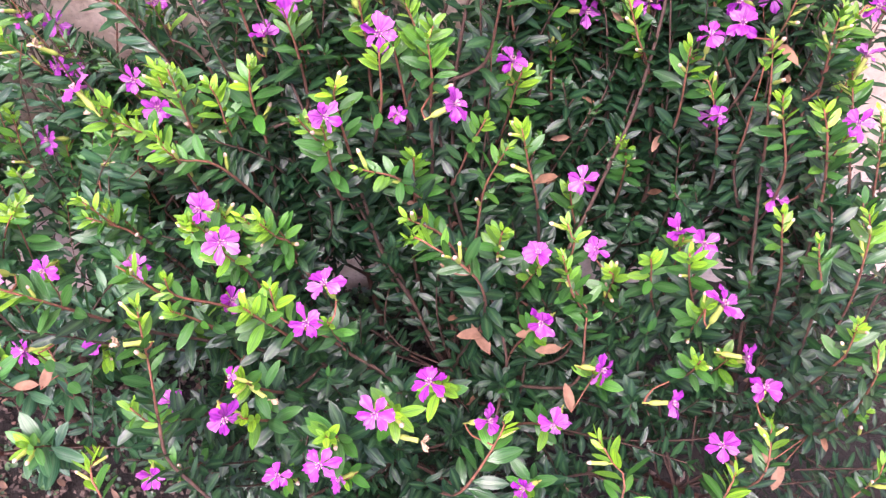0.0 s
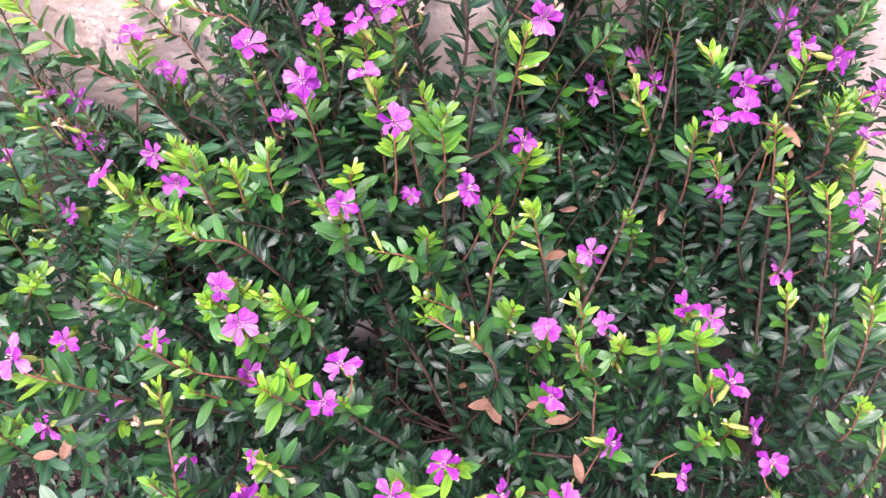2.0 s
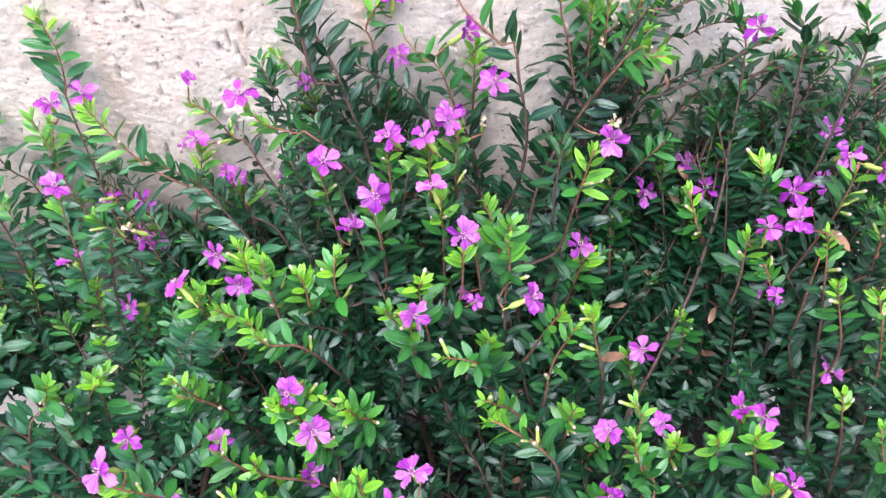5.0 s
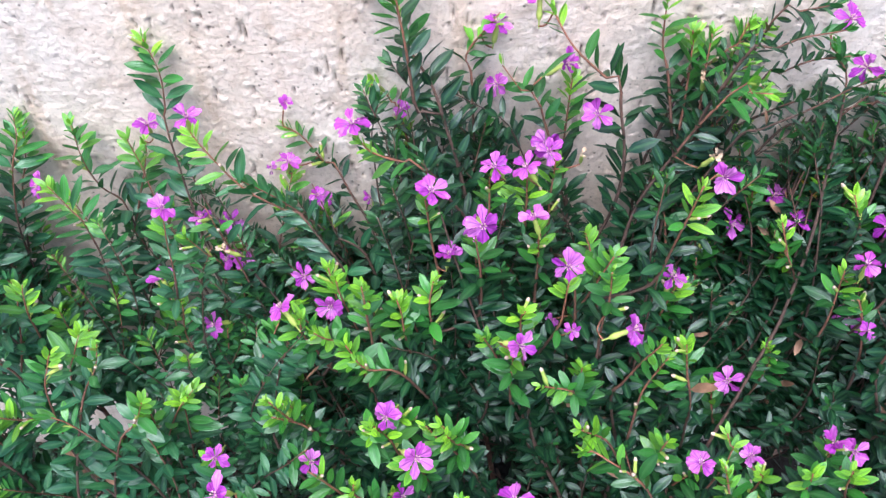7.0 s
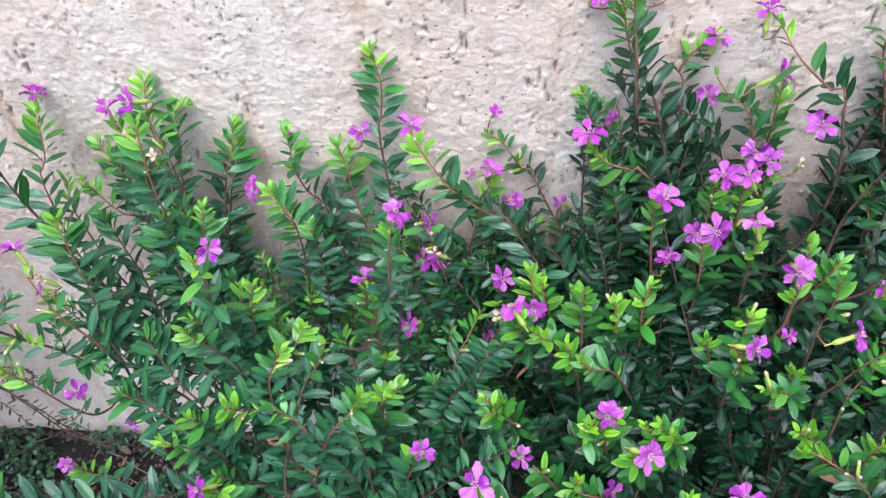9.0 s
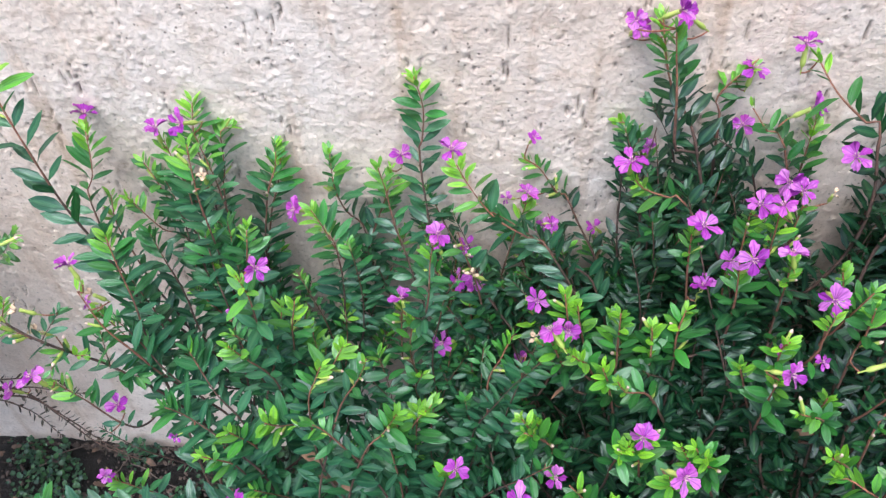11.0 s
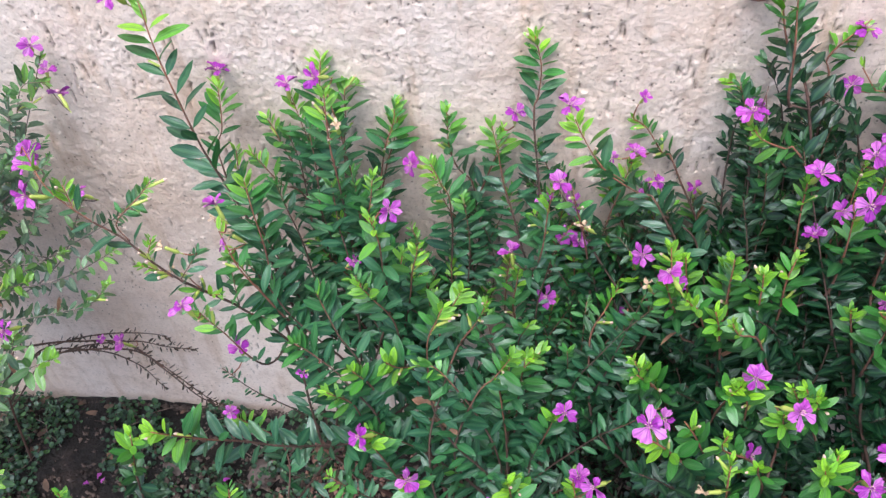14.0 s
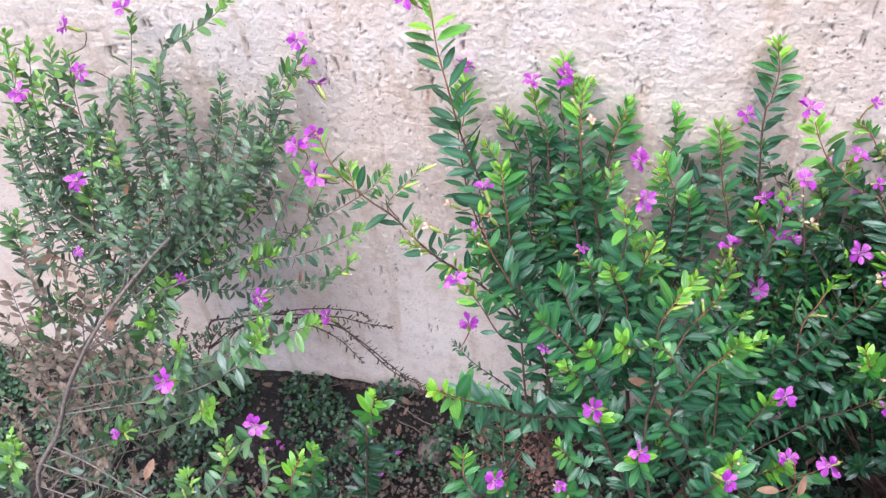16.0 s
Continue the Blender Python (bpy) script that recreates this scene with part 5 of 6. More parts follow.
shoot(FAR, (-0.509, -0.045, 0.367), (-0.527, -0.052, 0.346), (-0.546, -0.061, 0.320), (-0.567, -0.070, 0.294), size=0.66, buds=0, old=0.45, reach=0.03)
shoot(FAR, (-0.665, -0.099, 0.382), (-0.669, -0.102, 0.346), (-0.673, -0.107, 0.296), (-0.680, -0.114, 0.253), size=0.66, buds=0, old=0.45, reach=0.03)
shoot(FAR, (-0.665, -0.130, 0.354), (-0.669, -0.132, 0.318), (-0.675, -0.134, 0.279), size=0.66, buds=0, old=0.45, reach=0.03)
shoot(FAR, (-0.641, -0.112, 0.364), (-0.646, -0.114, 0.319), (-0.651, -0.117, 0.275), size=0.66, buds=0, old=0.45, reach=0.03)
shoot(FAR, (-0.533, -0.076, 0.347), (-0.546, -0.082, 0.320), (-0.563, -0.088, 0.297), size=0.66, buds=0, old=0.45, reach=0.03)
shoot(FAR, (-0.572, -0.084, 0.360), (-0.576, -0.087, 0.332), (-0.581, -0.092, 0.298), size=0.66, buds=0, old=0.45, reach=0.03)
shoot(FAR, (-0.607, -0.091, 0.363), (-0.611, -0.094, 0.324), (-0.614, -0.097, 0.294), size=0.66, buds=0, old=0.45, reach=0.03)
shoot(FAR, (-0.551, -0.088, 0.351), (-0.561, -0.093, 0.324), (-0.576, -0.098, 0.295), size=0.66, buds=0, old=0.45, reach=0.03)
shoot(FAR, (-0.586, -0.114, 0.337), (-0.591, -0.115, 0.312), (-0.601, -0.119, 0.285), size=0.66, buds=0, old=0.45, reach=0.03)
shoot(FAR, (-0.676, -0.048, 0.429), (-0.679, -0.053, 0.407), (-0.682, -0.061, 0.377), size=0.98, old=-0.05)
shoot(FAR, (-0.649, -0.046, 0.423), (-0.653, -0.052, 0.400), (-0.655, -0.057, 0.376), size=0.98, old=-0.05)
shoot(FAR, (-0.652, -0.064, 0.409), (-0.654, -0.068, 0.385), (-0.656, -0.072, 0.360), size=0.98, old=-0.05)
shoot(FAR, (-0.618, -0.086, 0.380), (-0.623, -0.090, 0.359), (-0.627, -0.092, 0.336), size=0.98, old=-0.05)
shoot(FAR, (-0.659, -0.161, 0.326), (-0.666, -0.161, 0.290), (-0.679, -0.162, 0.237), size=0.7, buds=0, old=0.6, reach=0.05, leafy=0.7, dead=True)
shoot(FAR, (-0.687, -0.138, 0.257), (-0.697, -0.144, 0.209), (-0.709, -0.152, 0.154), size=0.7, buds=0, old=0.6, reach=0.05, leafy=0.7, dead=True)
shoot(FAR, (-0.700, -0.159, 0.242), (-0.708, -0.162, 0.195), (-0.715, -0.163, 0.137), size=0.7, buds=0, old=0.6, reach=0.05, leafy=0.7, dead=True)
shoot(FAR, (-0.653, -0.155, 0.234), (-0.672, -0.160, 0.193), (-0.694, -0.169, 0.154), size=0.7, buds=0, old=0.6, reach=0.05, leafy=0.7, dead=True)
shoot(FAR, (-0.700, -0.189, 0.216), (-0.708, -0.188, 0.174), (-0.718, -0.189, 0.121), size=0.7, buds=0, old=0.6, reach=0.05, leafy=0.7, dead=True)
shoot(FAR, (-0.645, -0.184, 0.207), (-0.677, -0.185, 0.152), (-0.699, -0.197, 0.122), size=0.7, buds=0, old=0.6, reach=0.05, leafy=0.7, dead=True)
shoot(FAR, (-0.621, -0.203, 0.200), (-0.659, -0.198, 0.146), (-0.674, -0.211, 0.139), size=0.7, buds=0, old=0.6, reach=0.05, leafy=0.7, dead=True)
shoot(FAR, (-0.671, -0.213, 0.203), (-0.687, -0.214, 0.159), size=0.7, buds=0, old=0.6, reach=0.05, leafy=0.7, dead=True)
shoot(FAR, (-0.601, -0.207, 0.190), (-0.629, -0.204, 0.132), size=0.7, buds=0, old=0.6, reach=0.05, leafy=0.7, dead=True)
shoot(FAR, (-0.652, -0.144, 0.339), (-0.659, -0.145, 0.307), (-0.665, -0.144, 0.269), size=0.7, buds=0, old=0.6, reach=0.05, leafy=0.7, dead=True)
shoot(FAR, (-0.570, -0.168, 0.282), (-0.595, -0.167, 0.236), (-0.629, -0.166, 0.181), size=0.7, buds=0, old=0.6, reach=0.05, leafy=0.7, dead=True)
shoot(FAR, (-0.649, -0.153, 0.319), (-0.655, -0.152, 0.281), (-0.669, -0.154, 0.228), size=0.7, buds=0, old=0.6, reach=0.05, leafy=0.7, dead=True)
shoot(FAR, (-0.617, -0.152, 0.312), (-0.634, -0.154, 0.270), (-0.655, -0.159, 0.224), size=0.7, buds=0, old=0.6, reach=0.05, leafy=0.7, dead=True)
shoot(FAR, (-0.599, -0.154, 0.306), (-0.617, -0.156, 0.268), (-0.646, -0.160, 0.213), size=0.7, buds=0, old=0.6, reach=0.05, leafy=0.7, dead=True)
shoot(FAR, (-0.632, -0.142, 0.325), (-0.643, -0.144, 0.285), (-0.660, -0.148, 0.236), size=0.7, buds=0, old=0.6, reach=0.05, leafy=0.7, dead=True)
shoot(FAR, (-0.664, -0.173, 0.306), (-0.670, -0.170, 0.271), (-0.681, -0.167, 0.217), size=0.7, buds=0, old=0.6, reach=0.05, leafy=0.7, dead=True)
shoot(FAR, (-0.586, -0.168, 0.291), (-0.609, -0.167, 0.247), (-0.646, -0.169, 0.190), size=0.7, buds=0, old=0.6, reach=0.05, leafy=0.7, dead=True)
shoot(FAR, (-0.654, -0.197, 0.282), (-0.663, -0.192, 0.245), (-0.675, -0.183, 0.190), size=0.7, buds=0, old=0.6, reach=0.05, leafy=0.7, dead=True)
shoot(FAR, (-0.635, -0.178, 0.294), (-0.650, -0.177, 0.252), (-0.668, -0.176, 0.204), size=0.7, buds=0, old=0.6, reach=0.05, leafy=0.7, dead=True)
shoot(FAR, (-0.579, -0.145, 0.309), (-0.599, -0.147, 0.273), (-0.624, -0.151, 0.234), size=0.66, buds=0, old=0.45, reach=0.03)
shoot(FAR, (-0.563, -0.152, 0.298), (-0.585, -0.153, 0.259), (-0.622, -0.156, 0.198), size=0.66, buds=0, old=0.45, reach=0.03)
shoot(LOW, (-0.464, -0.042, 0.160), (-0.487, -0.044, 0.164), (-0.514, -0.046, 0.169), size=0.42, buds=0, old=0.8, reach=0.03, leafy=0.8)
shoot(EAST, (0.193, -0.006, 0.363), (0.192, -0.014, 0.345), size=0.78, buds=0, old=0.42)
shoot(EAST, (0.183, -0.006, 0.355), (0.186, -0.017, 0.336), size=0.78, buds=0, old=0.42)
shoot(EAST, (0.161, -0.006, 0.379), (0.158, -0.007, 0.373), size=0.78, buds=0, old=0.42)
shoot(EAST, (0.196, -0.006, 0.384), (0.184, -0.006, 0.381), size=0.78, buds=0, old=0.42)
shoot(EAST, (0.153, -0.006, 0.376), (0.151, -0.009, 0.367), size=0.78, buds=0, old=0.42)
shoot(EAST, (0.143, -0.006, 0.383), (0.141, -0.007, 0.377), size=0.78, buds=0, old=0.42)
shoot(EAST, (0.133, -0.006, 0.370), (0.129, -0.006, 0.368), (0.132, -0.017, 0.338), size=1.0, old=-0.05)
shoot(MIDDLE, (0.044, -0.042, 0.350), (0.046, -0.047, 0.331), (0.049, -0.054, 0.312), size=1.0, old=-0.05)
shoot(EAST, (0.075, -0.063, 0.365), (0.082, -0.067, 0.347), (0.090, -0.072, 0.325), size=1.0, old=-0.05)
shoot(EAST, (0.108, -0.052, 0.372), (0.113, -0.056, 0.360), size=1.0, old=-0.05)
shoot(EAST, (0.127, -0.095, 0.371), (0.130, -0.098, 0.356), size=1.0, old=-0.05)
shoot(EAST, (0.070, -0.033, 0.356), (0.072, -0.038, 0.336), size=1.0, old=-0.05)
shoot(EAST, (0.064, -0.010, 0.372), (0.067, -0.016, 0.356), size=1.0, old=-0.05)
shoot(EAST, (0.101, -0.006, 0.366), (0.102, -0.009, 0.357), size=1.0, old=-0.05)
shoot(MIDDLE, (-0.092, -0.166, 0.331), (-0.084, -0.158, 0.289), reach=0.06)
shoot(MIDDLE, (-0.156, -0.054, 0.304), (-0.141, -0.060, 0.265), reach=0.06)
shoot(MIDDLE, (-0.147, -0.112, 0.358), (-0.133, -0.110, 0.313), reach=0.06)
shoot(WEST, (-0.194, -0.135, 0.263), (-0.201, -0.131, 0.228), reach=0.06)
shoot(EAST, (0.057, -0.096, 0.278), (0.065, -0.099, 0.243), reach=0.06)
shoot(WEST, (-0.226, -0.055, 0.301), (-0.229, -0.060, 0.262), reach=0.06)
shoot(EAST, (0.101, -0.140, 0.299), (0.103, -0.138, 0.262), reach=0.06)
shoot(WEST, (-0.199, -0.062, 0.271), (-0.205, -0.067, 0.235), reach=0.06)
shoot(WEST, (-0.327, -0.030, 0.402), (-0.318, -0.038, 0.350), reach=0.06)
shoot(WEST, (-0.203, -0.075, 0.378), (-0.209, -0.078, 0.329), reach=0.06)
shoot(MIDDLE, (-0.049, -0.134, 0.365), (-0.047, -0.130, 0.319), reach=0.06)
shoot(EAST, (0.102, -0.180, 0.306), (0.104, -0.173, 0.268), reach=0.06)
shoot(EAST, (0.099, -0.086, 0.359), (0.102, -0.090, 0.314), reach=0.06)
shoot(MIDDLE, (-0.065, -0.093, 0.390), (-0.061, -0.094, 0.341), reach=0.06)
shoot(MIDDLE, (0.031, -0.078, 0.338), (0.023, -0.080, 0.295), reach=0.06)
shoot(MIDDLE, (0.040, -0.150, 0.298), (0.032, -0.144, 0.260), reach=0.06)
shoot(EAST, (0.115, -0.136, 0.284), (0.115, -0.134, 0.248), reach=0.06)
shoot(MIDDLE, (-0.016, -0.120, 0.330), (-0.018, -0.118, 0.288), reach=0.06)
shoot(MIDDLE, (-0.086, -0.081, 0.397), (-0.080, -0.083, 0.347), reach=0.06)
shoot(MIDDLE, (-0.059, -0.068, 0.398), (-0.056, -0.072, 0.348), reach=0.06)
shoot(MIDDLE, (-0.042, -0.058, 0.388), (-0.040, -0.063, 0.339), reach=0.06)
shoot(MIDDLE, (-0.037, -0.078, 0.378), (-0.036, -0.081, 0.331), reach=0.06)
shoot(MIDDLE, (-0.020, -0.007, 0.403), (-0.022, -0.018, 0.353), reach=0.06)
shoot(MIDDLE, (-0.029, -0.048, 0.388), (-0.029, -0.054, 0.339), reach=0.06)
shoot(EAST, (0.141, -0.036, 0.336), (0.138, -0.046, 0.294), reach=0.06)
shoot(WEST, (-0.295, -0.165, 0.272), (-0.290, -0.158, 0.236), reach=0.06)
shoot(WEST, (-0.175, -0.188, 0.285), (-0.184, -0.177, 0.247), reach=0.06)
shoot(EAST, (0.126, -0.176, 0.252), (0.125, -0.170, 0.220), reach=0.06)
shoot(FAR, (-0.500, -0.009, 0.401), (-0.527, -0.027, 0.346), reach=0.012, leafy=0.8)
shoot(MIDDLE, (0.023, -0.092, 0.418), (0.016, -0.093, 0.365), reach=0.06)
shoot(WEST, (-0.370, -0.151, 0.358), (-0.356, -0.145, 0.312), reach=0.012, leafy=0.8)
shoot(MIDDLE, (-0.004, -0.220, 0.322), (-0.007, -0.206, 0.281), reach=0.06)
shoot(MIDDLE, (-0.077, -0.220, 0.327), (-0.071, -0.206, 0.285), reach=0.06)
shoot(MIDDLE, (-0.170, -0.006, 0.316), (-0.153, -0.017, 0.276), reach=0.06)
shoot(FAR, (-0.480, -0.074, 0.372), (-0.510, -0.084, 0.320), reach=0.012, leafy=0.8)
shoot(WEST, (-0.269, -0.182, 0.261), (-0.267, -0.172, 0.226), reach=0.06)
shoot(MIDDLE, (-0.022, -0.231, 0.321), (-0.023, -0.215, 0.280), reach=0.06)
shoot(MIDDLE, (-0.075, -0.233, 0.322), (-0.069, -0.217, 0.281), reach=0.06)
shoot(FAR, (-0.511, -0.126, 0.288), (-0.537, -0.130, 0.246), reach=0.012, leafy=0.8)
shoot(WEST, (-0.227, -0.202, 0.279), (-0.230, -0.190, 0.242), reach=0.06)
shoot(FAR, (-0.483, -0.212, 0.284), (-0.513, -0.206, 0.242), reach=0.012, leafy=0.8)
shoot(WEST, (-0.351, -0.201, 0.239), (-0.339, -0.189, 0.207), reach=0.012, leafy=0.8)
shoot(MIDDLE, (-0.131, -0.227, 0.246), (-0.119, -0.211, 0.214), reach=0.06)
shoot(FAR, (-0.541, -0.201, 0.300), (-0.564, -0.196, 0.257), reach=0.012, leafy=0.8)
shoot(FAR, (-0.620, -0.102, 0.354), (-0.633, -0.109, 0.305), reach=0.012, leafy=0.8)
shoot(WEST, (-0.197, -0.027, 0.315), (-0.203, -0.036, 0.273), reach=0.06)
shoot(MIDDLE, (-0.102, -0.158, 0.274), (-0.094, -0.151, 0.239), reach=0.06)
shoot(MIDDLE, (0.042, -0.214, 0.269), (0.034, -0.200, 0.234), reach=0.06)
shoot(EAST, (0.062, -0.186, 0.261), (0.069, -0.178, 0.228), reach=0.06)
shoot(MIDDLE, (0.039, -0.168, 0.271), (0.031, -0.160, 0.236), reach=0.06)
shoot(FAR, (-0.611, -0.011, 0.420), (-0.625, -0.029, 0.362), reach=0.012, leafy=0.8)
shoot(FAR, (-0.485, -0.051, 0.327), (-0.514, -0.064, 0.281), reach=0.012, leafy=0.8)
shoot(MIDDLE, (-0.108, -0.147, 0.323), (-0.100, -0.144, 0.300))
shoot(MIDDLE, (-0.061, -0.120, 0.354), (-0.055, -0.117, 0.332))
shoot(MIDDLE, (-0.024, -0.104, 0.384), (-0.021, -0.100, 0.362))
shoot(MIDDLE, (0.024, -0.112, 0.327), (0.016, -0.118, 0.307), (0.012, -0.125, 0.287))
shoot(MIDDLE, (-0.018, -0.148, 0.325), (-0.002, -0.144, 0.302))
shoot(MIDDLE, (-0.135, -0.167, 0.320), (-0.123, -0.165, 0.296))
shoot(MIDDLE, (-0.141, -0.114, 0.356), (-0.141, -0.107, 0.346), (-0.137, -0.105, 0.333), (-0.124, -0.109, 0.316), (-0.102, -0.106, 0.302))
shoot(WEST, (-0.180, -0.034, 0.359), (-0.155, -0.037, 0.342), (-0.138, -0.039, 0.326), (-0.119, -0.043, 0.308), size=1.15, old=0.3, buds=0)
shoot(MIDDLE, (-0.036, -0.139, 0.346), (-0.020, -0.132, 0.327))
shoot(MIDDLE, (-0.115, -0.172, 0.318), (-0.115, -0.171, 0.304), (-0.099, -0.169, 0.291))
shoot(MIDDLE, (-0.070, -0.183, 0.328), (-0.068, -0.186, 0.312), (-0.053, -0.186, 0.297), (-0.044, -0.188, 0.281), (-0.029, -0.190, 0.265))
shoot(MIDDLE, (-0.109, -0.148, 0.322), (-0.110, -0.143, 0.303))
shoot(MIDDLE, (-0.085, -0.149, 0.328), (-0.077, -0.150, 0.312), (-0.070, -0.149, 0.298))
shoot(MIDDLE, (0.046, -0.156, 0.309), (0.051, -0.162, 0.290), (0.057, -0.165, 0.273))
shoot(MIDDLE, (0.006, -0.142, 0.294), (0.010, -0.142, 0.280), (0.017, -0.146, 0.262), (0.026, -0.165, 0.235), size=1.1, old=0.75, buds=0)
shoot(MIDDLE, (0.029, -0.143, 0.275), (0.031, -0.148, 0.257), (0.036, -0.165, 0.231), size=1.1, old=0.75, buds=0)
shoot(EAST, (0.166, -0.081, 0.376), (0.160, -0.083, 0.360), (0.157, -0.088, 0.343), (0.155, -0.092, 0.325))
shoot(WEST, (-0.357, -0.022, 0.362), (-0.353, -0.026, 0.342), (-0.350, -0.032, 0.320), (-0.345, -0.044, 0.292), size=1.1, buds=0, old=0.42, reach=0.07)
shoot(WEST, (-0.343, -0.025, 0.370), (-0.340, -0.034, 0.346), (-0.339, -0.045, 0.320), (-0.333, -0.060, 0.290), size=1.1, buds=0, old=0.42, reach=0.07)
shoot(WEST, (-0.359, -0.052, 0.349), (-0.352, -0.058, 0.327), (-0.346, -0.064, 0.304), (-0.339, -0.073, 0.279), size=1.1, buds=0, old=0.42, reach=0.07)
shoot(WEST, (-0.364, -0.077, 0.342), (-0.357, -0.080, 0.322), (-0.350, -0.086, 0.299), size=1.1, buds=0, old=0.42, reach=0.07)
shoot(WEST, (-0.323, -0.062, 0.361), (-0.320, -0.070, 0.338), (-0.316, -0.078, 0.314), size=1.1, buds=0, old=0.42, reach=0.07)
shoot(WEST, (-0.310, -0.061, 0.360), (-0.308, -0.069, 0.337), (-0.304, -0.077, 0.313), size=1.1, buds=0, old=0.42, reach=0.07)
shoot(WEST, (-0.365, -0.100, 0.335), (-0.349, -0.107, 0.310), (-0.332, -0.112, 0.287), (-0.315, -0.115, 0.265), size=1.1, buds=0, old=0.42, reach=0.07)
shoot(WEST, (-0.332, -0.140, 0.321), (-0.324, -0.137, 0.307), (-0.307, -0.140, 0.286), size=1.1, buds=0, old=0.42, reach=0.07)
shoot(WEST, (-0.325, -0.113, 0.330), (-0.315, -0.121, 0.306), (-0.304, -0.126, 0.283), size=1.1, buds=0, old=0.42, reach=0.07)
shoot(EAST, (0.184, -0.055, 0.333), (0.188, -0.061, 0.314), (0.191, -0.073, 0.292), size=0.95, buds=0, old=0.6, reach=0.08)
shoot(EAST, (0.206, -0.052, 0.323), (0.211, -0.073, 0.294), size=0.95, buds=0, old=0.6, reach=0.08)
shoot(EAST, (0.190, -0.103, 0.312), (0.195, -0.116, 0.289), size=0.95, buds=0, old=0.6, reach=0.08)
shoot(EAST, (0.179, -0.128, 0.307), (0.183, -0.138, 0.286), size=0.95, buds=0, old=0.6, reach=0.08)
shoot(EAST, (0.185, -0.146, 0.307), (0.188, -0.156, 0.286), size=0.95, buds=0, old=0.6, reach=0.08)
shoot(EAST, (0.163, -0.127, 0.314), (0.167, -0.141, 0.290), size=0.95, buds=0, old=0.6, reach=0.08)

shoot(FAR, (-0.595, -0.030, 0.392), (-0.600, -0.034, 0.367), (-0.601, -0.038, 0.335), (-0.599, -0.042, 0.296), (-0.602, -0.046, 0.252), size=0.72, buds=0, old=0.55, reach=0.03)
shoot(FAR, (-0.584, -0.030, 0.384), (-0.582, -0.034, 0.359), (-0.583, -0.038, 0.332), (-0.585, -0.042, 0.298), size=0.72, buds=0, old=0.55, reach=0.03)
shoot(FAR, (-0.550, -0.035, 0.379), (-0.560, -0.039, 0.350), (-0.569, -0.043, 0.322), (-0.583, -0.047, 0.286), size=0.72, buds=0, old=0.55, reach=0.03)
shoot(FAR, (-0.614, -0.050, 0.397), (-0.626, -0.054, 0.367), (-0.628, -0.058, 0.335), (-0.628, -0.062, 0.306), (-0.636, -0.066, 0.262), size=0.72, buds=0, old=0.55, reach=0.03)
shoot(FAR, (-0.627, -0.060, 0.385), (-0.627, -0.064, 0.360), (-0.626, -0.068, 0.334), (-0.631, -0.072, 0.293), size=0.72, buds=0, old=0.55, reach=0.03)
shoot(FAR, (-0.666, -0.070, 0.385), (-0.668, -0.074, 0.360), (-0.667, -0.078, 0.339), (-0.665, -0.082, 0.305), size=0.72, buds=0, old=0.55, reach=0.03)
shoot(FAR, (-0.644, -0.080, 0.373), (-0.648, -0.084, 0.341), (-0.647, -0.088, 0.308), size=0.72, buds=0, old=0.55, reach=0.03)
shoot(FAR, (-0.604, -0.060, 0.369), (-0.603, -0.064, 0.343), (-0.605, -0.068, 0.310), (-0.614, -0.072, 0.266), size=0.72, buds=0, old=0.55, reach=0.03)
shoot(FAR, (-0.535, -0.035, 0.369), (-0.544, -0.039, 0.342), (-0.561, -0.043, 0.307), (-0.583, -0.047, 0.268), size=0.72, buds=0, old=0.55, reach=0.03)
shoot(FAR, (-0.516, -0.030, 0.389), (-0.526, -0.034, 0.359), (-0.541, -0.038, 0.326), (-0.560, -0.042, 0.295), size=0.72, buds=0, old=0.55, reach=0.03)
shoot(FAR, (-0.674, -0.100, 0.363), (-0.669, -0.104, 0.343), (-0.661, -0.108, 0.321), size=0.72, buds=0, old=0.55, reach=0.03)
shoot(FAR, (-0.528, -0.080, 0.361), (-0.551, -0.084, 0.327), (-0.580, -0.088, 0.294), size=0.72, buds=0, old=0.55, reach=0.03)
shoot(FAR, (-0.568, -0.090, 0.366), (-0.579, -0.094, 0.328), (-0.593, -0.098, 0.292), size=0.72, buds=0, old=0.55, reach=0.03)
shoot(FAR, (-0.552, -0.090, 0.367), (-0.564, -0.094, 0.330), (-0.582, -0.098, 0.288), size=0.72, buds=0, old=0.55, reach=0.03)
shoot(FAR, (-0.572, -0.110, 0.370), (-0.580, -0.114, 0.339), (-0.593, -0.118, 0.303), size=0.72, buds=0, old=0.55, reach=0.03)
shoot(FAR, (-0.595, -0.120, 0.377), (-0.597, -0.124, 0.347), (-0.598, -0.128, 0.319), size=0.72, buds=0, old=0.55, reach=0.03)
shoot(FAR, (-0.642, -0.120, 0.371), (-0.636, -0.124, 0.347), (-0.626, -0.128, 0.321), size=0.72, buds=0, old=0.55, reach=0.03)
shoot(FAR, (-0.521, -0.060, 0.372), (-0.534, -0.064, 0.345), (-0.551, -0.068, 0.322), size=0.72, buds=0, old=0.55, reach=0.03)
shoot(FAR, (-0.512, -0.040, 0.361), (-0.523, -0.044, 0.338), (-0.546, -0.048, 0.308), size=0.72, buds=0, old=0.55, reach=0.03)
shoot(FAR, (-0.569, -0.140, 0.377), (-0.574, -0.144, 0.356), (-0.579, -0.148, 0.335), size=0.72, buds=0, old=0.55, reach=0.03)
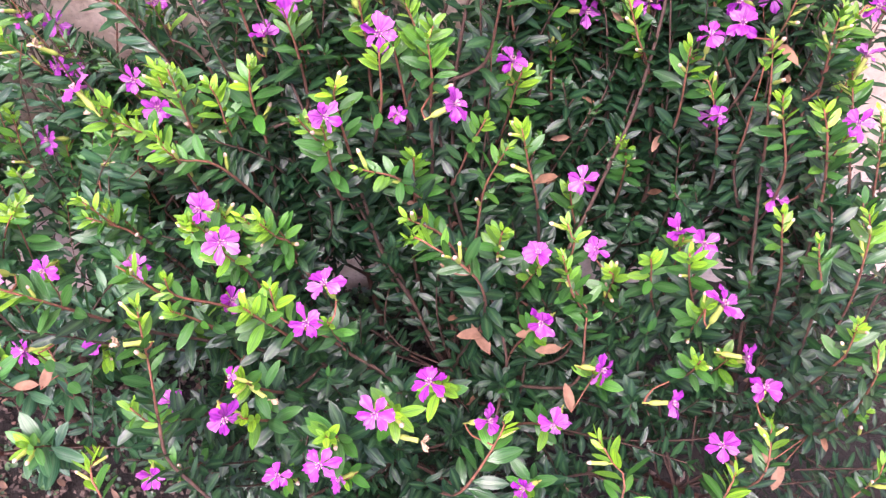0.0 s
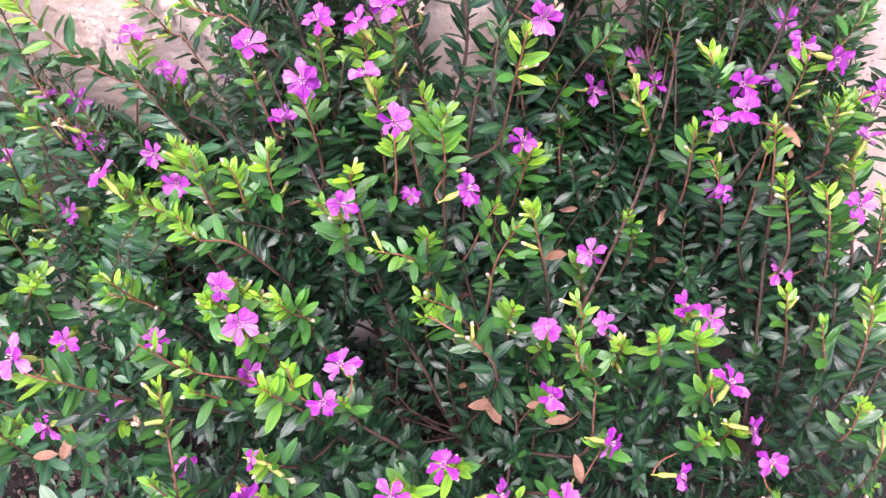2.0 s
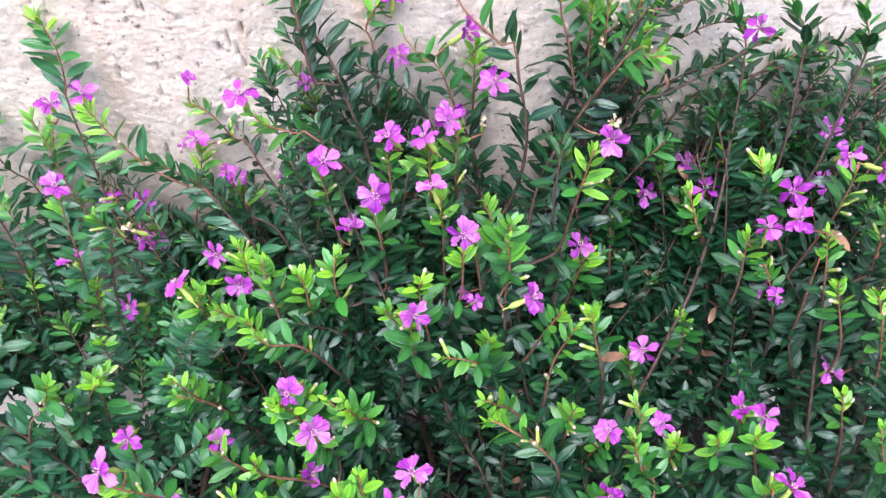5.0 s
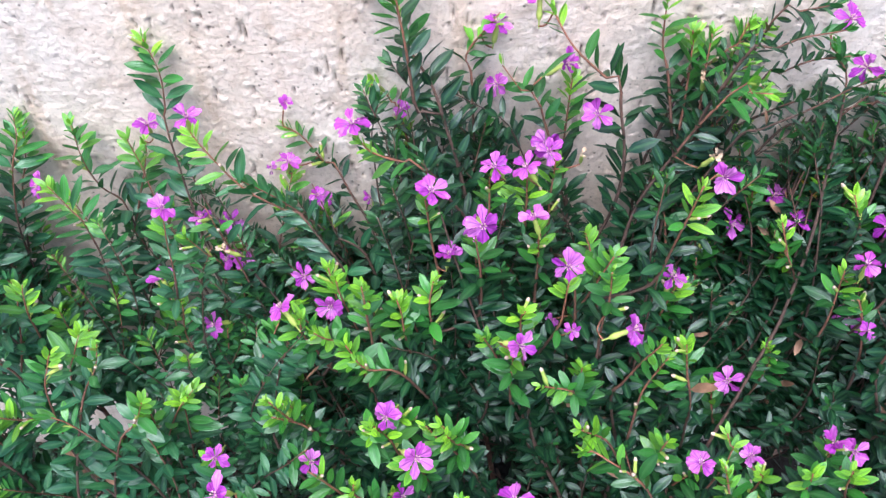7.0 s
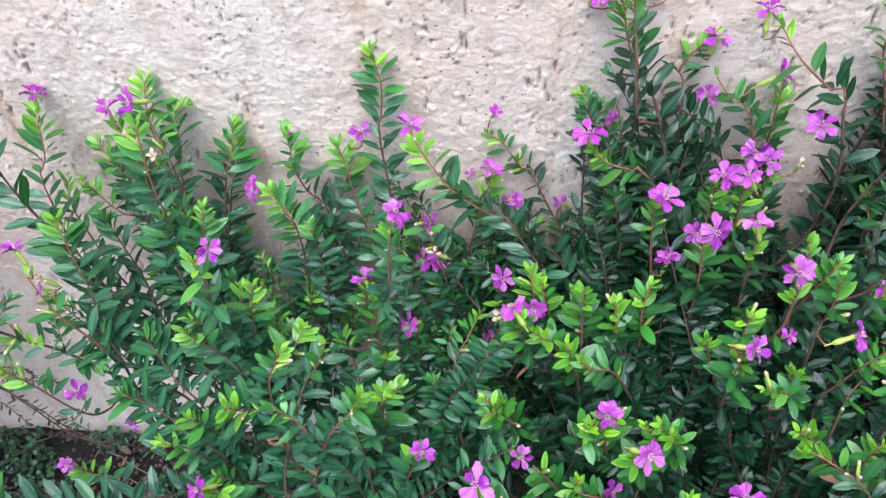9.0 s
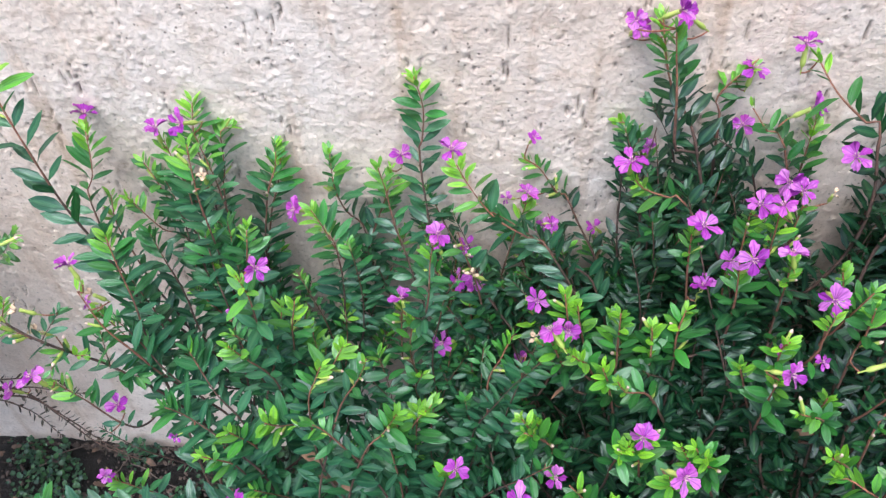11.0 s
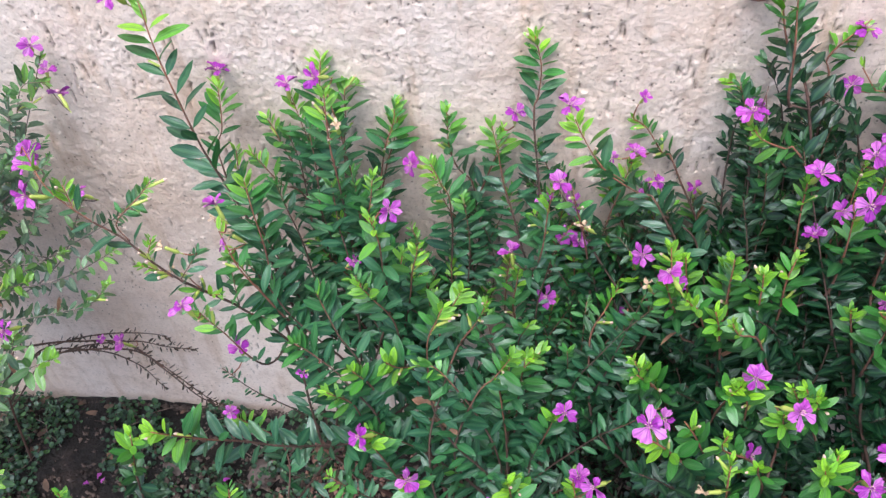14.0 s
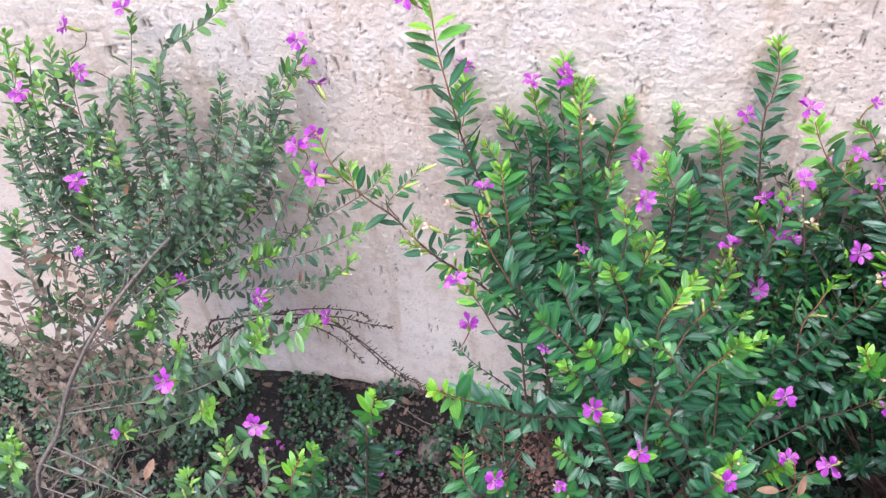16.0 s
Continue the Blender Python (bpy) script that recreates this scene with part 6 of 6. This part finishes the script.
shoot(FAR, (-0.682, -0.080, 0.378), (-0.680, -0.084, 0.353), (-0.678, -0.088, 0.326), size=0.72, buds=0, old=0.55, reach=0.03)
shoot(FAR, (-0.527, -0.110, 0.351), (-0.551, -0.114, 0.327), (-0.576, -0.118, 0.306), size=0.72, buds=0, old=0.55, reach=0.03)
shoot(WEST, (-0.352, -0.017, 0.385), (-0.340, -0.027, 0.339), reach=0.06)
shoot(MIDDLE, (-0.147, -0.009, 0.311), (-0.133, -0.020, 0.275), reach=0.06)
shoot(MIDDLE, (-0.159, -0.057, 0.251), (-0.144, -0.062, 0.222), reach=0.06)
shoot(WEST, (-0.159, -0.014, 0.344), (-0.170, -0.024, 0.303), reach=0.06)
shoot(MIDDLE, (-0.145, -0.024, 0.331), (-0.131, -0.033, 0.292), reach=0.06)
shoot(MIDDLE, (-0.120, -0.008, 0.311), (-0.109, -0.019, 0.275), reach=0.06)
shoot(MIDDLE, (-0.100, -0.011, 0.377), (-0.092, -0.022, 0.333), reach=0.06)
shoot(EAST, (0.125, -0.067, 0.289), (0.124, -0.073, 0.257), reach=0.06)
shoot(WEST, (-0.376, -0.097, 0.339), (-0.361, -0.097, 0.298), reach=0.06)
shoot(MIDDLE, (-0.070, -0.235, 0.264), (-0.065, -0.219, 0.234), reach=0.06)
shoot(MIDDLE, (-0.045, -0.236, 0.264), (-0.043, -0.220, 0.234), reach=0.06)
shoot(EAST, (0.028, -0.240, 0.264), (0.039, -0.226, 0.235), reach=0.06)
shoot(EAST, (0.171, -0.087, 0.346), (0.165, -0.091, 0.307), reach=0.06)
shoot(EAST, (0.163, -0.117, 0.338), (0.158, -0.117, 0.300), reach=0.06)
shoot(MIDDLE, (-0.065, -0.077, 0.368), (-0.061, -0.080, 0.325), reach=0.06)
shoot(WEST, (-0.179, -0.149, 0.214), (-0.188, -0.143, 0.188), reach=0.06)
shoot(WEST, (-0.139, -0.177, 0.204), (-0.152, -0.168, 0.180), reach=0.06)
shoot(WEST, (-0.313, -0.186, 0.211), (-0.305, -0.176, 0.186), reach=0.06)
shoot(WEST, (-0.376, -0.150, 0.257), (-0.361, -0.144, 0.226), reach=0.06)
shoot(MIDDLE, (-0.099, -0.027, 0.467), (-0.091, -0.036, 0.412), reach=0.06)
shoot(EAST, (0.113, -0.020, 0.432), (0.121, -0.032, 0.412), size=0.9, buds=0, old=0.5)
shoot(EAST, (0.139, -0.030, 0.436), (0.141, -0.042, 0.414), size=0.9, buds=0, old=0.5)
shoot(EAST, (0.090, -0.020, 0.427), (0.095, -0.032, 0.409), size=0.9, buds=0, old=0.5)
shoot(FAR, (-0.738, -0.032, 0.122), (-0.785, -0.042, 0.049), (-0.811, -0.052, 0.008), size=0.45, buds=0, reach=0.04, near=False, leafy=0.8, dead=True)
shoot(FAR, (-0.761, -0.027, 0.078), (-0.778, -0.037, 0.055), (-0.808, -0.047, 0.001), size=0.45, buds=0, reach=0.04, near=False, leafy=0.8, dead=True)
shoot(FAR, (-0.713, -0.055, 0.112), (-0.732, -0.065, 0.091), (-0.754, -0.075, 0.055), size=0.45, buds=0, reach=0.04, near=False, leafy=0.8, dead=True)
shoot(FAR, (-0.723, -0.030, 0.097), (-0.759, -0.040, 0.045), (-0.782, -0.050, 0.009), size=0.45, buds=0, reach=0.04, near=False, leafy=0.8, dead=True)
shoot(FAR, (-0.704, -0.045, 0.115), (-0.719, -0.055, 0.089), (-0.747, -0.065, 0.040), size=0.45, buds=0, reach=0.04, near=False, leafy=0.8, dead=True)
shoot(FAR, (-0.707, -0.026, 0.089), (-0.744, -0.036, 0.038), (-0.765, -0.046, 0.006), size=0.45, buds=0, reach=0.04, near=False, leafy=0.8, dead=True)
shoot(FAR, (-0.659, -0.046, 0.150), (-0.698, -0.056, 0.089), (-0.725, -0.066, 0.046), size=0.45, buds=0, reach=0.04, near=False, leafy=0.8, dead=True)
shoot(FAR, (-0.642, -0.053, 0.162), (-0.682, -0.063, 0.108), (-0.705, -0.073, 0.060), size=0.45, buds=0, reach=0.04, near=False, leafy=0.8, dead=True)
shoot(FAR, (-0.653, -0.054, 0.128), (-0.674, -0.064, 0.102), (-0.694, -0.074, 0.063), size=0.45, buds=0, reach=0.04, near=False, leafy=0.8, dead=True)
shoot(FAR, (-0.654, -0.037, 0.129), (-0.690, -0.047, 0.061), (-0.707, -0.057, 0.033), size=0.45, buds=0, reach=0.04, near=False, leafy=0.8, dead=True)
shoot(FAR, (-0.638, -0.045, 0.120), (-0.662, -0.055, 0.086), (-0.685, -0.065, 0.051), size=0.45, buds=0, reach=0.04, near=False, leafy=0.8, dead=True)
shoot(FAR, (-0.654, -0.030, 0.079), (-0.670, -0.040, 0.065), (-0.695, -0.050, 0.024), size=0.45, buds=0, reach=0.04, near=False, leafy=0.8, dead=True)
shoot(FAR, (-0.622, -0.046, 0.136), (-0.640, -0.056, 0.103), (-0.664, -0.066, 0.056), size=0.45, buds=0, reach=0.04, near=False, leafy=0.8, dead=True)
odd_leaf(EAST, YELLOW_LEAF, "yellowed leaf", 0.104, -0.024, 0.348, 0.015, 20)
odd_leaf(WEST, DRY_LEAF, "dry orange-brown leaf", -0.183, -0.193, 0.259, 0.0120, 342)
odd_leaf(EAST, DRY_LEAF, "dry orange-brown leaf", 0.151, -0.216, 0.226, 0.0130, 157)
odd_leaf(MIDDLE, DRY_LEAF, "dry orange-brown leaf", 0.059, -0.021, 0.348, 0.0120, 128)
odd_leaf(FAR, DRY_LEAF, "dry orange-brown leaf", -0.600, -0.107, 0.325, 0.0140, 310)
odd_leaf(FAR, DRY_LEAF, "dry orange-brown leaf", -0.671, -0.114, 0.310, 0.0140, 108)
odd_leaf(FAR, DRY_LEAF, "dry orange-brown leaf", -0.673, -0.126, 0.300, 0.0140, 310)
odd_leaf(FAR, DRY_LEAF, "dry orange-brown leaf", -0.600, -0.166, 0.292, 0.0140, 18)
odd_leaf(FAR, DRY_LEAF, "dry orange-brown leaf", -0.603, -0.166, 0.226, 0.0140, 297)
odd_leaf(FAR, DRY_LEAF, "dry orange-brown leaf", -0.577, -0.225, 0.216, 0.0140, 348)
odd_leaf(WEST, DRY_LEAF, "dry orange-brown leaf", -0.255, -0.135, 0.241, 0.0140, 81)
odd_leaf(WEST, DRY_LEAF, "dry orange-brown leaf", -0.259, -0.131, 0.246, 0.0140, 220)
odd_leaf(WEST, DRY_LEAF, "dry orange-brown leaf", -0.262, -0.129, 0.252, 0.0160, 80)
odd_leaf(MIDDLE, DRY_LEAF, "dry orange-brown leaf", 0.008, -0.157, 0.296, 0.0140, 70)
odd_leaf(MIDDLE, DRY_LEAF, "dry orange-brown leaf", 0.017, -0.174, 0.254, 0.0160, 30)
odd_leaf(MIDDLE, DRY_LEAF, "dry orange-brown leaf", 0.016, -0.166, 0.260, 0.0140, 95)
odd_leaf(MIDDLE, DRY_LEAF, "dry orange-brown leaf", 0.050, -0.172, 0.256, 0.0120, 95)
odd_leaf(MIDDLE, DRY_LEAF, "dry orange-brown leaf", 0.041, -0.166, 0.260, 0.0120, 95)
odd_leaf(EAST, DRY_LEAF, "dry orange-brown leaf", 0.052, -0.201, 0.248, 0.0130, 10)
odd_leaf(WEST, DRY_LEAF, "dry orange-brown leaf", -0.190, -0.186, 0.249, 0.0120, 95)
odd_leaf(EAST, DRY_LEAF, "dry orange-brown leaf", 0.145, -0.215, 0.225, 0.0130, 90)
odd_leaf(EAST, YELLOW_LEAF, "yellowed leaf", 0.095, -0.047, 0.364, 0.0150, 30)
withered_flower(MIDDLE, -0.082, -0.209, 0.299, 0.6)
withered_flower(MIDDLE, -0.010, -0.235, 0.298, 0.3)
withered_flower(MIDDLE, -0.127, -0.201, 0.317, 2.7)
withered_flower(MIDDLE, 0.049, -0.069, 0.396, 1.2)
withered_flower(MIDDLE, -0.018, -0.050, 0.394, 1.6, 0.8)
withered_flower(MIDDLE, 0.034, -0.026, 0.417, 1.8)
withered_flower(WEST, -0.314, -0.060, 0.402, 1.5)
withered_flower(WEST, -0.185, -0.064, 0.341, 2.2)
withered_flower(WEST, -0.422, -0.077, 0.325, 2.2)
withered_flower(WEST, -0.424, -0.089, 0.325, 2.0)
withered_flower(WEST, -0.397, -0.119, 0.368, 2.2)
withered_flower(MIDDLE, -0.170, -0.094, 0.335, 1.9)
withered_flower(WEST, -0.364, -0.108, 0.368, 1.9)
withered_flower(MIDDLE, -0.070, -0.220, 0.309, -0.8)


# more shoots toward the path, and the inner growth, its shade put in as old, dark leaf tones
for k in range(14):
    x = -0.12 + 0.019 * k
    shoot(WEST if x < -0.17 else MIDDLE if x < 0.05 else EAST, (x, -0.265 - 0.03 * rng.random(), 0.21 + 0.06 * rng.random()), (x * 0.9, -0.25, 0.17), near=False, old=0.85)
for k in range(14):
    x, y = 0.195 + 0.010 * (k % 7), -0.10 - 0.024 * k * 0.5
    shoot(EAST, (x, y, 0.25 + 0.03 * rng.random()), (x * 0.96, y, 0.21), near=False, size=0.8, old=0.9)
OUTER = [t + p.foot for p in (WEST, MIDDLE, EAST) for t in p.tips] + [b for p in (WEST, MIDDLE, EAST) for b, *_ in p.blooms]
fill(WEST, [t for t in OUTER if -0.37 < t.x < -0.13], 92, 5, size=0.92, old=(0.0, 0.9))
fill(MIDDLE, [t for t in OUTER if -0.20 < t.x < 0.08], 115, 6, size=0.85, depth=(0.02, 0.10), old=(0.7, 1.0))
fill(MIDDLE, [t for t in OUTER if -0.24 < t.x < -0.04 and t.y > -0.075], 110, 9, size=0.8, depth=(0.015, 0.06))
# deep growth added to shade the gaps and the wall behind
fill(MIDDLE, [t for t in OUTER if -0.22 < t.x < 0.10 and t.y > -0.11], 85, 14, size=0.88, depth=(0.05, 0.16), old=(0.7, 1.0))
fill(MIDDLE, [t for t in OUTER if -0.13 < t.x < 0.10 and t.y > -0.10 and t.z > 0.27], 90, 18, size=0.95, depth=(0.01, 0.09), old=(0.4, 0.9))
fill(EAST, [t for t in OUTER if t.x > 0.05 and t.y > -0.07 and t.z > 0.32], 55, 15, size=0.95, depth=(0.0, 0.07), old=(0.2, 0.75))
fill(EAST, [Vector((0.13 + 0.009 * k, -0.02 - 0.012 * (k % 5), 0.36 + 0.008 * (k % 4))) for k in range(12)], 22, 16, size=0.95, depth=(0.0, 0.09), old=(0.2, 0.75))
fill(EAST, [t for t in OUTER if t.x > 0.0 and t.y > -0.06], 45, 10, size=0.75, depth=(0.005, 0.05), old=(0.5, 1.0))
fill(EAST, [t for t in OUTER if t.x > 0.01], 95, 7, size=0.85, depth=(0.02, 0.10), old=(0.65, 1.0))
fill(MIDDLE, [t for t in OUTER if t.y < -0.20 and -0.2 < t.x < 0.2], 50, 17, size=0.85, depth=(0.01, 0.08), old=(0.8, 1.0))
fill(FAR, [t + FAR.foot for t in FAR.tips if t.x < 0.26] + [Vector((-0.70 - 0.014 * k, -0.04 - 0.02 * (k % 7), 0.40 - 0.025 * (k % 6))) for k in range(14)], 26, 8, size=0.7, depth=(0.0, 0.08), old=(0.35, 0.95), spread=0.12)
open_flowers(WEST, MIDDLE, EAST, FAR, LOW)


# ---- the soil's cover ----
def weeds(count, seed):
    """Low round-leaved weeds in loose mats at the wall's foot."""
    r = random.Random(seed)
    pts, faces, age, rib = [], [], [], []
    for _ in range(count):
        cx, cy = r.uniform(-0.95, 0.05), -abs(r.gauss(0.03, 0.085)) - 0.006
        if noise.noise(Vector((cx * 14, cy * 14, 3.1))) < -0.17:
            continue
        cz = ground_height(cx) + r.uniform(0.002, 0.022)
        for k in range(r.randint(3, 6)):
            a, far = r.uniform(0, 6.28), r.uniform(0.002, 0.006)
            p = Vector((cx + far * math.cos(a), min(-0.004, cy + far * math.sin(a)), cz + r.uniform(-0.002, 0.004)))
            size = r.uniform(0.0013, 0.0030)
            m = Matrix.Translation(p) @ Euler((r.gauss(0, 0.45), r.gauss(0, 0.45), a)).to_matrix().to_4x4()
            n = len(pts)
            pts.append(m @ Vector((0, 0, -0.0006)))
            for i in range(7):
                t = 2 * math.pi * i / 7
                pts.append(m @ Vector((size * math.cos(t), size * 0.82 * math.sin(t), 0.0004 * math.cos(2 * t))))
            faces += [(n, n + 1 + i, n + 1 + (i + 1) % 7) for i in range(7)]
            tone = r.random()
            age += [tone] * 8
            rib += [1.0] + [0.0] * 7
    ob = link_mesh("weeds", mesh_from("weeds", pts, faces, {"age": age, "rib": rib}), WEED)
    return tagged(ob, "low round-leaved green weeds on dark soil", "weeds", kind="stuff")


def litter(count, seed):
    """Fallen leaves, brown and curled, strewn on the soil."""
    r = random.Random(seed)
    heap = Leaves()
    for _ in range(count):
        x, y = r.uniform(-0.95, 0.35), r.uniform(-0.42, -0.01)
        if x > -0.40 and r.random() < 0.2:
            x = r.gauss(-0.33, 0.03)
        m = Matrix.Translation((x, y, ground_height(x) + r.uniform(0.004, 0.013))) @ Euler((r.gauss(0, 0.4), r.gauss(0, 0.5), r.uniform(0, 6.28))).to_matrix().to_4x4()
        heap.add(m, r.uniform(0.008, 0.016), r.random(), r.randrange(4))
    ob = link_mesh("leaf_litter", heap.mesh("leaf_litter", LITTER), None)
    return tagged(ob, "brown fallen leaves strewn over the soil", "leaf litter", kind="stuff")


def stone(x, y, size, seed, mat=None, label="rough brown stone half sunk in the soil"):
    bm = bmesh.new()
    bmesh.ops.create_icosphere(bm, subdivisions=3, radius=size)
    for v in bm.verts:
        v.co *= 1 + 0.45 * noise.noise(v.co * (0.9 / size) + Vector((seed, 0, 0))) + 0.12 * noise.noise(v.co * (3 / size))
        v.co.z *= 0.62
    me = bpy.data.meshes.new("stone")
    bm.to_mesh(me)
    bm.free()
    ob = link_mesh("stone", me, mat or STONE)
    ob.location = (x, y, ground_height(x) + size * 0.25)
    return tagged(ob, label, "stone", group="stones on the soil")


def crumbs(name, label, count, seed, mat, middle, spread, lift, size):
    """Bits of earth and bark heaped on the soil: small broken lumps in one mesh."""
    r = random.Random(seed)
    pts, faces = [], []
    for _ in range(count):
        x, y = r.gauss(middle[0], spread[0]), min(-0.006, r.gauss(middle[1], spread[1]))
        here = Vector((x, y, ground_height(x) + r.uniform(0.0, lift)))
        turn = Euler((r.uniform(0, 6.28), r.uniform(0, 6.28), r.uniform(0, 6.28))).to_matrix()
        s = r.uniform(*size)
        n = len(pts)
        for c in ((1, 0, 0), (-1, 0, 0), (0, 0.8, 0), (0, -0.8, 0), (0, 0, 0.6), (0, 0, -0.6)):
            pts.append(here + turn @ Vector(c) * s * r.uniform(0.6, 1.2))
        faces += [(n + a, n + b, n + c) for a, b, c in ((0, 2, 4), (2, 1, 4), (1, 3, 4), (3, 0, 4), (2, 0, 5), (1, 2, 5), (3, 1, 5), (0, 3, 5))]
    ob = link_mesh(name, mesh_from(name, pts, faces, smooth=False), mat)
    return tagged(ob, label, "soil crumbs", kind="stuff")


def twigs(count, seed):
    """Thin dry twigs lying about on the soil."""
    r = random.Random(seed)
    pts, faces, age = [], [], []
    for _ in range(count):
        x, y, a = r.uniform(-0.9, 0.1), -abs(r.gauss(0.08, 0.08)) - 0.01, r.uniform(0, 6.28)
        long, z = r.uniform(0.02, 0.06), ground_height(x) + r.uniform(0.007, 0.016)
        line = smooth_line([Vector((x + long * k / 4 * math.cos(a + 0.12 * k * r.uniform(-1, 1)), min(-0.005, y + long * k / 4 * math.sin(a)), z + r.uniform(-0.002, 0.003))) for k in range(5)])
        p, f, g = tube(line, [0.0005] * len(line), [r.random()] * len(line), 5)
        faces += [tuple(i + len(pts) for i in q) for q in f]
        pts += p
        age += g
    ob = link_mesh("twigs", mesh_from("twigs", pts, faces, {"age": age}), GREY_STEM)
    return tagged(ob, "thin dry grey-brown twigs strewn on soil", "twigs", kind="stuff")


crumbs("soil_crumbs", "dark crumbs of earth covering the bed", 9000, 41, SOIL_CRUMB, (-0.44, -0.11), (0.24, 0.085), 0.011, (0.0010, 0.0040))
crumbs("bark_crumbs", "reddish-brown heap of bark and root crumbs", 700, 42, RED_CRUMB, (-0.355, -0.066), (0.020, 0.018), 0.020, (0.0010, 0.0034))
twigs(55, 43)
weeds(3700, 31)
litter(620, 32)
for k, (x, y, size) in enumerate(((-0.52, -0.060, 0.012), (-0.438, -0.062, 0.013), (-0.36, -0.11, 0.016), (-0.62, -0.12, 0.011), (-0.47, -0.14, 0.010), (-0.33, -0.06, 0.012))):
    stone(x, y, size, k * 3.7)
stone(-0.389, -0.043, 0.010, 23.0, RED_CRUMB, "pinkish-brown crumbly chunk on the soil")


def fallen_petal(x, y, kind, turn):
    ob = link_mesh("fallen_petal", PETALS[kind], None)
    ob.matrix_basis = pose(x, y, ground_height(x) + 0.011, -6, 8, turn)
    return tagged(ob, "fallen magenta petal lying on the soil", "petal", group="petals on the soil")


for k, (x, y) in enumerate(((-0.583, -0.083), (-0.588, -0.088), (-0.576, -0.080), (-0.489, -0.097), (-0.481, -0.101), (-0.493, -0.105), (-0.463, -0.074))):
    fallen_petal(x, y, k % 6, 77.0 * k)
